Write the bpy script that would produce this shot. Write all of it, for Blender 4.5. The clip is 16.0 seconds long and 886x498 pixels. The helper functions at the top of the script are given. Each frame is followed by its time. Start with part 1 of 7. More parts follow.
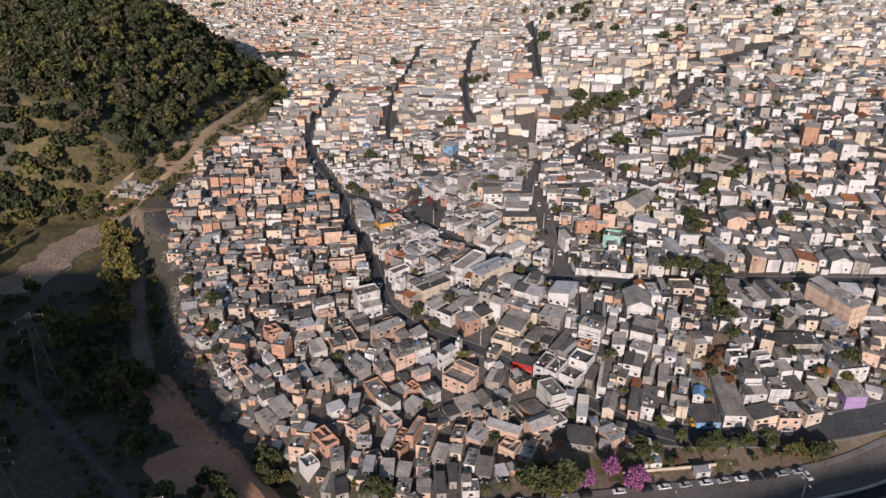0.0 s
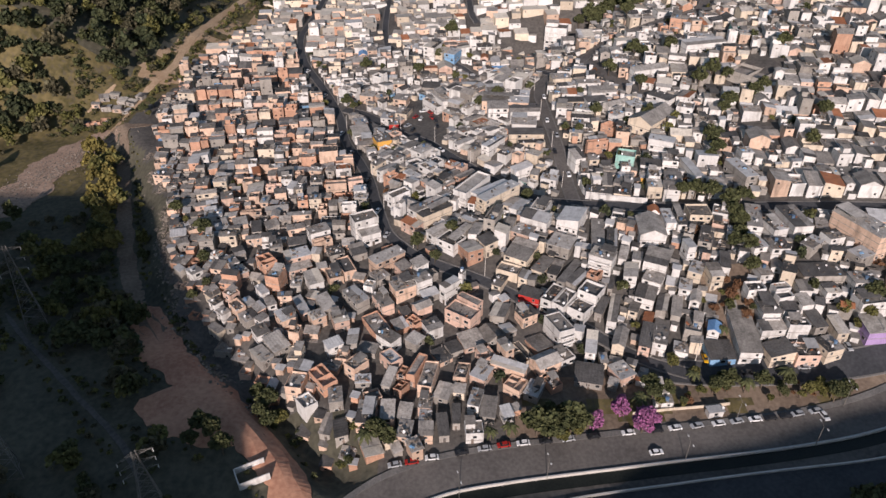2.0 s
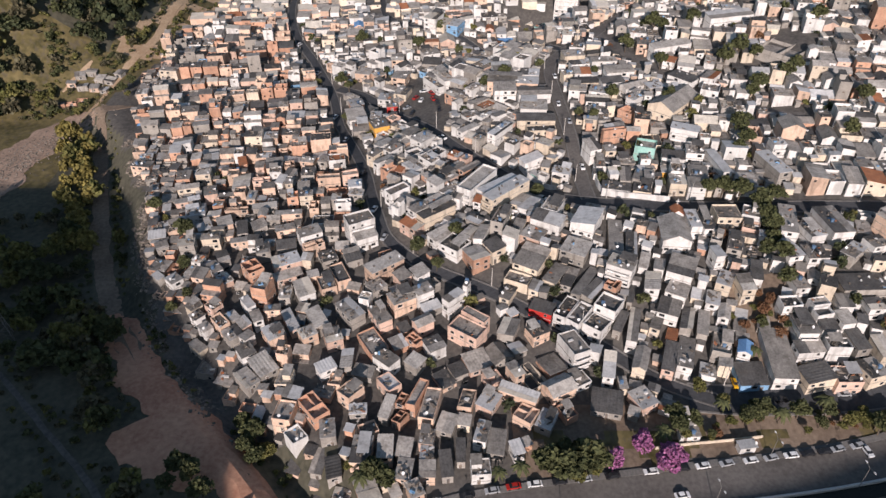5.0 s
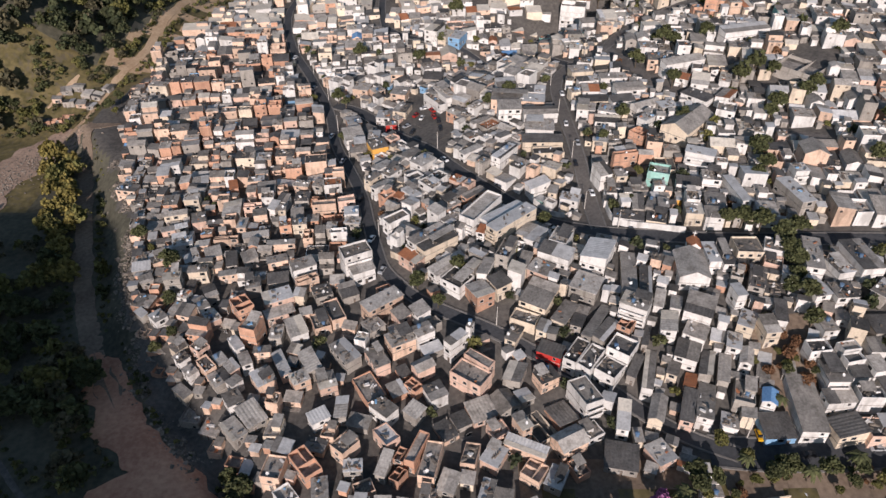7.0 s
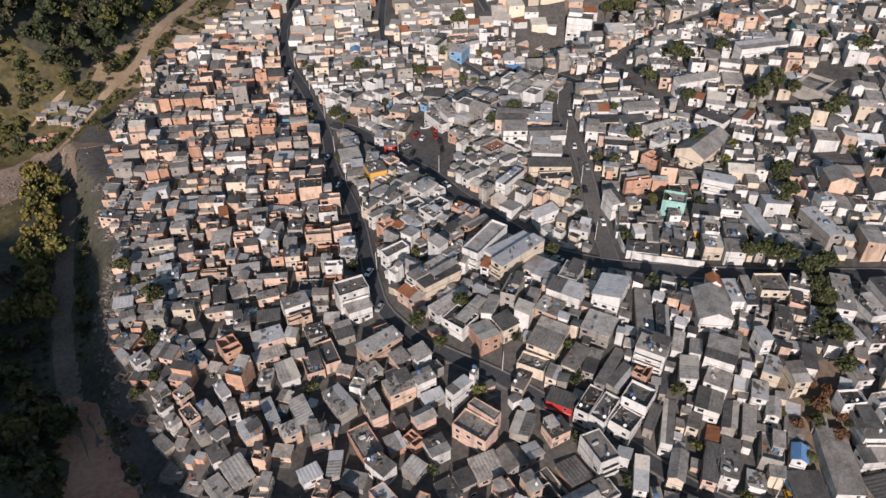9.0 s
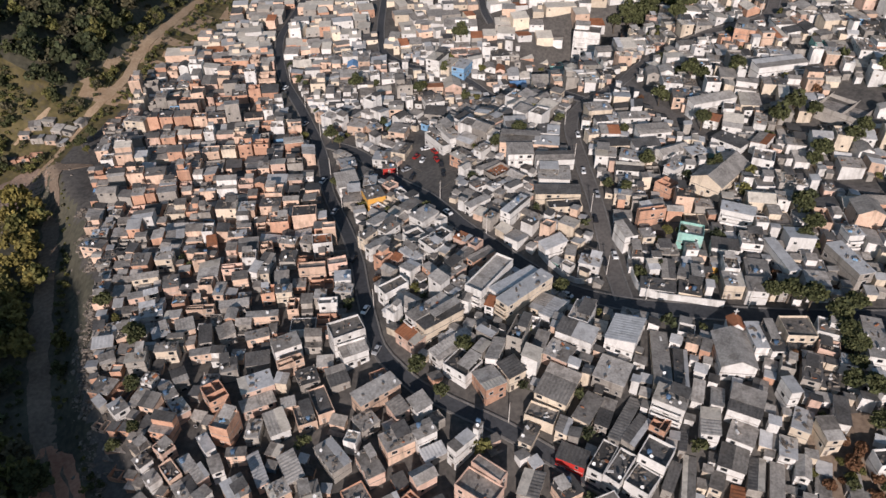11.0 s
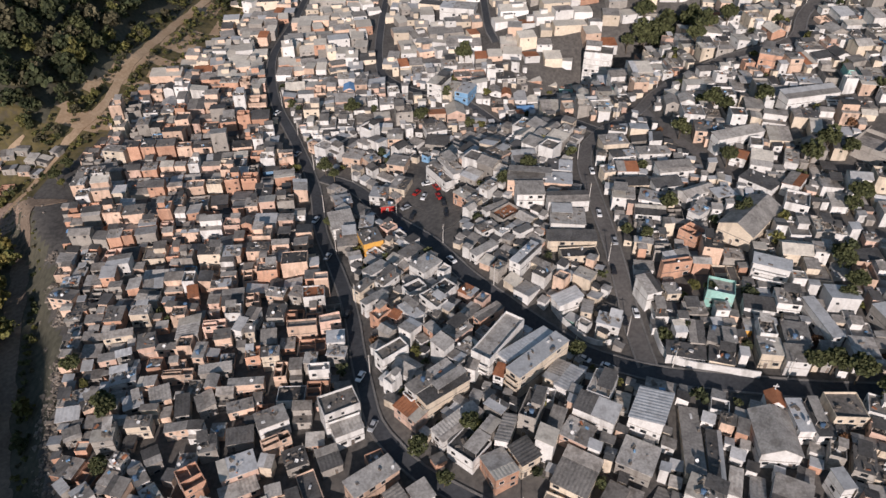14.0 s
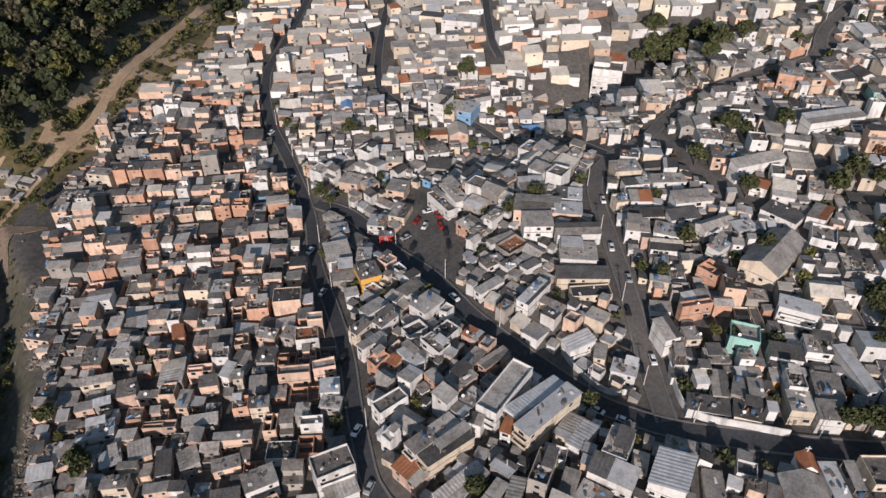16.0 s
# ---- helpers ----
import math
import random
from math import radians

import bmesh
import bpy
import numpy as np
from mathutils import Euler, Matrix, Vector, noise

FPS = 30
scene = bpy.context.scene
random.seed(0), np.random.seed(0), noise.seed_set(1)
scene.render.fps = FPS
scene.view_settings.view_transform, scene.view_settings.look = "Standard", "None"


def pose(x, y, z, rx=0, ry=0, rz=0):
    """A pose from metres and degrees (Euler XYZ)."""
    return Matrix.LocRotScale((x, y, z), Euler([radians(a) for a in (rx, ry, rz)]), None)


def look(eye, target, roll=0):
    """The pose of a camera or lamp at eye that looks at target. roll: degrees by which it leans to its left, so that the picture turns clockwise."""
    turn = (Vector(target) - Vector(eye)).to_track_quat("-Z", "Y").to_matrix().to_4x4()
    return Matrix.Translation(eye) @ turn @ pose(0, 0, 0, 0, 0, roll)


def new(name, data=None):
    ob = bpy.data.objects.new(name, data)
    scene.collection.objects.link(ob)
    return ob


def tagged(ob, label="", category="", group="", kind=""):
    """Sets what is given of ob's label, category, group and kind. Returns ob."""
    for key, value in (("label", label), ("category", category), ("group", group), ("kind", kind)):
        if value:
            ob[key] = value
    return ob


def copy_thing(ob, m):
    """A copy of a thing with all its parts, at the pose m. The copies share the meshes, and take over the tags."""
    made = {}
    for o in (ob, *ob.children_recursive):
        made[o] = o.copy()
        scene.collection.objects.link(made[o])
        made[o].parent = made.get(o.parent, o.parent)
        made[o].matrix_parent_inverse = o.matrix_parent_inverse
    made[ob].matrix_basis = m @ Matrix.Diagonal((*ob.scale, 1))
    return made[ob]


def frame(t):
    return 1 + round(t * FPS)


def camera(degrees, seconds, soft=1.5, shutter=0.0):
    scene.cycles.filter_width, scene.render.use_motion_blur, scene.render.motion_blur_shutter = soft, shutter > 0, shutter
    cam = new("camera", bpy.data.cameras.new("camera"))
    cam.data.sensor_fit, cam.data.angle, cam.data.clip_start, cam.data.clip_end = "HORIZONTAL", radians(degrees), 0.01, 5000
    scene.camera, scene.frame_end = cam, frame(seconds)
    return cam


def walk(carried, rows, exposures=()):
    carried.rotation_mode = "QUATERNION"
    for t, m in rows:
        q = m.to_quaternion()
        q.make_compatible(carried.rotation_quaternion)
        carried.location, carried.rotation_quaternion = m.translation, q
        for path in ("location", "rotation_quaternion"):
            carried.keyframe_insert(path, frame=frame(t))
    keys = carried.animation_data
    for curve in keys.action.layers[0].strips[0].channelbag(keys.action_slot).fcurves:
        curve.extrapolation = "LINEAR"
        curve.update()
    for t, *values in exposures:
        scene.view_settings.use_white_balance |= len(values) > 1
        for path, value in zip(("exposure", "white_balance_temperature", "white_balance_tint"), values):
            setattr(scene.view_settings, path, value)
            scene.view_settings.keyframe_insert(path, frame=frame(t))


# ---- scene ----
cam = camera(64.48, 16.0)
# seconds, metres east / ahead / up, degrees of yaw, pitch and roll
ROWS = [
    (0.0, 0.00, 0.00, 180.00, -0.00, -26.39, 0.15),
    (0.5, -0.01, 5.02, 179.90, 0.04, -28.27, 0.08),
    (1.0, -0.03, 10.02, 179.87, 0.10, -30.30, 0.02),
    (1.5, -0.06, 14.98, 179.94, 0.12, -32.35, -0.03),
    (2.0, -0.12, 20.01, 180.10, 0.17, -34.39, -0.10),
    (2.5, -0.20, 25.12, 180.29, 0.21, -36.37, -0.15),
    (3.0, -0.28, 30.28, 180.47, 0.24, -37.54, -0.21),
    (3.5, -0.34, 35.43, 180.57, 0.25, -37.79, -0.21),
    (4.0, -0.40, 40.48, 180.62, 0.28, -37.84, -0.24),
    (6.5, -0.69, 65.41, 180.84, 0.45, -37.99, -0.37),
    (7.0, -0.75, 70.39, 180.82, 0.47, -38.00, -0.37),
    (7.5, -0.81, 75.36, 180.70, 0.51, -38.01, -0.39),
    (8.0, -0.89, 80.33, 180.50, 0.53, -38.00, -0.39),
    (8.5, -1.06, 85.21, 180.26, 0.52, -37.93, -0.37),
    (9.0, -1.27, 90.02, 180.07, 0.53, -37.89, -0.35),
    (11.5, -1.91, 114.19, 179.66, 0.58, -37.80, -0.26),
    (12.0, -2.18, 119.07, 179.68, 0.57, -37.81, -0.24),
    (12.5, -2.50, 123.97, 179.77, 0.55, -37.83, -0.23),
    (13.0, -2.81, 128.89, 179.88, 0.52, -37.87, -0.19),
    (13.5, -3.07, 133.71, 180.00, 0.50, -37.90, -0.16),
    (14.0, -3.34, 138.49, 180.11, 0.49, -37.92, -0.13),
    (14.5, -3.69, 143.21, 180.21, 0.45, -37.91, -0.07),
    (15.0, -4.00, 148.01, 180.27, 0.44, -37.91, -0.03),
    (15.5, -4.19, 152.90, 180.21, 0.45, -37.89, -0.02),
    (16.0, -4.28, 157.88, 180.13, 0.48, -37.89, 0.00),
]
walk(cam, [(t, pose(x, y, z, 90 + pitch, 0, yaw) @ pose(0, 0, 0, 0, 0, roll)) for t, x, y, z, yaw, pitch, roll in ROWS],
     [(0, 0.09, 6650, 13), (1, 0.1, 6650, 13), (2.5, 0.29, 6650, 13), (4, 0.38, 6600, 12), (7, 0.29, 6550, 11), (9, 0.22, 6500, 10), (16, 0.17, 6500, 10)])

# ---- light: low morning sun from behind the flight, clear sky ----
SUN_EL, SUN_AZ = radians(20.5), radians(-4)
sun_way = Vector((math.sin(SUN_AZ) * math.cos(SUN_EL), -math.cos(SUN_AZ) * math.cos(SUN_EL), math.sin(SUN_EL)))
sun = new("sun", bpy.data.lights.new("sun", "SUN"))
sun.data.energy, sun.data.angle, sun.data.color = 4.3, radians(0.53), (1.0, 0.885, 0.85)
sun.matrix_world = look(sun_way * 900, (0, 0, 0))
world = bpy.data.worlds.new("sky")
scene.world = world
world.use_nodes = True
sky = world.node_tree.nodes.new("ShaderNodeTexSky")
sky.sky_type, sky.sun_disc, sky.sun_elevation, sky.sun_rotation = "NISHITA", False, SUN_EL, math.pi - SUN_AZ
sky.air_density, sky.dust_density, sky.ozone_density = 1.2, 0.4, 1.7
back = world.node_tree.nodes["Background"]
world.node_tree.links.new(sky.outputs[0], back.inputs[0])
back.inputs[1].default_value = 0.079


# ---- materials ----
SPECS = {}


def mat(name, a, b, rough=0.85, metal=0.0, big=0.15, fine=1.6, bump=0.15, vary=0.2, island=False, stain=0.0):
    """A worn surface between the colours a and b: broad stains, fine grain, and a shade of its own for every object or island."""
    SPECS[name] = ((a, b), dict(rough=rough, metal=metal, big=big, fine=fine, bump=bump, vary=vary, stain=stain))
    m = bpy.data.materials.new(name)
    m.use_nodes = True
    nt = m.node_tree
    N, L = nt.nodes.new, nt.links.new
    bsdf = nt.nodes["Principled BSDF"]
    geo = N("ShaderNodeNewGeometry")
    n1, n2 = N("ShaderNodeTexNoise"), N("ShaderNodeTexNoise")
    n1.inputs["Scale"].default_value, n1.inputs["Detail"].default_value = big, 4
    n2.inputs["Scale"].default_value, n2.inputs["Detail"].default_value = fine, 3
    for n in (n1, n2):
        L(geo.outputs["Position"], n.inputs["Vector"])
    add = N("ShaderNodeMath")
    add.operation = "ADD"
    L(n1.outputs["Fac"], add.inputs[0])
    L(n2.outputs["Fac"], add.inputs[1])
    rng = N("ShaderNodeMapRange")
    rng.inputs["From Min"].default_value, rng.inputs["From Max"].default_value = 0.72, 1.28
    L(add.outputs[0], rng.inputs["Value"])
    mix = N("ShaderNodeMix")
    mix.data_type = "RGBA"
    mix.inputs["A"].default_value, mix.inputs["B"].default_value = (*a, 1), (*b, 1)
    L(rng.outputs["Result"], mix.inputs["Factor"])
    col = mix.outputs["Result"]
    if stain:
        n3, ramp, dk = N("ShaderNodeTexNoise"), N("ShaderNodeMapRange"), N("ShaderNodeMix")
        n3.inputs["Scale"].default_value, n3.inputs["Detail"].default_value = 0.45, 6
        mp = N("ShaderNodeMapping")
        mp.inputs["Scale"].default_value = (1, 1, 0.25)
        L(geo.outputs["Position"], mp.inputs["Vector"])
        L(mp.outputs[0], n3.inputs["Vector"])
        ramp.inputs["From Min"].default_value, ramp.inputs["From Max"].default_value = 0.52, 0.68
        ramp.inputs["To Max"].default_value = stain
        L(n3.outputs["Fac"], ramp.inputs["Value"])
        dk.data_type = "RGBA"
        dk.inputs["B"].default_value = (0.1, 0.085, 0.07, 1)
        L(ramp.outputs["Result"], dk.inputs["Factor"])
        L(col, dk.inputs["A"])
        col = dk.outputs["Result"]
    if vary:
        info = geo.outputs["Random Per Island"] if island else N("ShaderNodeObjectInfo").outputs["Random"]
        vr = N("ShaderNodeMapRange")
        vr.inputs["To Min"].default_value, vr.inputs["To Max"].default_value = 1 - vary, 1 + vary
        L(info, vr.inputs["Value"])
        hsv = N("ShaderNodeHueSaturation")
        L(col, hsv.inputs["Color"])
        L(vr.outputs["Result"], hsv.inputs["Value"])
        col = hsv.outputs["Color"]
    L(col, bsdf.inputs["Base Color"])
    bsdf.inputs["Roughness"].default_value, bsdf.inputs["Metallic"].default_value = rough, metal
    bsdf.inputs["Specular IOR Level"].default_value = 0.25
    if bump:
        bp = N("ShaderNodeBump")
        bp.inputs["Strength"].default_value, bp.inputs["Distance"].default_value = bump, 0.25
        L(n2.outputs["Fac"], bp.inputs["Height"])
        L(bp.outputs[0], bsdf.inputs["Normal"])
    return m


BRICK = mat("hollow_brick", (0.385, 0.208, 0.138), (0.555, 0.338, 0.235), big=0.3, fine=2.5, stain=0.45)
BRICK2 = mat("pale_brick", (0.485, 0.335, 0.248), (0.655, 0.482, 0.368), big=0.3, fine=2.5, stain=0.45)
BLOCK = mat("concrete_block", (0.23, 0.21, 0.19), (0.36, 0.33, 0.29), big=0.3, fine=2.5, stain=0.5)
WHITE = mat("white_plaster", (0.535, 0.515, 0.485), (0.695, 0.68, 0.655), big=0.3, fine=2.0, vary=0.12, stain=0.4)
CREAM = mat("cream_plaster", (0.52, 0.43, 0.33), (0.66, 0.57, 0.45), big=0.3, fine=2.0, vary=0.12, stain=0.4)
PINK = mat("pink_plaster", (0.50, 0.34, 0.265), (0.63, 0.45, 0.36), big=0.3, fine=2.0, stain=0.4)
OCHRE = mat("ochre_paint", (0.60, 0.30, 0.06), (0.70, 0.40, 0.10), vary=0.1, stain=0.3)
BLUE = mat("blue_paint", (0.14, 0.27, 0.42), (0.22, 0.38, 0.55), vary=0.2, stain=0.3)
GREEN = mat("green_paint", (0.22, 0.42, 0.36), (0.34, 0.56, 0.50), vary=0.2, stain=0.3)
LILAC = mat("lilac_paint", (0.33, 0.22, 0.42), (0.42, 0.30, 0.52), vary=0.1, stain=0.3)
RED = mat("red_paint", (0.42, 0.025, 0.02), (0.55, 0.04, 0.035), vary=0.1, stain=0.25)
WALLS = {"brick": BRICK, "pale_brick": BRICK2, "block": BLOCK, "white": WHITE, "cream": CREAM, "pink": PINK, "ochre": OCHRE, "blue": BLUE, "green": GREEN, "lilac": LILAC, "red": RED}
SLAB = mat("roof_concrete", (0.168, 0.152, 0.136), (0.385, 0.35, 0.31), big=0.22, fine=1.2, vary=0.45, stain=0.5)
FIBRE = mat("fibre_cement", (0.20, 0.186, 0.17), (0.40, 0.373, 0.338), big=0.25, fine=1.5, vary=0.45, stain=0.45)
METAL = mat("grey_sheet_metal", (0.36, 0.36, 0.355), (0.52, 0.515, 0.505), rough=0.6, big=0.3, vary=0.25, stain=0.3)
CLAY = mat("clay_tile", (0.26, 0.10, 0.05), (0.40, 0.17, 0.085), big=0.4, fine=3, vary=0.25, stain=0.4)
DARKROOF = mat("dark_weathered_sheet", (0.052, 0.05, 0.048), (0.125, 0.12, 0.115), big=0.25, vary=0.3, stain=0.3)
PALEROOF = mat("pale_cement_sheet", (0.42, 0.382, 0.325), (0.60, 0.55, 0.47), big=0.25, fine=1.5, vary=0.25, stain=0.4)
BLUEROOF = mat("blue_tarpaulin", (0.10, 0.22, 0.42), (0.18, 0.34, 0.55), vary=0.15)
ROOFS = {"slab": SLAB, "fibre": FIBRE, "metal": METAL, "clay": CLAY, "dark": DARKROOF, "pale": PALEROOF, "bluetarp": BLUEROOF}
GLASS = mat("dark_window_glass", (0.015, 0.017, 0.02), (0.03, 0.032, 0.035), rough=0.12, bump=0, vary=0.2)
FRAME = mat("window_frame", (0.30, 0.29, 0.27), (0.55, 0.53, 0.50), vary=0.4, bump=0)
DOOR = mat("door_steel", (0.10, 0.09, 0.085), (0.22, 0.17, 0.13), vary=0.4, bump=0)
TANK = mat("blue_water_tank", (0.07, 0.13, 0.22), (0.16, 0.24, 0.34), rough=0.5, vary=0.25, bump=0)
DISH = mat("dish_enamel", (0.55, 0.55, 0.54), (0.72, 0.72, 0.70), rough=0.5, vary=0.15, bump=0)
# Sun and shade put into the colour: sunlit roads lighter, shaded streets darker.
ASPHALT_LIT = mat("worn_sunlit_asphalt", (0.085, 0.077, 0.071), (0.15, 0.137, 0.126), big=0.08, fine=0.9, vary=0, bump=0.1)
ASPHALT_SHADE = mat("asphalt", (0.036, 0.038, 0.042), (0.066, 0.068, 0.073), big=0.08, fine=0.9, vary=0, bump=0.1)
KERB = mat("kerb_concrete", (0.46, 0.43, 0.395), (0.64, 0.60, 0.55), vary=0, big=0.2)
PAVING = mat("pavement_concrete", (0.11, 0.105, 0.1), (0.19, 0.18, 0.168), vary=0, big=0.15)
PAINT = mat("road_paint", (0.55, 0.55, 0.53), (0.72, 0.71, 0.69), vary=0, bump=0)
EARTH = mat("bare_red_earth", (0.36, 0.168, 0.108), (0.56, 0.31, 0.20), big=0.05, fine=0.7, vary=0, bump=0.4)
SAND = mat("pale_dirt_track", (0.34, 0.23, 0.14), (0.50, 0.37, 0.25), big=0.06, fine=0.8, vary=0, bump=0.4)
SLOPE = mat("tipped_pinkish_earth", (0.22, 0.155, 0.115), (0.42, 0.30, 0.225), big=0.1, fine=0.9, vary=0, bump=0.5, stain=0.45)
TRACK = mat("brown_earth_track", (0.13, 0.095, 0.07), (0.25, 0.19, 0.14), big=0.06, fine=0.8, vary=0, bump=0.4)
# Ground colour lowered to deepen the shade in gaps between houses.
YARD = mat("shaded_yard_ground", (0.06, 0.056, 0.052), (0.14, 0.127, 0.113), big=0.06, fine=0.7, vary=0, bump=0.4)
GRASS = mat("dry_grass", (0.06, 0.053, 0.02), (0.19, 0.15, 0.07), big=0.07, fine=0.35, stain=0.6, vary=0, bump=0.6)
SCRUB = mat("dark_scrub_floor", (0.05, 0.049, 0.036), (0.122, 0.112, 0.08), big=0.04, fine=0.5, vary=0, bump=0.6)
RUBBLE = mat("rubble", (0.10, 0.085, 0.07), (0.27, 0.23, 0.19), big=0.5, fine=2.5, vary=0.35, island=True, bump=0.3)
LEAF = mat("leaves", (0.04, 0.047, 0.02), (0.095, 0.1, 0.042), fine=0.8, vary=0.4, island=True, bump=0)
LEAF2 = mat("olive_leaves", (0.075, 0.078, 0.022), (0.17, 0.155, 0.055), fine=0.8, vary=0.4, island=True, bump=0)
LEAFGOLD = mat("yellow_olive_leaves", (0.11, 0.095, 0.026), (0.24, 0.195, 0.062), fine=0.8, vary=0.4, island=True, bump=0)
LEAFGREY = mat("grey_brown_leaves", (0.05, 0.047, 0.026), (0.12, 0.105, 0.062), fine=0.3, vary=0.45, island=True, bump=0)
LEAFDARK = mat("forest_leaves", (0.028, 0.037, 0.018), (0.075, 0.082, 0.038), fine=0.3, vary=0.5, island=True, bump=0)
BLOSSOM = mat("magenta_blossom", (0.24, 0.075, 0.18), (0.42, 0.17, 0.32), fine=1.0, vary=0.3, island=True, bump=0)
RUSSET = mat("russet_leaves", (0.11, 0.055, 0.03), (0.2, 0.105, 0.055), fine=1.0, vary=0.3, island=True, bump=0)
BARK = mat("bark", (0.07, 0.055, 0.04), (0.15, 0.12, 0.09), vary=0.2)
STEEL = mat("galvanised_steel", (0.13, 0.12, 0.105), (0.22, 0.205, 0.185), rough=0.6, vary=0.1, bump=0)
WATER = mat("dark_canal_water", (0.012, 0.014, 0.012), (0.022, 0.024, 0.02), rough=0.15, vary=0, bump=0.05)
TYRE = mat("tyre_rubber", (0.012, 0.012, 0.012), (0.025, 0.025, 0.025), vary=0, bump=0)


# ---- lie of the land ----
def sclamp(v, a, b, s):
    def sp(u):
        return s * math.log1p(math.exp(max(-40, min(40, u / s))))
    return a + sp(v - a) - sp(v - b)


def bump(x, y, cx, cy, sx, sy):
    return math.exp(-0.5 * (((x - cx) / sx) ** 2 + ((y - cy) / sy) ** 2))


def sstep(t):
    t = max(0.0, min(1.0, t))
    return t * t * (3 - 2 * t)


RIM = ((-200, -60), (120, -60), (160, -35), (185, -68), (215, -95), (250, -112), (300, -128), (345, -150), (380, -178), (410, -172), (440, -160), (500, -140), (600, -130), (720, -160), (900, -300), (1200, -600))


def rim(y):
    """East edge of the wooded side: the settlement begins here."""
    for (a, b), (c, d) in zip(RIM, RIM[1:]):
        if y <= c:
            return b + (d - b) * (y - a) / (c - a)
    return RIM[-1][1]


# Unseen ridge profile, its heights fitted to where the ground's shade ends.
SHADE_RIDGE = ((-260, 168), (-231, 168), (-198, 170), (-165, 167), (-142, 156), (-121, 144), (-102, 135), (-84, 124), (-68, 106), (-30, 109), (28, 110.5), (40, 115.3), (80, 118.5), (110, 122.5), (230, 132), (600, 130), (900, 0))


def shade_ridge(x):
    """Height of an unseen ridge added behind the start of the flight, fitted so its shadow lies over ravine and avenue.
    """
    if x <= -260:
        return 168 * (1 - sstep((-x - 700) / 400))
    for (a, p), (c, q) in zip(SHADE_RIDGE, SHADE_RIDGE[1:]):
        if x <= c:
            return p + (q - p) * (x - a) / (c - a)
    return 0


VALLEY = ((-34, 398, 0), (6, 418, 5.5), (31, 442, 12), (52, 458, 13), (68, 474, 13), (95, 488, 13), (115, 497, 14), (140, 512, 8), (175, 530, 0))


DITCH = ((-124, 256, 0), (-111, 239, 4), (-102, 230, 6), (-86, 211, 6), (-71, 194, 7), (-60.5, 183.5, 8), (-49, 172, 10), (-37, 159, 9.5), (-31, 152, 5), (-27, 147, 0))


def trench(line, wide, x, y):
    """Depth of a gully that follows a line of plan points and depths, and the way to it."""
    best, deep = 1e9, 0.0
    for (ax, ay, p), (bx, by, q) in zip(line, line[1:]):
        ux, uy = bx - ax, by - ay
        t = max(0.0, min(1.0, ((x - ax) * ux + (y - ay) * uy) / (ux * ux + uy * uy)))
        d = math.hypot(x - ax - t * ux, y - ay - t * uy)
        if d < best:
            best, deep = d, p + (q - p) * t
    return deep * math.exp(-0.5 * (best / wide) ** 2), best


def valley(x, y):
    """Depth of the gully between the upper quarters and of the ditch beside the red road."""
    if -70 < x < 210 and 360 < y < 570:
        return trench(VALLEY, 12.5, x, y)[0]
    if -145 < x < -8 and 130 < y < 275:
        return trench(DITCH, 4.6, x, y)[0]
    return 0.0


def ground(x, y):
    X, Y = sclamp(x, -200, 200, 25), sclamp(y, 120, 560, 30)
    z = -22.0 - 0.0528 * X + 0.2009 * Y + 2.38e-4 * X * X + 4.49e-4 * X * Y - 1.575e-4 * Y * Y
    z += -10 * bump(x, y, 25, 455, 60, 45) - 4 * bump(x, y, -85, 365, 45, 50)
    z += 4 * bump(x, y, 10, 275, 40, 30) - 4 * bump(x, y, 70, 208, 28, 16) - 8 * bump(x, y, 150, 185, 60, 25)
    z += -8 * bump(x, y, 31, 294, 17, 15) - 5 * bump(x, y, -27, 371, 20, 25) + 4.5 * bump(x, y, 110, 226, 42, 30) + 5 * bump(x, y, -15, 450, 28, 18) - 8 * bump(x, y, 74, 476, 26, 22) - 4 * bump(x, y, 141, 342, 18, 18)
    d = rim(y) - x
    if d > 0 and y > 0:
        z += 66 * sstep(d / 120) * sstep((y - 375) / 70) * (1 - sstep((y - 680) / 200))
        z += 29 * sstep((d - 55) / 130) * sstep((y - 440) / 130) * (1 - sstep((y - 720) / 260))
        z += -9 * sstep(d / 14) * sstep((y - 195) / 45) * (1 - sstep((y - 375) / 60))
    z += 5 * bump(x, y, -70, 160, 40, 25) - valley(x, y)
    if y < 40:
        z += shade_ridge(x) * bump(0, y, 0, -130, 1, 42)
    return z


def path(points, step=4.0):
    """A smooth line through plan points, as points about step metres apart."""
    P = [Vector(p) for p in points]
    P = [2 * P[0] - P[1]] + P + [2 * P[-1] - P[-2]]
    out = []
    for a, b, c, d in zip(P, P[1:], P[2:], P[3:]):
        n = max(1, int((c - b).length / step))
        for i in range(n):
            t = i / n
            out.append(0.5 * ((2 * b) + (c - a) * t + (2 * a - 5 * b + 4 * c - d) * t * t + (3 * b - a - 3 * c + d) * t ** 3))
    out.append(P[-2])
    return out


def part(name, bm, material, parent=None, label="", m=None):
    """Links a bmesh as one mesh object, under a thing or a part."""
    me = bpy.data.meshes.new(name)
    bm.to_mesh(me)
    bm.free()
    return placed(name, me, material, parent, label, m)


def placed(name, me, material=None, parent=None, label="", m=None):
    if material and not me.materials:
        for one in (material if isinstance(material, (list, tuple)) else (material,)):
            me.materials.append(one)
    ob = new(name, me)
    if parent:
        ob.parent = parent
    if m is not None:
        ob.matrix_local = m
    return tagged(ob, label)


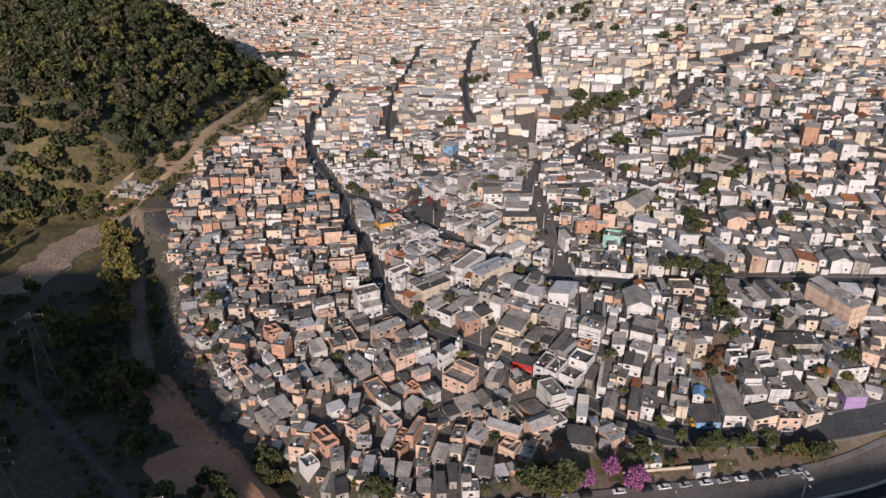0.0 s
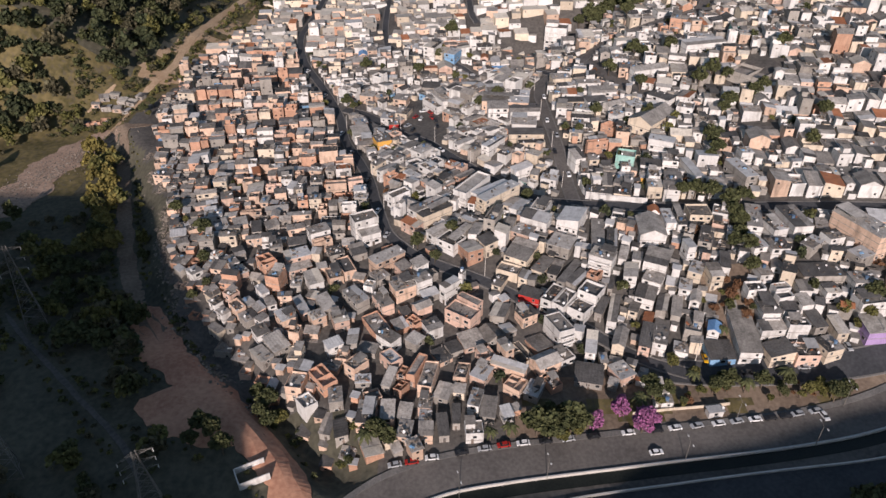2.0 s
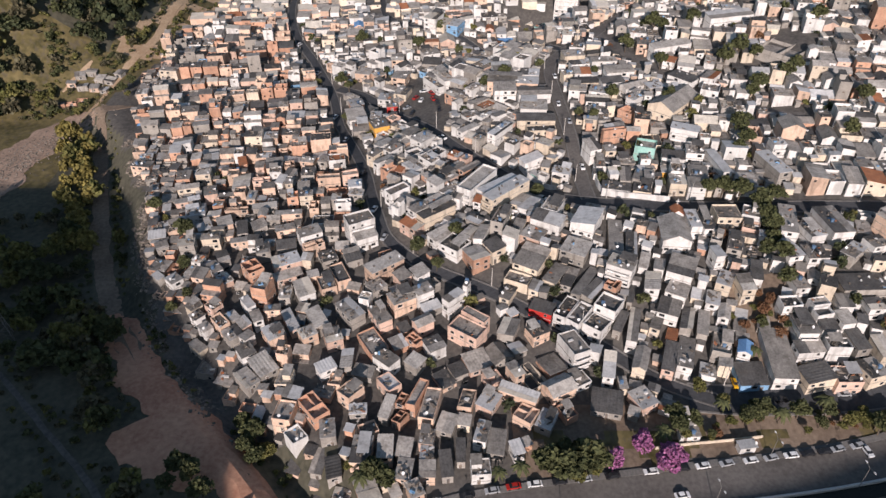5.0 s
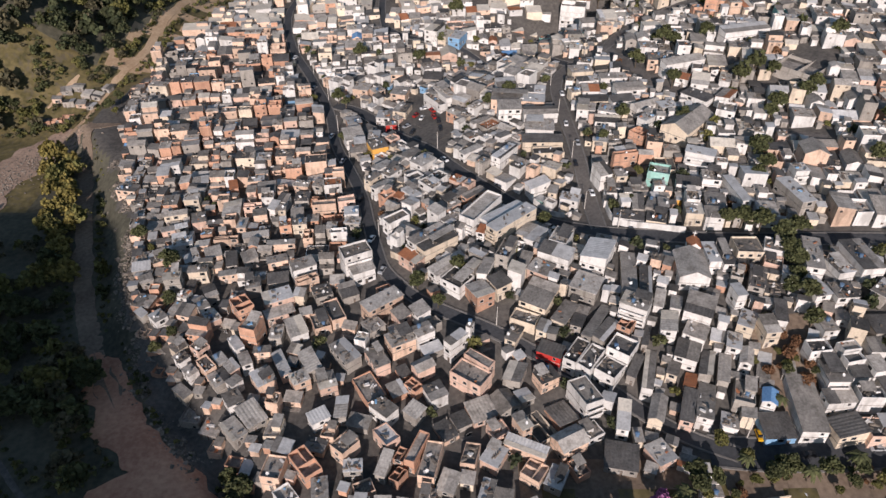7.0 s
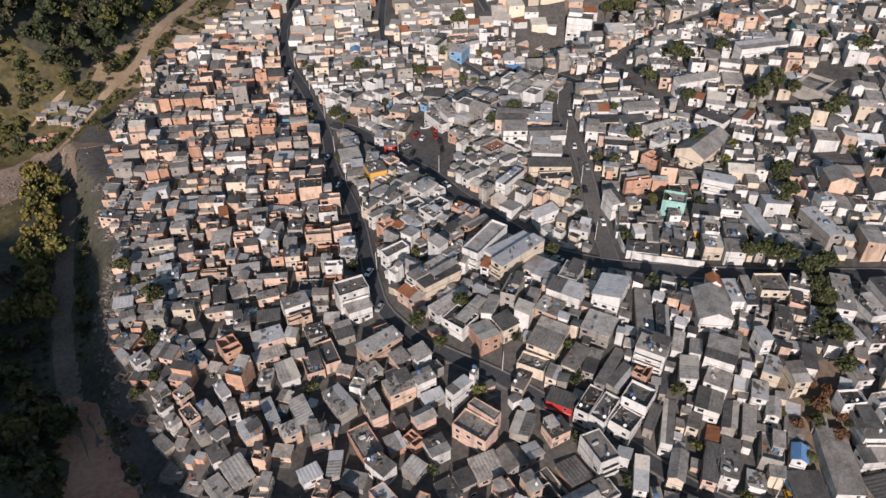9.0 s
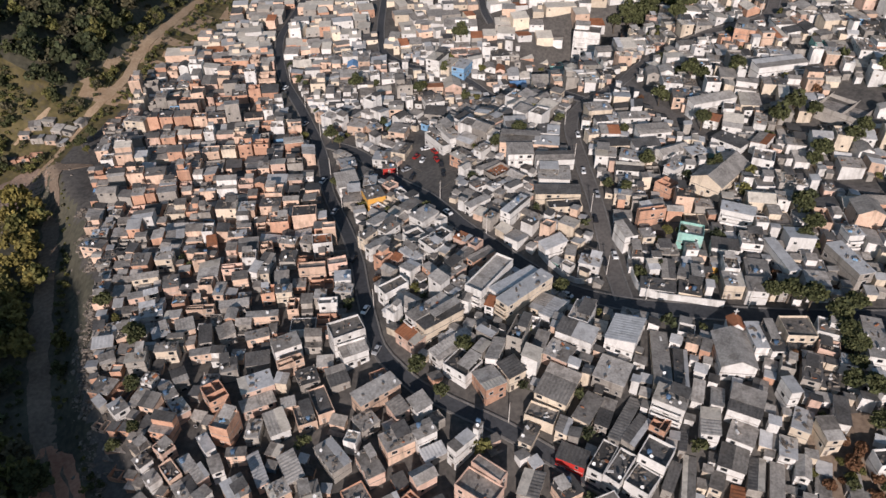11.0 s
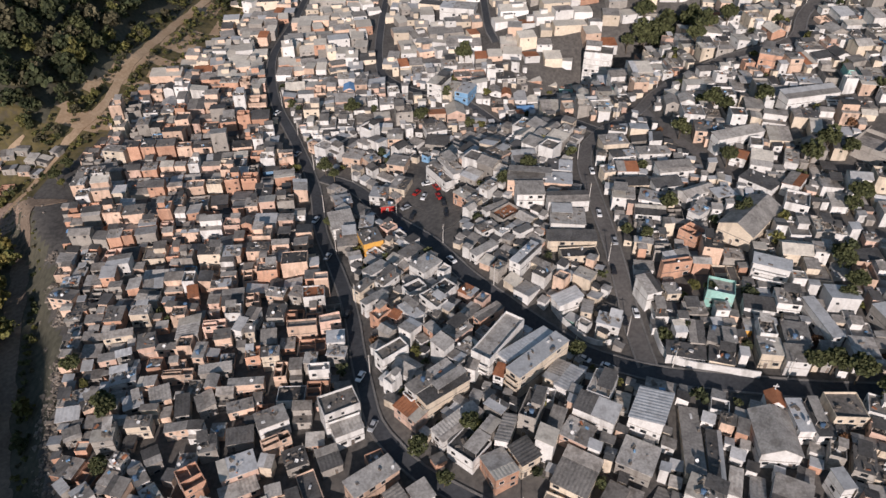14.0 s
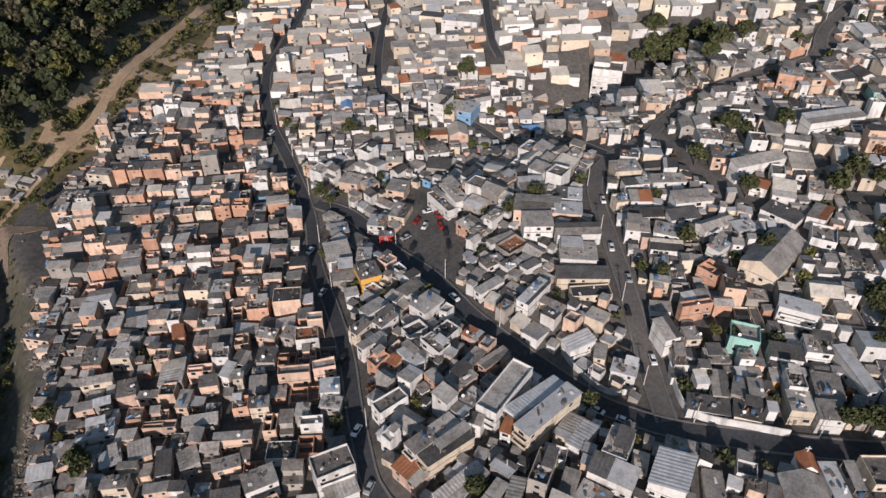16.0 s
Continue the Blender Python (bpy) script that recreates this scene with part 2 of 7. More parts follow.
def box(bm, x0, x1, y0, y1, z0, z1, mi=0, tops=None):
    """A box; tops: the heights of its four upper corners, anticlockwise from (x0, y0)."""
    t = tops or (z1, z1, z1, z1)
    c = ((x0, y0), (x1, y0), (x1, y1), (x0, y1))
    lo = [bm.verts.new((*p, z0)) for p in c]
    hi = [bm.verts.new((*p, h)) for p, h in zip(c, t)]
    for f in [hi, lo[::-1]] + [(lo[i], lo[(i + 1) % 4], hi[(i + 1) % 4], hi[i]) for i in range(4)]:
        bm.faces.new(f).material_index = mi


def sheet(bm, x0, x1, y0, y1, zs, thick, mi=0):
    """A slanting slab: zs are the heights of its four corners."""
    c = ((x0, y0), (x1, y0), (x1, y1), (x0, y1))
    lo = [bm.verts.new((*p, z)) for p, z in zip(c, zs)]
    hi = [bm.verts.new((*p, z + thick)) for p, z in zip(c, zs)]
    for f in [hi, lo[::-1]] + [(lo[i], lo[(i + 1) % 4], hi[(i + 1) % 4], hi[i]) for i in range(4)]:
        bm.faces.new(f).material_index = mi


def ribbed(bm, x0, x1, y0, y1, zs, thick, along_y=True, pitch=1.0):
    """A slanting sheet with standing ribs, one piece."""
    a, b, c, d = zs
    n = max(2, 2 * int(((x1 - x0) if along_y else (y1 - y0)) / pitch))
    rows = []
    for i in range(n + 1):
        s, up = i / n, 0.07 * (i % 2)
        if along_y:
            x = x0 + (x1 - x0) * s
            e = ((x, y0, a + (b - a) * s), (x, y1, d + (c - d) * s))
        else:
            y = y0 + (y1 - y0) * s
            e = ((x1, y, b + (c - b) * s), (x0, y, a + (d - a) * s))
        rows.append([bm.verts.new((p[0], p[1], p[2] + thick + up)) for p in e] + [bm.verts.new(p) for p in e])
    for r, s in zip(rows, rows[1:]):
        bm.faces.new((r[0], s[0], s[1], r[1]))
        bm.faces.new((r[2], r[3], s[3], s[2]))
        bm.faces.new((r[0], r[2], s[2], s[0]))
        bm.faces.new((r[1], s[1], s[3], r[3]))
    for r in (rows[0], rows[-1]):
        bm.faces.new((r[0], r[1], r[3], r[2]))


def gable_roof(bm, X, Y, H, rise, o, along_y):
    """A pitched roof with thickness and eaves, one piece."""
    a = X if along_y else Y
    b = (Y if along_y else X) + o
    prof = ((-a - o, H - 0.13), (0, H + rise), (a + o, H - 0.13), (a + o, H), (0, H + rise + 0.14), (-a - o, H))
    e = [[bm.verts.new((u, s * b, z) if along_y else (s * b, u, z)) for u, z in prof] for s in (-1, 1)]
    for i in range(6):
        j = (i + 1) % 6
        bm.faces.new((e[0][i], e[0][j], e[1][j], e[1][i]))
    for q in e:
        bm.faces.new((q[0], q[1], q[4], q[5]))
        bm.faces.new((q[1], q[2], q[3], q[4]))
    bmesh.ops.recalc_face_normals(bm, faces=bm.faces)


def ring(bm, X, Y, t, z0, tops, mi=0):
    """Four walls round a yard, one piece; tops: heights at the four corners."""
    o = ((-X, -Y), (X, -Y), (X, Y), (-X, Y))
    i = ((-X + t, -Y + t), (X - t, -Y + t), (X - t, Y - t), (-X + t, Y - t))
    ol, oh = [bm.verts.new((*p, z0)) for p in o], [bm.verts.new((*p, h)) for p, h in zip(o, tops)]
    il, ih = [bm.verts.new((*p, z0)) for p in i], [bm.verts.new((*p, h)) for p, h in zip(i, tops)]
    for k in range(4):
        j = (k + 1) % 4
        for f in ((ol[k], ol[j], oh[j], oh[k]), (oh[k], oh[j], ih[j], ih[k]), (ih[k], ih[j], il[j], il[k])):
            bm.faces.new(f).material_index = mi


def cyl(bm, x, y, z0, z1, r0, r1, n=10, mi=0):
    lo = [bm.verts.new((x + r0 * math.cos(6.2832 * i / n), y + r0 * math.sin(6.2832 * i / n), z0)) for i in range(n)]
    hi = [bm.verts.new((x + r1 * math.cos(6.2832 * i / n), y + r1 * math.sin(6.2832 * i / n), z1)) for i in range(n)]
    for f in [hi, lo[::-1]] + [(lo[i], lo[(i + 1) % n], hi[(i + 1) % n], hi[i]) for i in range(n)]:
        bm.faces.new(f).material_index = mi


def beam(bm, a, b, r, n=4, r2=None):
    a, b = Vector(a), Vector(b)
    q = (b - a).to_track_quat("Z", "Y")
    ring = lambda p, rr: [bm.verts.new(p + q @ Vector((rr * math.cos(6.2832 * i / n), rr * math.sin(6.2832 * i / n), 0))) for i in range(n)]
    lo, hi = ring(a, r), ring(b, r if r2 is None else r2)
    for f in [hi, lo[::-1]] + [(lo[i], lo[(i + 1) % n], hi[(i + 1) % n], hi[i]) for i in range(n)]:
        bm.faces.new(f)


def mesh(name, bm, *materials):
    me = bpy.data.meshes.new(name)
    bm.to_mesh(me)
    bm.free()
    for one in materials:
        me.materials.append(one)
    return me


# ---- roads: name, half width, surface, plan line ----
ROADS = {}
ROADS["street_west"] = (2.0, ASPHALT_SHADE, ((-98, 640), (-99, 561), (-101, 511), (-90, 461), (-73, 421), (-59, 385), (-52, 355), (-42, 328), (-35, 307), (-31, 289), (-27.3, 275), (-23.5, 263), (-17.5, 255), (-10.5, 248), (1, 241), (14, 234), (34, 221), (47, 214), (59, 205), (70, 197.5), (82, 192)))
ROADS["service_road"] = (4.6, ASPHALT_SHADE, ((74, 193.5), (94, 191.5), (126, 192), (160, 197), (230, 212)))
ROADS["street_cross"] = (2.7, ASPHALT_SHADE, ((-57, 392), (-41, 383), (-26, 363), (-10, 342), (3, 321), (14, 310), (31, 297), (42, 286), (57, 276), (82, 270), (105, 266), (140, 262), (200, 255), (300, 250)))
ROADS["street_middle"] = (2.3, ASPHALT_LIT, ((55, 279), (54, 302), (53, 327), (51, 358), (51, 382), (59, 400), (77, 412), (91, 428), (118, 440), (149, 443), (164, 466), (205, 502), (280, 570)))
ROADS["street_upper"] = (1.8, ASPHALT_SHADE, ((-8, 1041), (-31, 713), (-41, 604), (-42, 524), (-39, 488), (-33, 472), (-18, 454), (10, 444), (40, 428), (60, 402)))
ROADS["street_far"] = (1.7, ASPHALT_SHADE, ((36, 760), (28, 696), (18, 598), (18, 526), (22, 502)))
ROADS["street_far_east"] = (1.7, ASPHALT_SHADE, ((95, 800), (90, 724), (79, 603), (76, 551)))
ROADS["lane_east"] = (1.9, ASPHALT_LIT, ((80, 413), (87, 388), (100, 363), (112, 345), (123, 335), (150, 318)))
ROADS["avenue"] = (5.6, ASPHALT_LIT, ((-48, 92), (-38, 118), (-24, 140), (-5, 151.5), (18, 157), (59, 162.5), (103, 168), (134, 174), (170, 186), (260, 210), (500, 270)))
ROADS["avenue_south"] = (6.6, ASPHALT_SHADE, ((-22, 80), (-12, 106), (4, 126), (30, 137.5), (72, 144), (100, 147.5), (131, 151), (180, 160), (300, 185), (500, 230)))
ROADS["dirt_track"] = (1.9, SAND, ((-150, 692), (-161, 597), (-169, 530), (-173, 486), (-174, 455), (-180, 424), (-185, 398), (-192, 378)))
# Takes the dark yard colour because the lot lies in shadow.
ROADS["earth_lot"] = (7.0, YARD, ((-14, 392), (-11, 380), (-8, 367), (-7, 354), (-8, 346)))
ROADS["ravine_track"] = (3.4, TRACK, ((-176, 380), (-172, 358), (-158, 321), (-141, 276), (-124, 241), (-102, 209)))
ROADS["red_dirt_road"] = (6.4, EARTH, ((-122, 238), (-104, 211), (-94, 198), (-82, 188), (-64, 172), (-50, 156), (-44, 142), (-46, 122)))
ROADS["earth_yard"] = (8.5, EARTH, ((-99, 178), (-92, 177), (-82, 174), (-72, 169), (-62, 163)))
ROADS["side_lane"] = (2.2, TRACK, ((-160, 378), (-170, 377), (-182, 377), (-192, 380)))
ROADS["debris_slope"] = (12.0, SLOPE, ((-180, 374), (-192, 371), (-201, 359), (-205, 341), (-206, 325), (-211, 310), (-216, 296)))
ROADS["earth_scar"] = (1.7, SAND, ((-197, 422), (-200, 414), (-204, 406), (-207, 400)))
ROADS["foot_path"] = (0.9, YARD, ((-170, 230), (-149, 208), (-118, 180), (-97, 161), (-87, 147)))
LINES = {k: path(v[2]) for k, v in ROADS.items()}
ROADPTS = np.array([(*p, ROADS[k][0]) for k, line in LINES.items() for p in path(ROADS[k][2], 2.0)])


def off_road(x, y):
    """Metres from (x, y) to the nearest road's edge."""
    return float((np.hypot(ROADPTS[:, 0] - x, ROADPTS[:, 1] - y) - ROADPTS[:, 2]).min())


def ribbon(bm, line, a, b, up, thick=0.0, mi=0, ragged=0.0):
    """A strip that follows a plan line between the sideways offsets a and b."""
    rows = []
    for i, p in enumerate(line):
        t = (line[min(i + 1, len(line) - 1)] - line[max(i - 1, 0)]).normalized()
        n = Vector((-t.y, t.x))
        taper = min(1.0, 0.25 + 0.15 * i, 0.25 + 0.15 * (len(line) - 1 - i)) if ragged else 1.0
        k = 5 if abs(b - a) > 4 else 2
        row = []
        for j in range(k):
            e = (a + (b - a) * j / (k - 1)) * taper
            q = p + n * e * (1 + ragged * (noise.noise((p.x * 0.13, p.y * 0.13, j * 3.1)) + 0.25 * noise.noise((p.x * 0.45, p.y * 0.45, j * 1.7))))
            row.append(bm.verts.new((*q, ground(*q) + up)))
        rows.append(row)
    for r, s in zip(rows, rows[1:]):
        for j in range(len(r) - 1):
            bm.faces.new((r[j], s[j], s[j + 1], r[j + 1])).material_index = mi
    if thick:
        for side in (0, -1):
            for r, s in zip(rows, rows[1:]):
                v = [bm.verts.new(w.co - Vector((0, 0, thick))) for w in (r[side], s[side])]
                bm.faces.new((r[side], s[side], v[1], v[0])).material_index = mi


def land_kind(x, y):
    d = rim(y) - x + 6 * noise.noise((x * 0.06, y * 0.06, 0))
    if y < 116:
        return 3
    if x < -20 and y < 172 + 0.25 * (-22 - x):
        return 3
    if d > 2:
        if 318 < y < 434 + 8 * noise.noise((x * 0.04, y * 0.04, 7)) and x > -262 and (x < -182 or y > 378):
            return 2
        if y > 378 and d < 34 and x > -192:
            return 4 if noise.noise((x * 0.08, y * 0.08, 4)) > 0.02 else 2
        return 3
    if x > 18 and y < 192 and y > 165 + 0.1 * x:
        return 5 if noise.noise((x * 0.09, y * 0.11, 2)) > -0.15 else 2
    if 94 < x < 113 and 196 < y < 232:
        return 5
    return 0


def build_ground():
    def axis(lo, a, b, hi, fine):
        v, s, x = [], fine, a
        while x < b:
            v.append(x)
            x += fine
        left, right, s = [a], [b], fine
        while left[-1] > lo:
            s *= 1.25
            left.append(left[-1] - s)
        s = fine
        while right[-1] < hi:
            s *= 1.25
            right.append(right[-1] + s)
        return left[:0:-1] + v + right
    xs, ys = axis(-4000, -230, 190, 4000, 3.0), [-1500, -1100, -800, -600, -450, -350, -280] + list(range(-230, 110, 10)) + axis(100, 110, 480, 4500, 3.0)[5:]
    verts = [(x, y, ground(x, y)) for y in ys for x in xs]
    n = len(xs)
    faces = [(j * n + i, j * n + i + 1, (j + 1) * n + i + 1, (j + 1) * n + i) for j in range(len(ys) - 1) for i in range(n - 1)]
    me = bpy.data.meshes.new("ground")
    me.from_pydata(verts, [], faces)
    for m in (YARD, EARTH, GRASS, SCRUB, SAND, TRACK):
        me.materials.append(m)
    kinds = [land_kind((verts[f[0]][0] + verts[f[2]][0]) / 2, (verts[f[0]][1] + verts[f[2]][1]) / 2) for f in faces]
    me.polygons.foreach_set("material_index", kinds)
    me.polygons.foreach_set("use_smooth", [True] * len(faces))
    tagged(new("ground", me), "hillside ground of trodden yards, red earth and dry grass", "ground", kind="structure")


build_ground()
ROAD_WORDS = {"earth_lot": "small lot of bare earth with parked cars", "avenue": "asphalt avenue with white edge line beside the canal", "avenue_south": "asphalt carriageway beyond the canal, coloured dark for shade", "dirt_track": "pale dirt track along the foot of the wood",
              "ravine_track": "shaded earth track through the ravine", "earth_yard": "open yard of bare red earth", "red_dirt_road": "wide road of bare red earth", "debris_slope": "bare slope of brown earth strewn with refuse", "earth_scar": "patch of bare pale earth on the grass slope", "side_lane": "pale dirt lane over dry grass", "foot_path": "narrow trodden path through scrub"}
for key, (half, surface, _) in ROADS.items():
    bm = bmesh.new()
    paved = surface in (ASPHALT_SHADE, ASPHALT_LIT)
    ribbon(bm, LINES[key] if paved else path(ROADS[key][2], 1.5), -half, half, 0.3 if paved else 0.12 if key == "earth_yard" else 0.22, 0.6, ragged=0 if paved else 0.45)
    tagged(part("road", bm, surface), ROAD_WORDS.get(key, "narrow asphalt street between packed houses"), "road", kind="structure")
    if paved and key.startswith(("street", "service")):
        for s in (-1, 1):
            bm = bmesh.new()
            ribbon(bm, LINES[key], s * (half + 0.02), s * (half + 0.6), 0.45, 0.7)
            tagged(part("pavement", bm, PAVING), "narrow worn concrete pavement along the street", "pavement", kind="structure")

# ---- houses ----
def window_mesh(w, h):
    bm = bmesh.new()
    box(bm, -w / 2, w / 2, -0.02, 0.0, -h / 2, h / 2, 1)
    o = ((-w / 2 - 0.08, -h / 2 - 0.1), (w / 2 + 0.08, -h / 2 - 0.1), (w / 2 + 0.08, h / 2 + 0.08), (-w / 2 - 0.08, h / 2 + 0.08))
    i = ((-w / 2, -h / 2), (w / 2, -h / 2), (w / 2, h / 2), (-w / 2, h / 2))
    of, ob, fi, bi = ([bm.verts.new((x, y, z)) for x, z in q] for q, y in ((o, -0.08), (o, 0.0), (i, -0.08), (i, -0.02)))
    for k in range(4):
        j = (k + 1) % 4
        for f in ((of[k], of[j], fi[j], fi[k]), (ob[k], ob[j], of[j], of[k]), (fi[k], fi[j], bi[j], bi[k])):
            bm.faces.new(f).material_index = 0
    return mesh("window", bm, FRAME, GLASS)


def door_mesh():
    bm = bmesh.new()
    box(bm, -0.45, 0.45, -0.05, 0, 0, 2.05, 0)
    for x0, x1, z0, z1 in ((-0.55, -0.45, 0, 2.1), (0.45, 0.55, 0, 2.1), (-0.55, 0.55, 2.05, 2.17)):
        box(bm, x0, x1, -0.09, 0, z0, z1, 1)
    return mesh("door", bm, DOOR, FRAME)


def tank_mesh():
    bm = bmesh.new()
    cyl(bm, 0, 0, 0.25, 1.15, 0.52, 0.66, 12)
    cyl(bm, 0, 0, 1.15, 1.24, 0.70, 0.70, 12)
    cyl(bm, 0, 0, 1.24, 1.40, 0.66, 0.2, 12)
    for a in (0.3, -0.45):
        box(bm, a, a + 0.15, -0.6, 0.6, 0, 0.25)
    return mesh("water_tank", bm, TANK)


def dish_mesh():
    bm = bmesh.new()
    rings = [[bm.verts.new((r * math.cos(6.2832 * i / 12), r * math.sin(6.2832 * i / 12), 0.6 * r * r)) for i in range(12)] for r in (0.12, 0.32, 0.5)]
    bm.faces.new(rings[0])
    for a, b in zip(rings, rings[1:]):
        for i in range(12):
            bm.faces.new((a[i], a[(i + 1) % 12], b[(i + 1) % 12], b[i]))
    bmesh.ops.rotate(bm, verts=bm.verts, matrix=Euler((radians(50), 0, radians(15))).to_matrix(), cent=(0, 0, 0))
    bmesh.ops.translate(bm, verts=bm.verts, vec=(0, 0, 1.1))
    beam(bm, (0, 0, 0), (0, 0, 1.1), 0.04)
    beam(bm, (0, 0, 1.1), (0.1, -0.45, 1.45), 0.02)
    return mesh("satellite_dish", bm, DISH)


WINDOWS = [window_mesh(1.2, 1.0), window_mesh(0.8, 0.9), window_mesh(1.6, 1.1)]
DOORS, TANKS, DISHES = door_mesh(), tank_mesh(), dish_mesh()
SPOTS = {}
JUNK = ([], [], [])
MID, MIDMATS = ([], [], []), {}


def corners(x, y, w, d, rot, grow=0.0):
    c, s = math.cos(radians(rot)), math.sin(radians(rot))
    return [(x + c * u - s * v, y + s * u + c * v) for u, v in ((-w / 2 - grow, -d / 2 - grow), (w / 2 + grow, -d / 2 - grow), (w / 2 + grow, d / 2 + grow), (-w / 2 - grow, d / 2 + grow))]


def clash(a, b):
    for P, Q in ((a, b), (b, a)):
        for i in range(2):
            ax, ay = P[i + 1][0] - P[i][0], P[i + 1][1] - P[i][1]
            p = [q[0] * ax + q[1] * ay for q in P]
            q = [r[0] * ax + r[1] * ay for r in Q]
            if max(p) <= min(q) or max(q) <= min(p):
                return False
    return True


def taken(q, x, y):
    i, j = int(x // 20), int(y // 20)
    return any(clash(q, o) for a in (-1, 0, 1, -2, 2) for b in (-1, 0, 1, -2, 2) for o in SPOTS.get((i + a, j + b), ()))


def claim(q, x, y):
    SPOTS.setdefault((int(x // 20), int(y // 20)), []).append(q)


LOOK = {"brick": "raw hollow-brick", "pale_brick": "pale raw brick", "block": "grey concrete-block", "white": "white-plastered", "cream": "cream-plastered", "pink": "faded pink-plastered", "ochre": "ochre-painted",
        "blue": "blue-painted", "green": "pale green-painted", "lilac": "lilac-painted", "red": "red-painted"}
TOPS = {"flat": "flat {} roof", "parapet": "walled {} roof terrace", "shed": "slanting {} roof", "gable": "pitched {} roof", "terrace": "rooftop room and {} terrace", "step": "lower front terrace and {} roof", "open": "roofless unfinished upper walls"}
STUFF = {"slab": "concrete", "fibre": "fibre-cement", "metal": "sheet-metal", "clay": "clay-tile", "dark": "dark sheet", "pale": "pale cement-sheet", "bluetarp": "blue sheet"}


def junk(r, m, w, d, z, n):
    """Loose boards, crates and sheets lying on a roof."""
    for _ in range(n):
        u, v = r.uniform(-0.4, 0.4) * w, r.uniform(-0.4, 0.4) * d
        a, b, h = r.uniform(0.15, 0.9), r.uniform(0.1, 0.45), r.uniform(0.05, 0.55)
        q = m @ Matrix.Translation((u, v, z)) @ Euler((r.uniform(-0.15, 0.15), r.uniform(-0.15, 0.15), r.uniform(0, 6.28))).to_matrix().to_4x4()
        k = len(JUNK[0])
        for e in ((-a, -b, 0), (a, -b, 0), (a, b, 0), (-a, b, 0), (-a, -b, h), (a, -b, h), (a, b, h), (-a, b, h)):
            JUNK[0].append(tuple(q @ Vector(e)))
        JUNK[1].extend(tuple(k + i for i in f) for f in ((4, 5, 6, 7), (0, 1, 5, 4), (1, 2, 6, 5), (2, 3, 7, 6), (3, 0, 4, 7)))
        JUNK[2].extend([r.choices((0, 1, 2, 3), (75, 18, 2, 5))[0]] * 5)


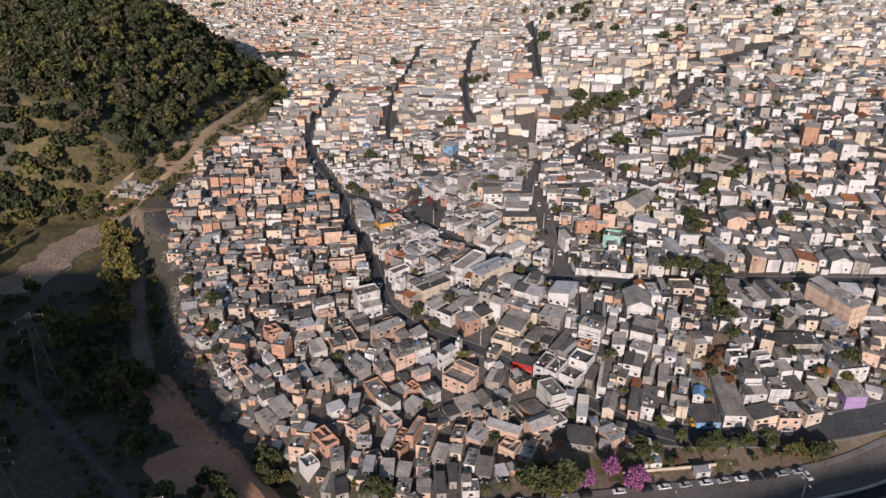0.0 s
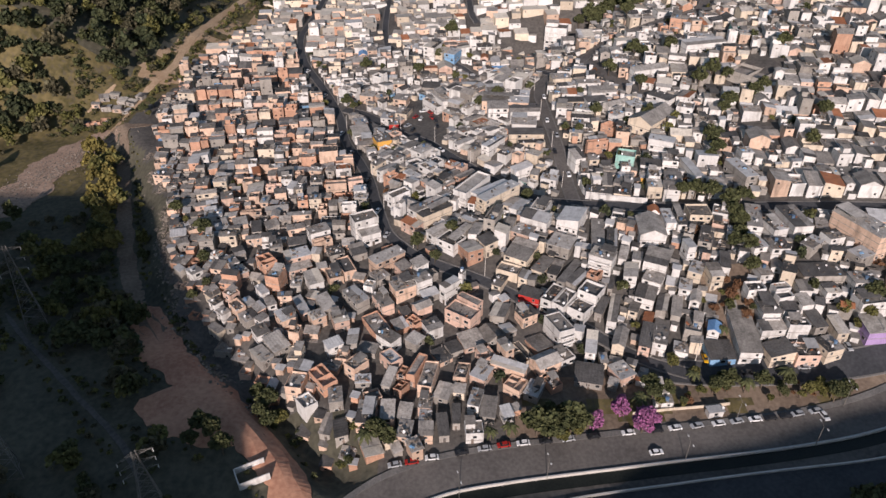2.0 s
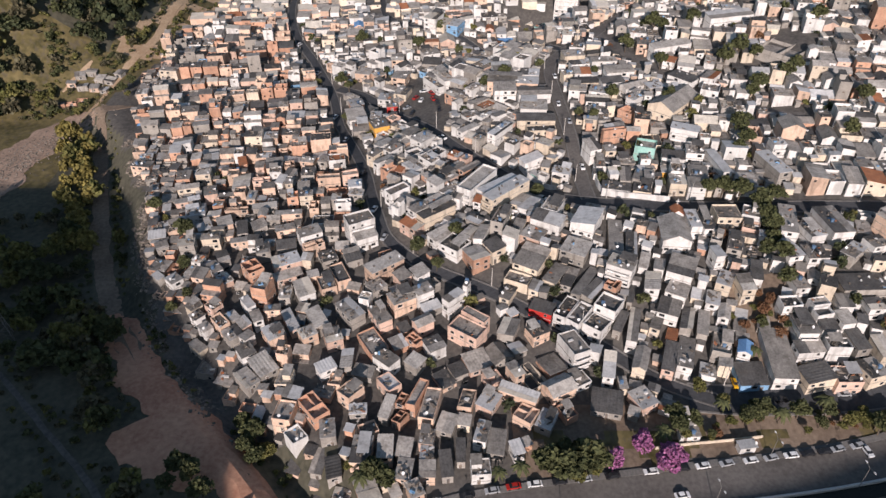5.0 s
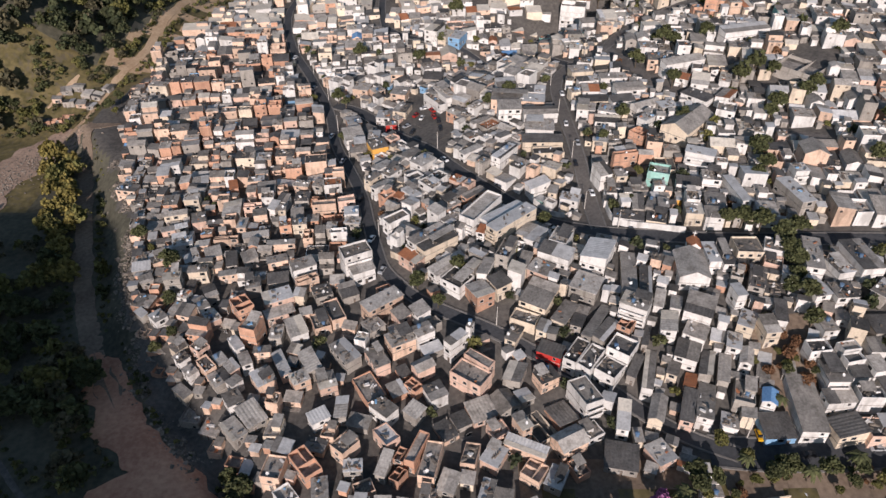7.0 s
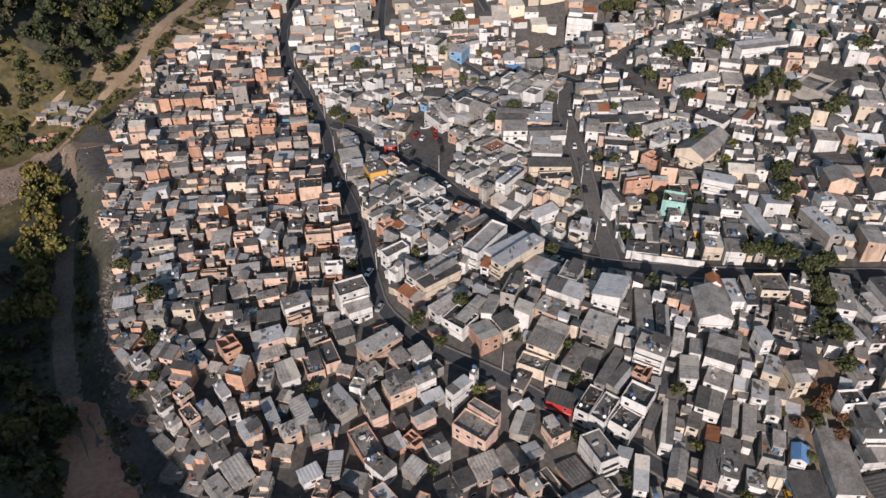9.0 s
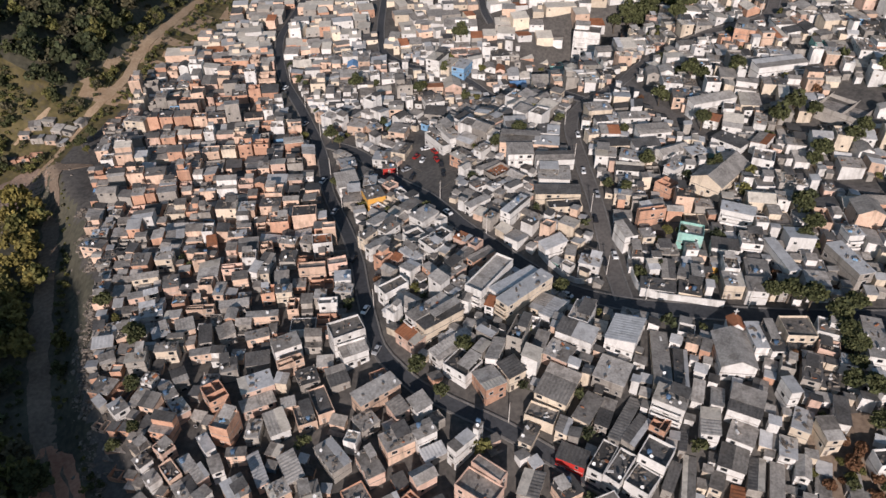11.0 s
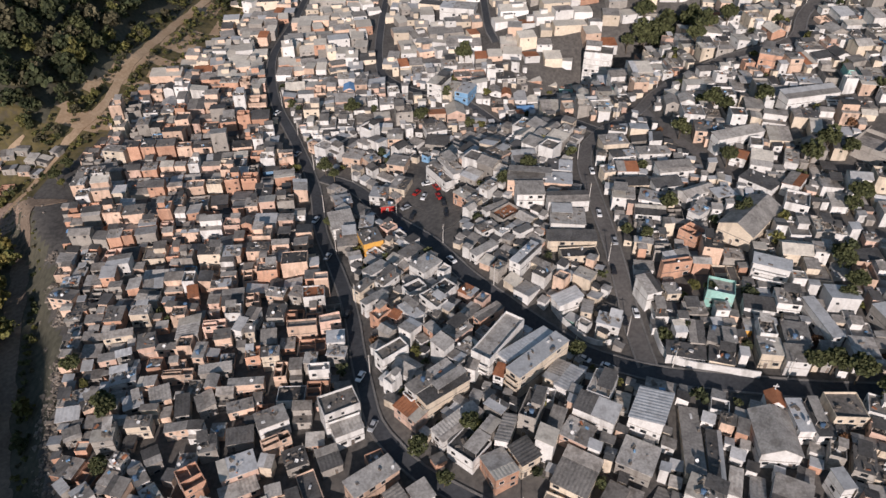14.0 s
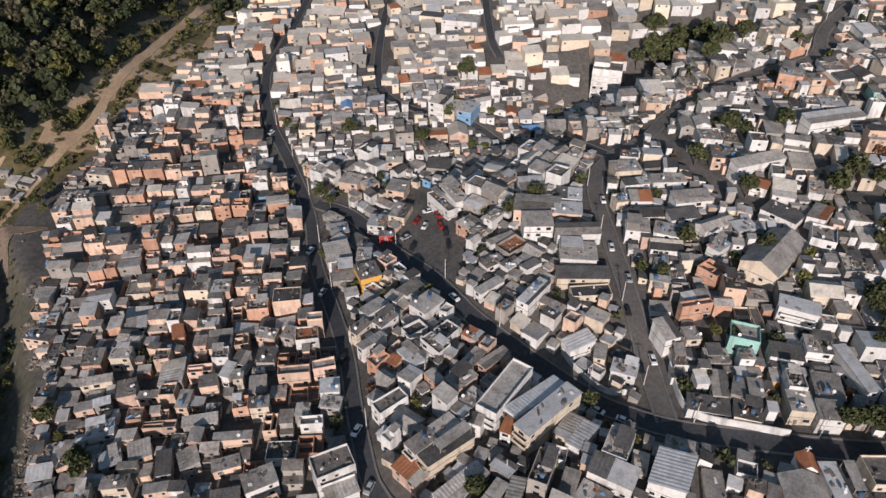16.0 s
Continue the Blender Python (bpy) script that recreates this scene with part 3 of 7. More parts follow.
def house(x, y, w, d, rot, floors=2, wall="brick", roof="slab", top="flat", near=True, lift=0.0, face=None):
    """One house: w wide, d deep, rot degrees; walls with slab edges, roof, windows, door, tank."""
    r = random.Random(int(x * 131) * 7919 + int(y * 97))
    q = corners(x, y, w, d, rot)
    claim(q, x, y)
    base = min(ground(*p) for p in q) - 0.5
    g = ground((q[0][0] + q[1][0]) / 2, (q[0][1] + q[1][1]) / 2) - base
    H = g + floors * 2.6 + lift
    X, Y = w / 2, d / 2
    wb, rb, tb, cb, pb = bmesh.new(), bmesh.new(), bmesh.new(), bmesh.new(), bmesh.new()
    tops, over = None, 0.0
    posts = []
    rm = ROOFS[roof]
    mats = [WALLS[wall], SLAB, GLASS if r.random() < 0.6 else DOOR]
    if top == "shed":
        k = r.choice((0, 0, 1, 2, 3)) if face is None else face
        rise = (0.13 + 0.08 * r.random()) * (d if k in (0, 2) else w)
        t = {0: (0, 0, rise, rise), 2: (rise, rise, 0, 0), 1: (0, rise, rise, 0), 3: (rise, 0, 0, rise)}[k]
        box(wb, -X, X, -Y, Y, 0, H, 0, [H + a for a in t])
        o = 0.28
        if near:
            ribbed(rb, -X - o, X + o, -Y - o, Y + o, [H + 0.02 + a for a in t], 0.06, k in (0, 2))
        else:
            sheet(rb, -X - o, X + o, -Y - o, Y + o, [H + 0.02 + a for a in t], 0.09)
        tops, over = [H + 0.155 + a for a in t], o
    elif top == "gable":
        rise, o = 0.24 * min(w, d), 0.35
        box(wb, -X, X, -Y, Y, 0, H)
        if d >= w if face is None else face:
            box(wb, -X, 0, -Y, Y, H - 0.01, H, 0, (H, H + rise, H + rise, H))
            box(wb, 0, X, -Y, Y, H - 0.01, H, 0, (H + rise, H, H, H + rise))
        else:
            box(wb, -X, X, -Y, 0, H - 0.01, H, 0, (H, H, H + rise, H + rise))
            box(wb, -X, X, 0, Y, H - 0.01, H, 0, (H + rise, H + rise, H, H))
        gable_roof(rb, X, Y, H, rise, o, d >= w if face is None else face)
    elif top == "step":
        L, v = H - 2.6, -Y + d * r.uniform(0.3, 0.5)
        box(wb, -X, X, -Y, v, 0, L)
        box(wb, -X, X, v, Y, 0, H)
        sheet(tb, -X - 0.1, X + 0.1, -Y - 0.15, v - 0.01, [L] * 4, 0.15)
        rise = r.choice((0, 0.5, 0.8))
        sheet(rb, -X - 0.2, X + 0.2, v - 0.3, Y + 0.2, (H + 0.01, H + 0.01, H + rise, H + rise), 0.1)
    elif top == "open":
        F = H - 2.3
        box(wb, -X, X, -Y, Y, 0, F - 0.001)
        ring(wb, X, Y, 0.16, F, [H - r.random() * 0.8 for _ in range(4)])
        for a in ((-0.08 + w * 0.1, 0.08 + w * 0.1, -Y + 0.16, Y - 0.16), (-X + 0.16, w * 0.1 - 0.08, d * 0.05, d * 0.05 + 0.16)):
            box(wb, *a, F, H - r.random() * 0.7)
        sheet(rb, -X + 0.17, X - 0.17, -Y + 0.17, Y - 0.17, [F + 0.004] * 4, 0.04)
    else:
        box(wb, -X, X, -Y, Y, 0, H)
        if top == "flat":
            o = 0.1 + 0.25 * r.random()
            sheet(rb, -X - o, X + o, -Y - o, Y + o, [H] * 4, 0.17)
            tops, over = [H + 0.174] * 4, o
        else:
            e = 0.5 + 0.7 * r.random()
            ring(wb, X, Y, 0.15, H, [H + e * r.choice((1, 1, 1, 0.5)) for _ in range(4)])
            sheet(rb, -X + 0.155, X - 0.155, -Y + 0.155, Y - 0.155, [H + 0.004] * 4, 0.05)
            if top == "terrace":
                s = r.choice((-1, 1))
                u0, u1 = (-X + 0.2, -X + w * 0.55) if s < 0 else (X - w * 0.55, X - 0.2)
                v0 = Y - d * (0.45 + 0.2 * r.random())
                box(wb, u0, u1, v0, Y - 0.2, H, H + 2.4)
                sheet(tb, u0 - 0.25, u1 + 0.25, v0 - 0.4, Y + 0.1, (H + 2.42, H + 2.42, H + 2.75, H + 2.75), 0.1)
    odds = random.Random(int(x * 53) * 31 + int(y * 41))
    if tops and w > 3.2 and d > 3.2 and odds.random() < 0.5:
        # a run of newer or older sheets over part of the roof
        f = odds.uniform(0.25, 0.65)
        u0, u1, v0, v1 = odds.choice(((0, f, 0, 1), (1 - f, 1, 0, 1), (0, 1, 0, f), (0, 1, 1 - f, 1)))
        at = lambda u, v: tops[0] * (1 - u) * (1 - v) + tops[1] * u * (1 - v) + tops[2] * u * v + tops[3] * (1 - u) * v
        sheet(pb, -X - over + (w + 2 * over) * u0, -X - over + (w + 2 * over) * u1, -Y - over + (d + 2 * over) * v0, -Y - over + (d + 2 * over) * v1, [at(*c) for c in ((u0, v0), (u1, v0), (u1, v1), (u0, v1))], 0.05)
    extra = ROOFS[odds.choice([k for k in ("fibre", "metal", "dark", "pale", "slab", "fibre") if k != roof])]
    if top in ("flat", "parapet", "terrace") and w > 3.5 and d > 3.5:
        junk(r, pose(x, y, base, 0, 0, rot), w, d, H + 0.17, r.choice((2, 4, 7, 10, 14)))
        if top == "flat" and wall in ("brick", "pale_brick", "block") and r.random() < 0.4:
            for u in (-X + 0.2, X - 0.2):
                for v in (-Y + 0.2, Y - 0.2):
                    box(wb, u - 0.11, u + 0.11, v - 0.11, v + 0.11, H + 0.1, H + r.uniform(0.6, 1.3), 1)
    if top in ("flat", "parapet") and w > 4 and d > 4 and r.random() < 0.3:
        # a sheet cover on posts over part of the roof
        f, g2 = r.uniform(0.45, 0.8), r.uniform(0.45, 0.85)
        u0 = -X + 0.15 if r.random() < 0.5 else X - 0.15 - f * (w - 0.3)
        v0 = Y - 0.1 - g2 * (d - 0.3)
        u1, v1 = u0 + f * (w - 0.3), Y - 0.1
        z0, z1 = H + r.uniform(1.7, 2.1), H + r.uniform(2.2, 2.7)
        sheet(cb, u0, u1, v0, v1, (z0, z0, z1, z1), 0.06)
        posts = [(u, v, z) for u in (u0 + 0.15, u1 - 0.15) for v, z in ((v0 + 0.15, z0), (v1 - 0.15, z1))]
    cover = ROOFS[r.choice(("fibre", "fibre", "metal", "dark", "dark"))]
    # slab edges between the storeys
    ledges = []
    for i in range(floors - (top not in ("flat",))):
        z = g + 2.6 * (i + 1) - 0.1 + lift
        if z < H - 0.4:
            ledges.append(z)
    slots = []
    for i in range(floors):
        z = g + lift + 2.6 * i + 1.5
        for side, length in ((0, w), (1, d), (3, d)):
            n = int(length / 2.9)
            for j in range(n):
                if r.random() < (0.62 if side == 0 else 0.3) and z + 0.7 < H:
                    slots.append((side, length * ((j + 0.5) / n - 0.5), z))
    turn = {0: (0, -Y - 0.003), 1: (90, X + 0.003), 3: (-90, -X - 0.003)}
    m = pose(x, y, base, 0, 0, rot)
    words = LOOK[wall] + " house with " + TOPS[top].format(STUFF[roof])
    if near:
        root = tagged(new("house"), words, "house", "packed hillside houses")
        root.matrix_world = m
        part("wall", wb, mats, root)
        part("roof", rb, rm, root)
        for bm, name, m2 in ((tb, "upper_roof" if top == "terrace" else "terrace_slab", SLAB if top == "step" else rm), (cb, "sheet_cover", cover), (pb, "roof_sheet", extra)):
            if bm.verts:
                part(name, bm, m2, root)
            else:
                bm.free()
        for u, v, z in posts:
            bm = bmesh.new()
            box(bm, u - 0.07, u + 0.07, v - 0.07, v + 0.07, H, z)
            part("post", bm, SLAB, root)
        for z in ledges:
            bm = bmesh.new()
            ring(bm, X + 0.06, Y + 0.06, 0.1, z, [z + 0.2] * 4)
            part("slab_edge", bm, SLAB, root)
        if floors >= 3 and wall in ("white", "cream", "pink") and w > 4:
            for i in range(1, floors):
                z, bm = g + lift + 2.6 * i, bmesh.new()
                if z > H - 2:
                    break
                box(bm, -X * 0.86, X * 0.86, -Y - 1.05, -Y - 0.07, z - 0.14, z)
                balcony = part("balcony", bm, SLAB, root)
                bm = bmesh.new()
                for e in ((-X * 0.86, X * 0.86, -Y - 1.05, -Y - 0.95), (-X * 0.86, -X * 0.86 + 0.1, -Y - 0.95, -Y - 0.07), (X * 0.86 - 0.1, X * 0.86, -Y - 0.95, -Y - 0.07)):
                    box(bm, *e, z, z + 0.9)
                part("balcony_wall", bm, WALLS[wall], balcony)
        for side, u, z in slots[:5]:
            a, off = turn[side]
            p = pose(u, off, z) if side == 0 else (pose(off, u, z, 0, 0, a))
            placed("window", r.choice(WINDOWS), None, root, m=p)
        if g < 2.2 and r.random() < 0.6:
            placed("door", DOORS, None, root, m=pose((r.random() - 0.5) * (w - 1.6), -Y - 0.004, g))
        if top in ("flat", "parapet", "terrace") and r.random() < 0.2:
            placed("water_tank", TANKS, None, root, m=pose(X * (r.random() - 0.5), Y * (0.2 + 0.4 * r.random()) * r.choice((-1, 1)), H + (0.17 if top == "flat" else 0.05)))
        if top in ("flat", "parapet") and r.random() < 0.3:
            placed("satellite_dish", DISHES, None, root, m=pose(X * (r.random() - 0.5) * 1.6, -Y * 0.7, H + (0.17 if top == "flat" else 0.05)))
    else:
        for side, u, z in slots:
            if r.random() < 0.45:
                continue
            if side == 0:
                box(wb, u - 0.45, u + 0.45, -Y - 0.03, -Y, z - 0.4, z + 0.4, 2)
            else:
                s = 1 if side == 1 else -1
                box(wb, min(s * X, s * (X + 0.03)), max(s * X, s * (X + 0.03)), u - 0.45, u + 0.45, z - 0.4, z + 0.4, 2)
        for u, v, z in posts:
            box(wb, u - 0.07, u + 0.07, v - 0.07, v + 0.07, H, z, 1)
        for bm, ms in ((wb, mats), (rb, [rm]), (tb, [SLAB if top == "step" else rm]), (cb, [cover]), (pb, [extra])):
            k = len(MID[0])
            bm.verts.index_update()
            MID[0].extend(tuple(m @ q.co) for q in bm.verts)
            for f in bm.faces:
                MID[1].append(tuple(k + q.index for q in f.verts))
                MID[2].append(MIDMATS.setdefault(ms[f.material_index].name, len(MIDMATS)))
            bm.free()
        return None
    return root


# houses told apart one by one: place, width, depth, turn, storeys, walls, roof
house(-8.0, 273.0, 4.5, 15.4, -48, 3, "white", "fibre", "flat", lift=-0.7)
house(-4.3, 269.4, 4.4, 15.1, -52, 3, "cream", "dark", "flat", lift=-1.1)
house(-13.5, 263.8, 8.6, 4.6, -43, 2, "pink", "clay", "shed", lift=-0.4, face=0)
house(22.6, 278.5, 5.2, 21.2, -47, 3, "cream", "metal", "flat", lift=1.0)
house(19.8, 284.0, 4.6, 18.3, -52, 3, "white", "metal", "shed", lift=-0.4, face=1)
house(11.7, 287.0, 6.4, 20.0, -34, 3, "white", "fibre", "parapet", lift=-0.6)
house(11.8, 275.0, 2.9, 4.2, -23, 2, "white", "clay", "shed", lift=0.4, face=0)
house(-0.5, 260.0, 4.7, 14.9, -48, 2, "white", "fibre", "shed", lift=-0.6, face=3)
house(2.5, 252.8, 8.5, 8.3, -38, 2, "white", "dark", "parapet", lift=-0.4)
house(8.2, 257.6, 3.4, 5.3, -35, 2, "block", "fibre", "flat", lift=0.3)
house(12.3, 256.5, 3.5, 9.1, -20, 2, "white", "fibre", "shed", lift=0.4, face=1)
house(10.2, 263.9, 5.7, 4.0, -38, 2, "block", "dark", "flat", lift=-0.4)
house(27.9, 276.1, 4.1, 8.5, -37, 2, "cream", "fibre", "shed", lift=-0.4, face=1)
house(31.1, 273.1, 4.1, 9.4, -40, 2, "white", "metal", "shed", lift=-0.4, face=1)
house(36.7, 260.8, 11.3, 5.8, -29, 2, "white", "dark", "shed", lift=1.2, face=0)
house(39.4, 268.6, 6.4, 8.9, -27, 2, "white", "fibre", "parapet", lift=1.2)
house(31.2, 255.4, 7.4, 6.7, -32, 2, "pink", "fibre", "flat", lift=-0.4)
house(29.6, 244.4, 9.5, 11.3, -30, 2, "cream", "fibre", "shed", lift=-0.4, face=0)
house(24.4, 236.4, 8.6, 5.5, -26, 1, "cream", "slab", "parapet", lift=0.6)
house(51.0, 260.6, 8.8, 11.4, -27, 2, "white", "metal", "shed", lift=1.2, face=1)
house(45.7, 248.2, 9.0, 9.2, -28, 2, "block", "fibre", "flat", lift=-0.4)
house(37.3, 237.3, 4.7, 10.3, -33, 2, "cream", "slab", "flat", lift=-0.5)
house(42.1, 236.3, 3.5, 9.8, -25, 2, "block", "dark", "flat", lift=-1.3)
house(47.1, 234.2, 3.1, 16.3, -33, 2, "block", "fibre", "shed", lift=-0.5, face=1)
house(49.5, 230.4, 3.7, 10.4, -39, 2, "block", "dark", "shed", lift=-0.4, face=3)
house(59.5, 237.0, 8.9, 6.6, -29, 3, "white", "fibre", "flat", lift=0.1)
house(56.0, 231.7, 4.5, 4.5, -36, 2, "brick", "slab", "open", lift=0.1)
house(53.6, 223.9, 7.6, 7.5, -35, 2, "white", "dark", "parapet", lift=0.2)
house(48.9, 217.4, 6.7, 7.6, -39, 2, "white", "dark", "parapet", lift=-0.4)
house(39.3, 222.9, 4.3, 10.8, -33, 2, "white", "dark", "parapet", lift=0.4)
house(43.4, 220.5, 4.6, 10.4, -36, 2, "white", "dark", "parapet", lift=0.4)
house(31.6, 224.2, 7.8, 4.9, -26, 2, "red", "dark", "shed", lift=-1.2, face=0)
house(20.5, 230.5, 3.6, 6.8, -28, 2, "cream", "slab", "flat", lift=-1.2)
house(19.9, 216.8, 5.4, 7.9, -21, 2, "block", "fibre", "shed", lift=-1.2, face=1)
house(61.0, 217.3, 3.3, 16.0, -17, 2, "white", "fibre", "flat", lift=0.7)
house(62.1, 228.9, 1.7, 8.9, -20, 1, "block", "dark", "shed", lift=0.8, face=1)
house(56.9, 218.5, 2.6, 8.3, -29, 2, "block", "dark", "shed", lift=-1.3, face=0)
house(69.2, 231.3, 4.7, 9.0, -15, 2, "white", "fibre", "shed", lift=0.3, face=1)
house(79.8, 235.8, 8.5, 8.9, -26, 2, "white", "dark", "shed", lift=0.1, face=0)
house(77.0, 228.0, 6.8, 6.7, -30, 2, "white", "slab", "flat", lift=-0.4)
house(73.2, 221.9, 6.8, 6.7, -24, 2, "white", "fibre", "shed", lift=-0.4, face=0)
house(93.1, 230.4, 4.8, 7.9, -29, 2, "cream", "metal", "flat", lift=-0.7)
house(91.3, 237.7, 3.1, 5.6, 9, 3, "white", "metal", "flat", lift=-0.1)
house(98.0, 226.2, 4.5, 6.7, 6, 2, "cream", "fibre", "shed", lift=1.2, face=0)
house(87.6, 223.8, 4.0, 6.6, -21, 2, "white", "fibre", "flat", lift=-0.5)
house(78.5, 218.4, 3.5, 10.0, -21, 2, "block", "dark", "shed", lift=-0.6, face=1)
house(83.1, 216.3, 3.2, 10.0, -18, 2, "block", "fibre", "shed", lift=-0.7, face=0)
house(103.2, 231.5, 3.4, 8.4, -14, 2, "white", "dark", "shed", lift=-0.4, face=0)
house(115.8, 226.6, 4.6, 6.2, 5, 2, "white", "slab", "flat", lift=-1.2)
house(105.7, 288.1, 3.4, 17.0, 7, 2, "white", "metal", "flat", lift=0.6)
house(124.8, 283.4, 5.5, 16.3, 13, 2, "block", "metal", "flat", lift=1.2)
house(129.2, 293.5, 5.0, 5.5, 4, 3, "white", "metal", "flat", lift=-0.6)
house(103.1, 203.4, 7.4, 17.8, -2, 2, "white", "fibre", "shed", lift=0.2, face=0)
house(112.7, 211.4, 6.1, 8.8, -0, 3, "white", "dark", "flat", lift=-0.9)
house(112.1, 204.2, 8.4, 4.6, 5, 2, "white", "dark", "shed", lift=0.5, face=0)
house(112.4, 196.6, 8.7, 6.9, 9, 2, "cream", "dark", "shed", lift=-0.4, face=1)
house(120.6, 204.2, 7.1, 4.7, -2, 2, "white", "dark", "parapet", lift=1.2)
house(110.0, 218.4, 6.3, 4.7, 4, 2, "white", "dark", "parapet", lift=0.7)
house(119.1, 214.4, 5.4, 3.4, 9, 2, "white", "dark", "parapet", lift=0.3)
house(119.7, 210.4, 5.2, 3.8, 3, 2, "white", "dark", "shed", lift=0.4, face=0)
house(125.5, 212.6, 4.3, 5.4, 10, 2, "white", "fibre", "shed", lift=0.5, face=0)
house(121.1, 195.8, 7.7, 6.8, -0, 2, "pink", "dark", "parapet", lift=-0.4)
house(129.2, 197.4, 6.6, 7.3, 16, 2, "cream", "fibre", "flat", lift=0.3)
house(134.6, 204.0, 4.0, 7.6, 7, 2, "cream", "fibre", "shed", lift=-0.4, face=0)
house(127.5, 205.9, 4.5, 7.6, 10, 2, "block", "dark", "shed", lift=0.4, face=0)
house(101.6, 215.0, 3.6, 4.6, -12, 1, "block", "dark", "shed", lift=0.1, face=0)
house(93.7, 198.4, 8.7, 7.9, 2, 1, "blue", "dark", "shed", lift=0.6, face=0)
house(75.6, 206.5, 4.8, 13.3, -19, 2, "white", "fibre", "flat", lift=0.4)
house(70.3, 205.3, 3.7, 11.4, -20, 2, "pink", "dark", "shed", lift=-0.4, face=0)
house(59.1, 191.0, 5.9, 7.0, 26, 2, "pink", "metal", "flat", lift=-1.2)
house(50.6, 202.1, 3.4, 9.7, -13, 2, "white", "metal", "shed", lift=-0.4, face=0)
house(54.1, 197.0, 2.3, 4.7, -0, 1, "cream", "slab", "flat", lift=0.6)
house(48.1, 190.3, 9.1, 8.1, -12, 1, "block", "dark", "shed", lift=0.1, face=0)
house(70.4, 184.3, 5.0, 5.2, -0, 1, "white", "fibre", "flat", lift=0.6)
house(70.4, 179.8, 5.8, 3.5, -0, 1, "white", "slab", "flat", lift=0.1)
house(85.8, 175.5, 4.8, 2.5, 8, 1, "white", "metal", "flat", lift=0.1)
house(-65.3, 208.8, 4.9, 5.9, 35, 2, "white", "slab", "flat", lift=-1.1)
house(-58.7, 203.3, 6.2, 8.2, 40, 1, "block", "fibre", "shed", lift=0.6, face=0)
house(-63.1, 199.0, 4.6, 7.9, 44, 1, "block", "fibre", "flat", lift=0.6)
house(-38.6, 202.1, 5.6, 4.1, 33, 2, "white", "metal", "shed", lift=-1.2, face=0)
house(-40.1, 186.4, 9.7, 5.3, -51, 2, "brick", "slab", "open", lift=0.2)
house(-35.1, 179.0, 4.4, 6.7, 10, 2, "block", "fibre", "flat", lift=-1.2)
house(-44.5, 178.4, 4.9, 5.5, 41, 1, "white", "fibre", "parapet", lift=0.6)
house(-37.0, 171.4, 3.4, 7.3, -11, 1, "block", "dark", "shed", lift=0.5, face=0)
house(-32.4, 168.3, 4.0, 7.0, 12, 1, "block", "dark", "shed", lift=0.7, face=1)
house(-24.6, 171.9, 5.4, 9.1, -4, 2, "pale_brick", "fibre", "flat", lift=-0.4)
house(-17.9, 172.6, 4.1, 6.6, -0, 2, "pale_brick", "fibre", "shed", lift=-0.4, face=0)
house(-26.9, 185.9, 5.2, 3.9, 5, 2, "block", "metal", "flat", lift=-1.2)
house(-29.7, 192.1, 5.2, 6.6, -39, 2, "pale_brick", "slab", "parapet", lift=-0.4)
house(-13.7, 189.6, 3.2, 4.4, -25, 2, "brick", "slab", "open", lift=-0.7)
house(-18.3, 186.6, 2.8, 7.6, -17, 2, "block", "fibre", "shed", lift=-1.2, face=0)
house(-14.3, 183.9, 3.3, 4.7, -32, 1, "brick", "slab", "open", lift=1.2)
house(-9.4, 191.4, 3.1, 10.5, -23, 2, "brick", "slab", "parapet", lift=-0.5)
house(-5.5, 187.5, 4.7, 12.0, -12, 2, "pale_brick", "slab", "parapet", lift=-0.4)
house(-6.2, 177.0, 4.2, 5.3, -8, 2, "pink", "fibre", "flat", lift=-1.2)
house(-12.3, 166.7, 4.1, 6.6, -8, 2, "pale_brick", "fibre", "flat", lift=-1.2)
house(-12.6, 173.7, 4.1, 5.6, -9, 1, "block", "fibre", "shed", lift=0.6, face=0)
house(-5.9, 166.6, 4.2, 4.7, -0, 2, "pale_brick", "fibre", "shed", lift=-1.2, face=0)
house(-6.1, 171.7, 3.6, 4.5, -3, 2, "block", "fibre", "flat", lift=-1.2)
house(5.6, 189.7, 4.3, 7.2, -15, 2, "pale_brick", "slab", "parapet", lift=-1.2)
house(12.2, 189.8, 5.3, 6.9, -31, 2, "pink", "metal", "flat", lift=-1.2)
house(9.8, 178.6, 3.7, 7.6, -16, 2, "white", "metal", "flat", lift=-0.4)
house(-0.5, 181.9, 4.8, 6.1, -20, 1, "block", "slab", "shed", lift=0.6, face=0)
house(4.7, 183.1, 3.6, 3.6, -10, 1, "cream", "fibre", "shed", lift=0.6, face=0)
house(21.3, 191.8, 12.0, 3.4, -25, 2, "pale_brick", "metal", "shed", lift=-0.5, face=0)
house(23.1, 185.2, 5.9, 6.0, -33, 2, "pale_brick", "fibre", "open", lift=-0.5)
house(29.1, 183.7, 4.8, 7.0, -27, 1, "block", "metal", "flat", lift=0.6)
house(13.9, 175.9, 4.6, 7.7, -10, 1, "block", "fibre", "shed", lift=0.6, face=0)
house(19.5, 173.7, 3.1, 4.3, 19, 2, "white", "metal", "shed", lift=-1.2, face=0)
house(8.9, 167.5, 5.5, 5.3, 4, 2, "white", "slab", "terrace", lift=-1.2)
house(-0.7, 168.8, 3.1, 7.6, 7, 1, "block", "dark", "shed", lift=0.6, face=0)
house(3.5, 173.1, 2.3, 7.0, -0, 1, "block", "dark", "shed", lift=0.6, face=0)
house(-19.6, 204.2, 7.3, 5.0, -41, 2, "white", "slab", "flat", lift=0.3)
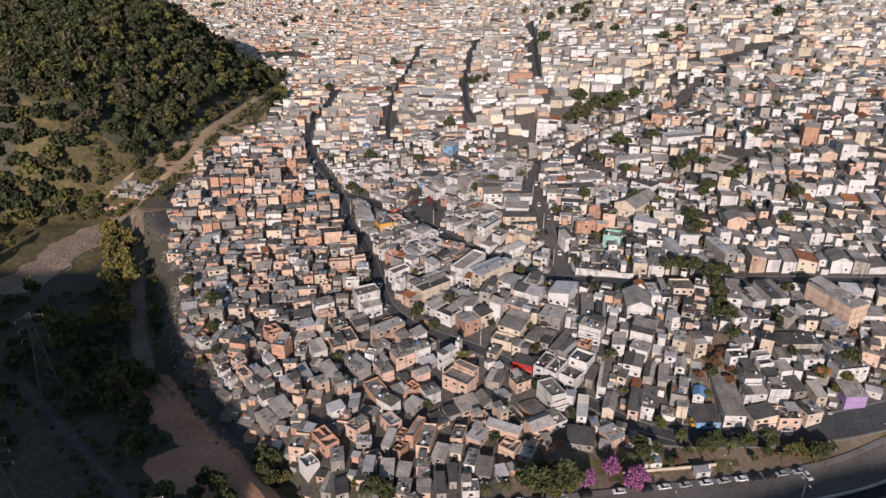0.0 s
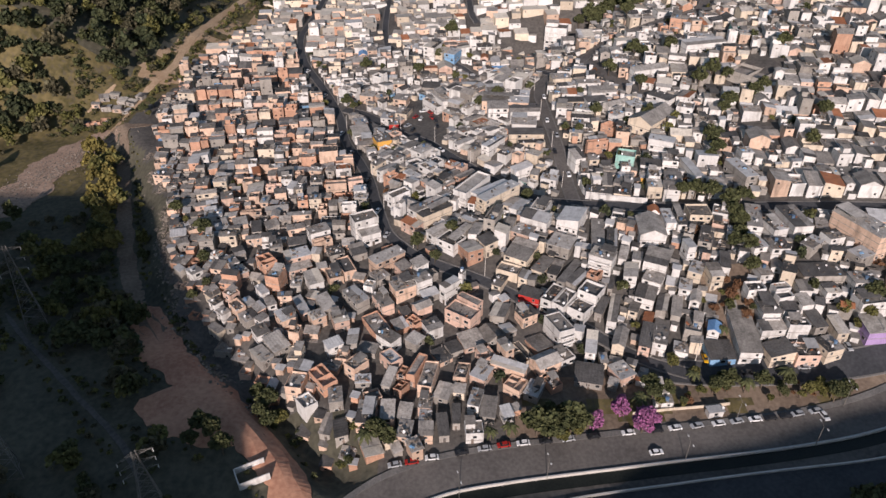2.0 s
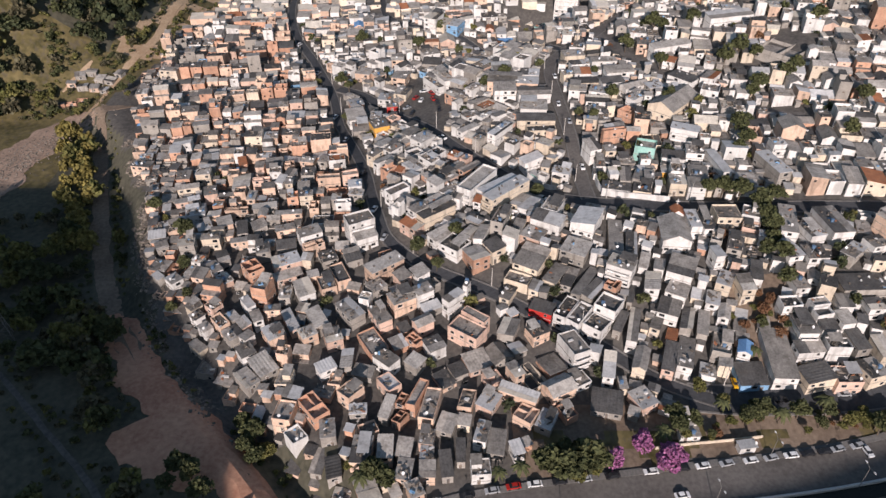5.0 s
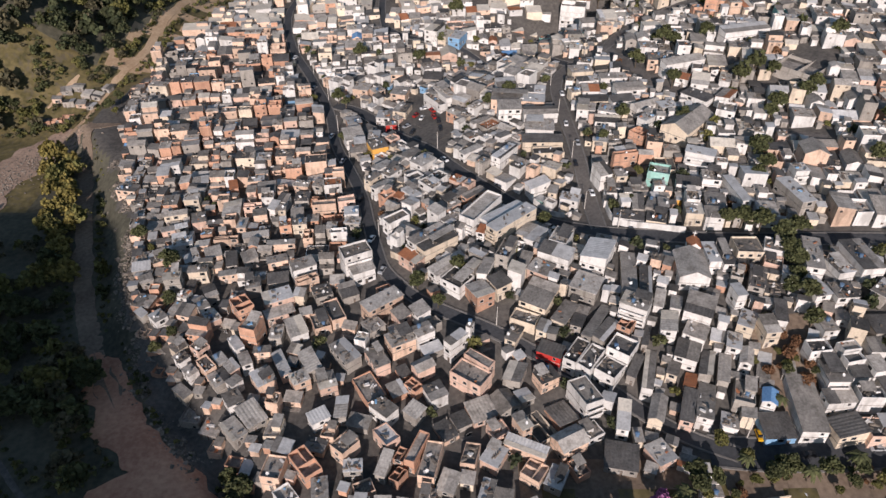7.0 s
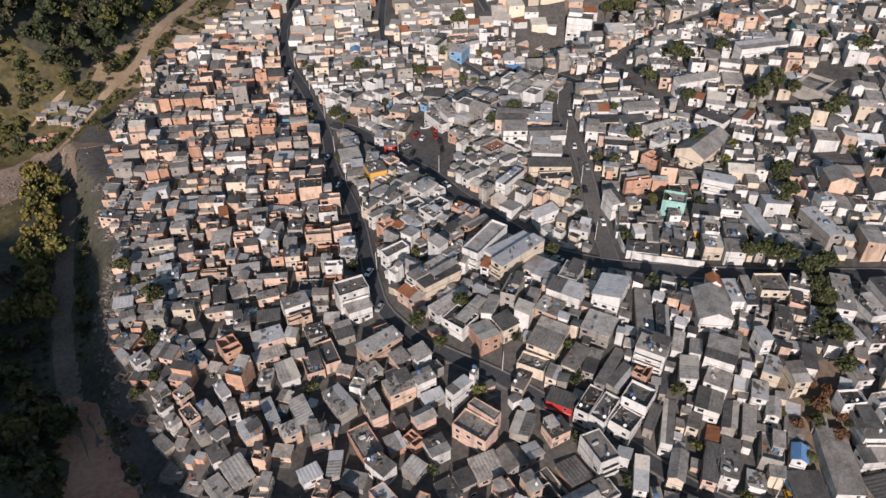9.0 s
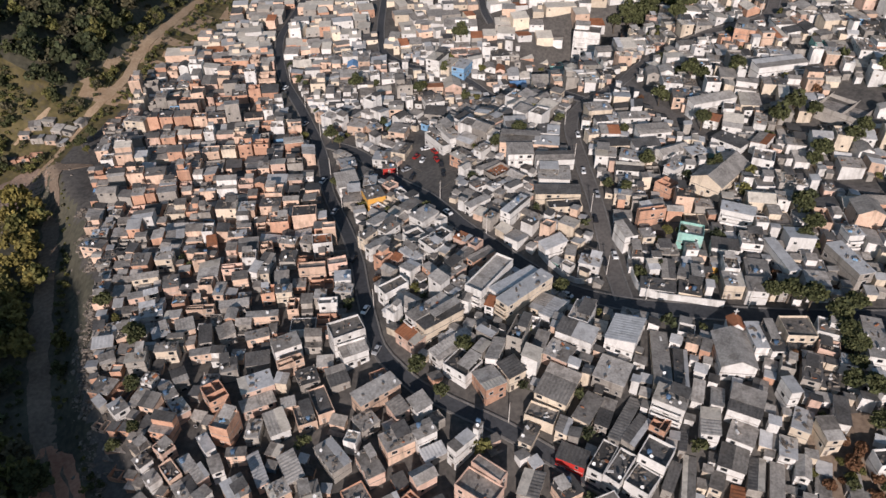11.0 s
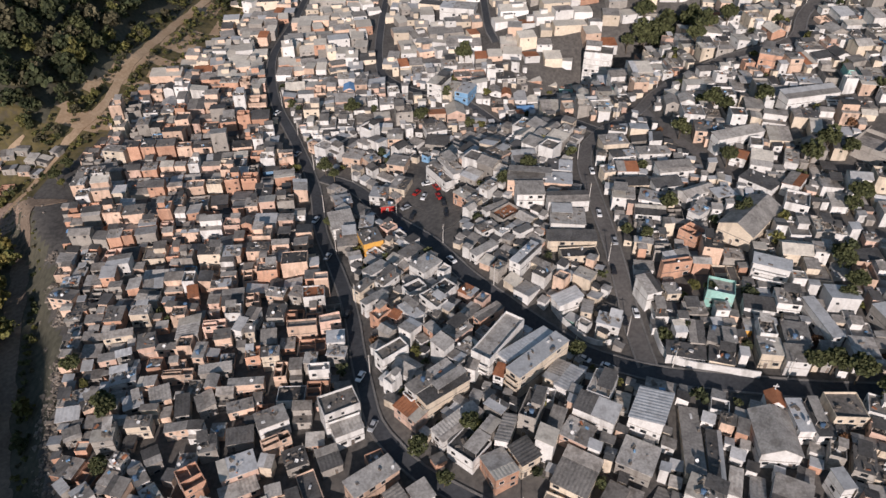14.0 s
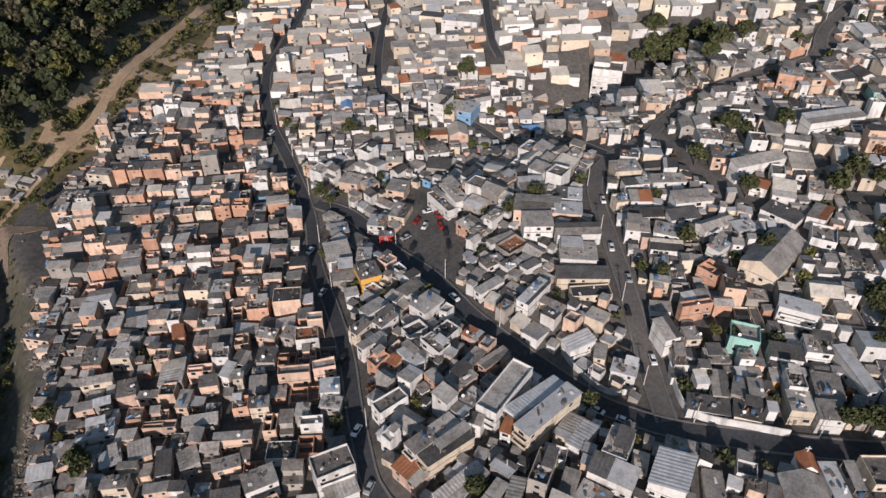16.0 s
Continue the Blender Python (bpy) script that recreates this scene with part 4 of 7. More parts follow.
house(-18.3, 195.7, 6.9, 4.8, -51, 2, "pink", "metal", "parapet", lift=-1.2)
house(-10.5, 204.0, 5.0, 4.7, -38, 2, "block", "fibre", "shed", lift=-1.2, face=0)
house(-32.2, 205.1, 3.5, 7.6, -0, 2, "block", "fibre", "shed", lift=-1.2, face=1)
house(-58.8, 249.2, 9.6, 6.5, 25, 2, "pink", "metal", "flat", lift=0.3)
house(-57.4, 243.6, 9.6, 3.8, 27, 1, "pink", "slab", "shed", lift=0.7, face=0)
house(-56.7, 234.5, 3.9, 6.2, 0, 2, "block", "fibre", "flat", lift=-1.2)
house(-50.4, 236.1, 5.6, 7.3, 28, 1, "white", "fibre", "shed", lift=1.3, face=0)
house(-48.2, 242.7, 3.7, 3.1, 18, 1, "pale_brick", "fibre", "shed", lift=1.3, face=0)
house(-42.9, 238.9, 5.5, 7.5, 23, 1, "pale_brick", "slab", "parapet", lift=0.6)
house(-38.7, 243.3, 4.9, 10.5, 25, 1, "pale_brick", "dark", "parapet", lift=0.6)
house(-22.7, 244.8, 13.5, 5.6, 38, 2, "pale_brick", "fibre", "flat", lift=0.3)
house(-16.1, 239.2, 4.4, 5.7, 35, 2, "pink", "slab", "shed", lift=-0.4, face=1)
house(-25.0, 235.9, 5.7, 5.5, 40, 2, "block", "slab", "flat", lift=-1.1)
house(-15.9, 229.1, 8.2, 6.4, 28, 2, "pale_brick", "fibre", "flat", lift=0.4)
house(-8.6, 231.0, 6.1, 4.8, 30, 2, "white", "slab", "flat", lift=1.2)
house(1.8, 226.5, 3.3, 7.5, -46, 3, "white", "slab", "flat", lift=0.3)
house(6.3, 229.5, 1.6, 2.9, -28, 4, "white", "slab", "flat", lift=-1.0)
house(-5.8, 226.2, 6.5, 3.6, 29, 1, "block", "metal", "shed", lift=0.6, face=0)
house(-33.2, 225.3, 10.1, 5.6, -51, 2, "block", "fibre", "flat", lift=-0.4)
house(-22.8, 222.7, 8.8, 4.8, -60, 2, "pink", "slab", "flat", lift=-0.4)
house(-44.0, 221.9, 9.4, 4.4, -61, 2, "block", "fibre", "shed", lift=-0.5, face=0)
house(-37.8, 214.5, 5.4, 6.6, 21, 2, "pink", "fibre", "flat", lift=-0.4)
house(-46.2, 215.5, 5.2, 4.9, 33, 2, "pale_brick", "fibre", "flat", lift=-0.3)
house(-11.0, 212.6, 5.1, 3.5, -45, 2, "brick", "slab", "open", lift=-0.6)
house(6.3, 215.0, 11.1, 6.7, -35, 2, "pink", "slab", "parapet", lift=0.4)
house(9.0, 219.6, 9.4, 3.3, -38, 2, "pink", "slab", "parapet", lift=1.1)
house(-84.7, 247.3, 6.4, 3.6, -51, 2, "white", "slab", "flat", lift=-0.4)
house(-80.0, 242.1, 5.7, 3.9, -49, 2, "pink", "metal", "flat", lift=-1.2)
house(-70.5, 246.2, 7.6, 5.8, -53, 2, "brick", "slab", "open", lift=1.0)
house(-98.7, 243.1, 5.2, 4.5, -44, 2, "white", "metal", "flat", lift=-1.2)
house(-105.5, 245.7, 4.5, 2.3, -41, 1, "block", "metal", "shed", lift=0.6, face=0)
house(-88.2, 230.3, 4.3, 4.3, -40, 2, "cream", "slab", "flat", lift=-1.2)
house(-86.0, 226.0, 3.9, 3.7, -40, 2, "white", "fibre", "flat", lift=-1.2)
house(-81.8, 220.6, 4.4, 3.5, -43, 2, "white", "fibre", "flat", lift=-1.2)
house(-76.6, 221.6, 6.7, 3.6, -47, 2, "pale_brick", "dark", "parapet", lift=-1.2)
house(-80.6, 228.9, 5.1, 4.2, -39, 2, "pink", "slab", "parapet", lift=-1.2)
house(-72.9, 224.0, 5.0, 3.3, -48, 2, "block", "fibre", "flat", lift=-1.2)
house(-68.9, 229.6, 6.2, 2.8, -51, 2, "white", "metal", "flat", lift=-0.4)
house(-64.6, 223.0, 5.5, 3.2, -61, 2, "white", "slab", "flat", lift=-0.4)
house(-68.6, 220.8, 5.0, 3.3, -49, 2, "pink", "fibre", "shed", lift=-1.2, face=0)
house(-59.8, 226.6, 5.1, 2.6, 5, 2, "pale_brick", "slab", "flat", lift=-0.4)
house(-53.2, 222.3, 10.8, 3.0, -62, 1, "pink", "metal", "shed", lift=0.6, face=0)
house(-57.6, 216.1, 6.9, 5.8, -54, 2, "pale_brick", "fibre", "flat", lift=-0.4)
house(-71.3, 216.6, 6.1, 5.2, -49, 2, "block", "slab", "flat", lift=-1.2)
house(-66.1, 214.6, 3.3, 4.0, -38, 2, "white", "slab", "flat", lift=-0.5)
house(-83.5, 215.3, 6.2, 3.1, -39, 2, "cream", "fibre", "flat", lift=-1.2)
house(-31.3, 314.5, 3.6, 6.8, -37, 2, "cream", "slab", "flat", lift=0.4)
house(-27.0, 307.9, 3.1, 9.0, -48, 2, "white", "fibre", "shed", lift=0.4, face=1)
house(-23.6, 317.3, 4.2, 7.6, -40, 2, "white", "fibre", "flat", lift=0.4)
house(-27.9, 324.1, 4.8, 8.5, -45, 2, "white", "fibre", "shed", lift=-0.4, face=1)
house(-14.3, 312.5, 4.5, 6.8, -53, 2, "white", "dark", "parapet", lift=-1.2)
house(-7.8, 304.9, 8.1, 4.8, -45, 2, "white", "slab", "parapet", lift=0.3)
house(-4.4, 310.6, 5.3, 6.2, -42, 2, "white", "dark", "parapet", lift=-0.4)
house(3.4, 310.0, 5.2, 4.6, -36, 2, "pink", "clay", "flat", lift=-1.2)
house(7.7, 305.1, 3.3, 4.8, -35, 2, "pink", "slab", "parapet", lift=0.4)
house(9.5, 300.3, 3.5, 10.2, -50, 2, "brick", "fibre", "flat", lift=-0.3)
house(3.4, 300.1, 3.5, 7.5, -37, 2, "block", "slab", "flat", lift=-0.5)
house(-0.3, 292.6, 5.8, 7.5, -45, 2, "pink", "slab", "flat", lift=-0.4)
house(2.7, 285.3, 4.5, 6.0, -40, 2, "white", "slab", "flat", lift=-0.4)
house(-14.9, 301.2, 8.2, 4.1, -49, 2, "white", "metal", "flat", lift=-0.4)
house(-19.8, 300.3, 3.1, 3.2, -29, 2, "pink", "clay", "shed", lift=-1.2, face=0)
house(-20.0, 284.6, 4.4, 9.5, -51, 2, "white", "slab", "parapet", lift=0.4)
house(-7.9, 292.8, 5.1, 3.1, -49, 2, "brick", "slab", "flat", lift=-0.4)
house(35.2, 307.8, 5.3, 8.6, -67, 2, "white", "metal", "shed", lift=-0.5, face=0)
house(41.2, 304.0, 3.4, 6.0, -16, 2, "cream", "fibre", "flat", lift=-0.7)
house(46.6, 296.1, 7.0, 5.1, -21, 2, "white", "metal", "flat", lift=0.5)
house(39.6, 298.7, 4.0, 3.3, -40, 1, "white", "slab", "parapet", lift=0.8)
house(59.5, 305.1, 5.0, 7.5, 19, 2, "white", "fibre", "shed", lift=1.2, face=0)
house(66.8, 304.8, 4.4, 5.2, 6, 2, "cream", "fibre", "flat", lift=-1.2)
house(80.6, 301.9, 8.1, 7.0, -19, 2, "green", "slab", "parapet", lift=0.4)
house(97.7, 309.0, 10.8, 5.5, -23, 3, "white", "metal", "flat", lift=-0.6)
house(98.7, 296.4, 6.8, 6.6, -10, 2, "white", "dark", "flat", lift=0.3)
house(90.4, 295.7, 8.8, 5.1, -13, 2, "white", "dark", "shed", lift=-1.2, face=0)
house(65.7, 289.2, 3.4, 4.2, 4, 2, "white", "metal", "shed", lift=-1.2, face=0)
house(70.1, 287.3, 4.1, 7.7, -7, 1, "block", "dark", "shed", lift=0.5, face=0)
house(74.7, 285.5, 3.3, 6.5, -23, 2, "block", "fibre", "flat", lift=-1.2)
house(78.5, 284.4, 3.5, 5.9, -11, 2, "white", "fibre", "flat", lift=-0.5)
house(65.7, 281.3, 10.7, 5.5, -13, 1, "white", "dark", "flat", lift=0.5)
house(75.1, 278.6, 6.9, 6.2, -16, 1, "cream", "dark", "flat", lift=0.6)
house(87.9, 278.7, 6.0, 6.8, -7, 2, "cream", "fibre", "flat", lift=0.4)
house(94.0, 275.2, 6.4, 5.7, -7, 2, "white", "fibre", "shed", lift=0.4, face=0)
house(96.8, 283.6, 6.9, 8.9, -11, 2, "block", "fibre", "flat", lift=-0.4)
house(89.0, 285.4, 4.7, 6.5, -9, 2, "white", "dark", "parapet", lift=0.4)
house(102.8, 276.2, 3.1, 7.1, -10, 2, "block", "fibre", "shed", lift=-1.1, face=0)
house(27.0, 357.5, 10.2, 7.6, 2, 2, "white", "fibre", "shed", lift=1.2, face=0)
house(40.1, 351.0, 14.8, 5.2, 3, 2, "white", "dark", "shed", lift=0.4, face=0)
house(39.0, 341.9, 11.9, 9.4, -5, 2, "white", "fibre", "flat", lift=-0.4)
house(39.2, 331.9, 16.8, 5.1, 0, 2, "cream", "dark", "shed", lift=-1.2, face=0)
house(41.0, 325.2, 12.8, 5.0, 6, 1, "cream", "dark", "parapet", lift=0.6)
house(23.0, 324.7, 4.3, 13.7, -37, 2, "white", "metal", "flat", lift=1.2)
house(16.9, 340.1, 3.6, 6.4, -47, 2, "white", "fibre", "flat", lift=-1.2)
house(23.2, 338.1, 3.6, 6.4, -53, 2, "white", "fibre", "shed", lift=-1.2, face=1)
house(9.3, 330.5, 3.2, 10.5, -49, 2, "white", "fibre", "flat", lift=-1.2)
house(10.7, 342.2, 4.7, 7.7, -55, 2, "white", "slab", "flat", lift=-1.2)
house(14.5, 354.1, 2.9, 10.6, -57, 2, "white", "slab", "flat", lift=-1.2)
house(18.0, 349.7, 6.7, 9.8, -48, 1, "block", "clay", "parapet", lift=0.5)
house(-16.4, 332.6, 4.8, 8.0, -43, 2, "white", "fibre", "flat", lift=-0.4)
house(-10.8, 322.3, 6.9, 8.9, -42, 2, "white", "fibre", "flat", lift=1.2)
house(-43.7, 355.7, 8.7, 9.3, 19, 2, "white", "fibre", "shed", lift=-0.4, face=0)
house(-40.6, 345.7, 7.5, 9.6, 9, 1, "block", "slab", "flat", lift=0.7)
house(-31.6, 342.7, 7.4, 8.2, 23, 2, "ochre", "slab", "flat", lift=0.4)
house(-33.9, 353.2, 5.0, 7.4, 0, 2, "cream", "metal", "flat", lift=0.4)
house(-36.4, 334.0, 4.2, 3.4, 20, 1, "white", "fibre", "shed", lift=0.6, face=0)
house(-45.4, 371.9, 6.8, 6.9, 16, 2, "brick", "metal", "flat", lift=-1.2)
house(62.1, 325.9, 5.8, 2.9, -13, 2, "cream", "fibre", "flat", lift=-0.4)
house(64.5, 334.4, 4.3, 2.9, 0, 2, "white", "slab", "flat", lift=-1.2)
house(69.5, 347.9, 8.8, 6.7, -20, 2, "white", "metal", "flat", lift=-0.4)
house(67.4, 340.7, 10.2, 4.5, -8, 2, "white", "dark", "shed", lift=-1.2, face=0)
house(70.9, 317.4, 8.3, 3.6, 16, 2, "white", "metal", "shed", lift=-0.4, face=0)
house(69.7, 313.3, 10.0, 2.3, 12, 2, "brick", "slab", "parapet", lift=0.4)
house(98.9, 333.2, 11.8, 22.8, -43, 2, "cream", "fibre", "gable", lift=1.1, face=1)
house(78.9, 328.7, 6.8, 6.7, -49, 2, "brick", "slab", "open", lift=0.2)
house(-134.6, 317.3, 8.7, 4.8, -9, 2, "pale_brick", "slab", "flat", lift=-1.2)
house(-119.3, 315.0, 3.1, 5.1, -4, 2, "pale_brick", "dark", "flat", lift=-1.2)
house(-104.6, 307.9, 6.1, 4.6, 5, 2, "cream", "fibre", "flat", lift=0.4)
house(-105.4, 322.3, 6.4, 4.5, 15, 2, "cream", "fibre", "shed", lift=-1.2, face=0)
house(-108.4, 297.6, 8.8, 2.6, 15, 2, "cream", "slab", "shed", lift=-0.4, face=0)
house(-98.3, 294.7, 5.2, 6.6, 17, 2, "pink", "fibre", "flat", lift=-0.4)
house(-91.8, 293.5, 6.5, 2.6, 10, 1, "pale_brick", "slab", "flat", lift=0.6)
house(-108.7, 288.7, 5.0, 3.1, 17, 2, "pink", "fibre", "flat", lift=-1.2)
house(-104.1, 290.3, 4.4, 2.5, 22, 2, "block", "metal", "shed", lift=-1.2, face=0)
house(-101.0, 281.0, 7.0, 5.4, 18, 2, "white", "metal", "flat", lift=-1.2)
house(-92.3, 311.6, 11.0, 2.7, -8, 2, "pale_brick", "slab", "flat", lift=-1.2)
house(-79.9, 290.2, 3.4, 6.4, 0, 2, "pale_brick", "fibre", "flat", lift=-0.4)
house(-90.2, 317.9, 3.3, 5.0, 18, 2, "brick", "clay", "shed", lift=-1.2, face=0)
house(-81.2, 321.1, 6.8, 4.0, 9, 2, "pale_brick", "slab", "flat", lift=-0.4)
house(-81.5, 317.1, 4.4, 2.7, 22, 1, "pale_brick", "fibre", "shed", lift=0.6, face=0)
house(-69.6, 300.4, 3.0, 5.0, -16, 2, "white", "metal", "shed", lift=-0.4, face=0)
house(-66.2, 298.6, 2.9, 3.6, 9, 2, "cream", "slab", "flat", lift=-0.4)
house(-59.3, 294.6, 4.6, 5.4, 8, 2, "block", "fibre", "shed", lift=-1.2, face=0)
house(-62.7, 287.6, 4.4, 4.2, 8, 2, "brick", "clay", "parapet", lift=-0.4)
house(-56.9, 286.5, 5.2, 3.9, 9, 2, "cream", "fibre", "flat", lift=1.2)
house(-60.7, 315.1, 5.9, 4.2, -9, 2, "pale_brick", "slab", "flat", lift=-0.4)
house(-47.6, 312.5, 7.0, 5.8, 10, 2, "white", "clay", "parapet", lift=0.4)
house(-53.7, 315.7, 4.3, 5.2, -13, 2, "block", "slab", "flat", lift=-1.2)
house(-49.1, 297.8, 9.2, 3.2, 7, 2, "pale_brick", "slab", "parapet", lift=0.4)
house(-40.6, 300.1, 6.6, 3.3, 14, 2, "pink", "slab", "parapet", lift=-0.4)
house(-37.6, 291.4, 5.4, 5.3, 7, 2, "white", "metal", "flat", lift=0.4)
house(-36.6, 286.1, 5.4, 3.9, -6, 2, "block", "fibre", "flat", lift=-0.4)
house(-44.4, 284.3, 3.7, 4.3, 0, 2, "block", "fibre", "flat", lift=-0.4)
house(-41.1, 279.9, 6.1, 2.9, 6, 2, "white", "fibre", "parapet", lift=-0.4)
house(-74.5, 296.6, 5.1, 4.3, 13, 2, "pale_brick", "slab", "flat", lift=-0.4)
house(-78.4, 301.6, 7.2, 3.0, 9, 2, "pink", "slab", "open", lift=0.2)
house(-62.5, 276.9, 10.2, 2.7, 6, 2, "pale_brick", "fibre", "flat", lift=-0.4)
house(-73.4, 283.2, 9.4, 3.0, 12, 2, "block", "fibre", "shed", lift=-1.2, face=0)
house(-84.6, 282.1, 9.0, 2.8, 7, 2, "pale_brick", "fibre", "open", lift=-0.6)
house(-86.6, 300.7, 7.0, 9.4, 8, 2, "block", "fibre", "shed", lift=-1.2, face=1)
house(-105.1, 316.3, 7.4, 3.9, -7, 2, "block", "slab", "shed", lift=-1.2, face=0)
house(-59.2, 306.7, 5.6, 6.3, 0, 2, "block", "dark", "flat", lift=-1.2)
house(-66.5, 305.0, 3.9, 4.8, -13, 2, "white", "slab", "shed", lift=-0.4, face=0)
house(-150.0, 408.9, 9.8, 5.2, -7, 2, "cream", "slab", "flat", lift=1.2)
house(73.5, 483.0, 14.0, 11, -14, 6, "white", "slab", "terrace", lift=1.0)
house(134.6, 427.2, 9.1, 8.4, -24, 3, "brick", "slab", "flat", lift=-0.6)
house(141.4, 420.9, 5.6, 6.3, 5, 2, "pale_brick", "slab", "flat", lift=1.1)
house(140.2, 397.3, 23.9, 6.0, 15, 2, "white", "metal", "shed", lift=-1.3, face=0)
house(158.2, 367.0, 17.5, 25.2, -48, 2, "block", "slab", "open", lift=1.2)
house(-7.6, 450.3, 7.4, 11.5, -24, 3, "white", "pale", "flat", lift=0.6)
house(-1.4, 449.4, 4.4, 11.5, -24, 2, "cream", "pale", "flat", lift=0.6)
house(5.0, 450.2, 6.8, 11.2, -24, 2, "blue", "metal", "flat", lift=0.3)
house(2.5, 537.8, 19.6, 11.9, -12, 2, "white", "metal", "flat", lift=1.2)
house(-33.2, 264.7, 10.2, 6.8, 25, 3, "white", "slab", "parapet", lift=0.9)
house(-30.6, 259.2, 8.0, 4.7, 26, 2, "white", "fibre", "shed", lift=0.4, face=0)
house(-52.1, 262.9, 8.4, 6.0, 27, 2, "white", "slab", "flat", lift=1.2)
house(-49.7, 256.3, 7.9, 2.6, 30, 2, "pale_brick", "dark", "open", lift=1.0)
house(-106.6, 271.4, 6.1, 4.1, 35, 2, "pale_brick", "dark", "flat", lift=-1.2)
house(-94.7, 271.5, 5.4, 5.2, 25, 2, "block", "metal", "flat", lift=-1.2)
house(-90.0, 263.4, 6.6, 3.6, 7, 2, "cream", "fibre", "flat", lift=0.4)
house(-87.4, 273.9, 5.5, 5.1, 22, 2, "pale_brick", "fibre", "shed", lift=-1.2, face=0)
house(-79.5, 269.7, 3.7, 7.0, 13, 2, "block", "dark", "shed", lift=-1.2, face=0)
house(-79.2, 262.6, 6.4, 2.7, 12, 2, "pale_brick", "fibre", "flat", lift=-1.2)
house(-68.8, 256.5, 5.0, 5.6, 15, 2, "block", "fibre", "flat", lift=-0.4)
house(-62.9, 269.7, 7.2, 3.7, 19, 1, "pale_brick", "fibre", "flat", lift=0.6)
house(-60.7, 259.6, 7.1, 4.8, 11, 1, "block", "dark", "shed", lift=0.6, face=0)
house(-83.2, 253.2, 4.0, 4.8, 31, 2, "block", "fibre", "shed", lift=-1.2, face=0)
house(-92.3, 252.7, 3.9, 4.0, -15, 2, "white", "fibre", "flat", lift=-1.2)
house(-44.1, 252.4, 6.1, 6.1, 24, 1, "block", "dark", "flat", lift=0.6)
house(-34.8, 251.4, 5.7, 6.0, 25, 1, "block", "dark", "shed", lift=0.7, face=0)
house(-73.2, 271.0, 5.0, 5.8, 27, 2, "block", "fibre", "shed", lift=-1.2, face=1)
house(-112.3, 267.7, 6.2, 4.3, 13, 1, "block", "metal", "shed", lift=0.6, face=0)
house(-108.5, 261.1, 4.3, 3.9, 30, 1, "block", "fibre", "shed", lift=0.6, face=0)
house(-2.0, 384.5, 14.5, 5.6, -63, 2, "white", "fibre", "flat", lift=1.2)
house(-6.5, 381.0, 15.1, 4.1, -57, 2, "white", "slab", "parapet", lift=-0.1)
house(3.8, 364.5, 7.2, 7.2, -45, 2, "brick", "slab", "flat", lift=-0.4)
house(-24.5, 396.8, 7.5, 8.0, -15, 2, "pale_brick", "slab", "flat", lift=-0.3)
house(17.4, 392.1, 8.1, 6.9, -47, 2, "pink", "slab", "flat", lift=-1.2)
house(31.5, 365.9, 24.0, 7.4, -7, 2, "pale_brick", "fibre", "flat", lift=0.3)
house(27.1, 379.6, 9.2, 8.3, 9, 2, "white", "fibre", "shed", lift=0.4, face=0)
house(40.3, 374.4, 8.8, 7.4, -9, 2, "white", "metal", "flat", lift=-1.2)
house(-43.8, 402.2, 8.0, 7.6, -16, 2, "pale_brick", "slab", "flat", lift=-0.5)
house(-36.1, 399.9, 5.9, 5.3, 37, 2, "pale_brick", "fibre", "flat", lift=-1.2)
house(-26.9, 416.2, 6.7, 7.8, 0, 2, "pale_brick", "slab", "flat", lift=-0.4)
house(-8.1, 412.4, 9.8, 6.5, -9, 2, "block", "dark", "shed", lift=-1.1, face=0)
house(-9.4, 421.8, 9.0, 8.3, 19, 2, "white", "slab", "flat", lift=0.4)
house(-22.6, 382.1, 6.5, 9.5, -18, 2, "cream", "fibre", "flat", lift=-1.3)
house(-31.0, 375.5, 6.5, 7.3, -9, 2, "white", "metal", "flat", lift=-0.3)
house(-27.4, 369.4, 5.4, 3.6, 8, 1, "red", "slab", "flat", lift=0.2)
house(62.5, 386.1, 10.3, 7.8, 8, 2, "cream", "slab", "flat", lift=-0.4)
house(64.4, 376.5, 9.2, 4.6, 9, 2, "white", "dark", "flat", lift=-1.2)
house(64.3, 367.2, 7.7, 5.8, 0, 2, "white", "clay", "shed", lift=-1.2, face=0)
house(64.4, 357.8, 11.7, 4.5, 4, 2, "cream", "dark", "shed", lift=-1.2, face=0)
house(57.0, 366.8, 4.4, 5.2, 12, 2, "cream", "slab", "flat", lift=-0.4)
house(80.8, 363.5, 13.3, 6.0, 9, 2, "white", "fibre", "shed", lift=-1.2, face=0)
house(75.7, 375.9, 12.1, 5.6, 4, 2, "white", "fibre", "flat", lift=-1.2)
house(76.2, 355.0, 10.5, 5.1, 11, 2, "white", "dark", "shed", lift=-1.2, face=0)
house(85.1, 349.3, 12.4, 5.0, 26, 2, "white", "fibre", "gable", lift=-1.2, face=0)
house(93.7, 346.8, 7.4, 5.7, 15, 2, "block", "metal", "flat", lift=-1.2)
house(108.0, 352.1, 12.0, 7.7, -47, 2, "white", "dark", "flat", lift=-1.3)
house(111.5, 362.4, 7.3, 8.7, -19, 2, "white", "fibre", "shed", lift=-1.3, face=0)
house(97.5, 385.5, 8.4, 8.4, -10, 2, "pale_brick", "fibre", "flat", lift=-0.4)
house(107.4, 377.9, 20.9, 4.8, 20, 2, "white", "fibre", "shed", lift=-0.4, face=0)
house(105.4, 367.2, 5.4, 6.7, -31, 2, "white", "clay", "gable", lift=-1.2, face=0)
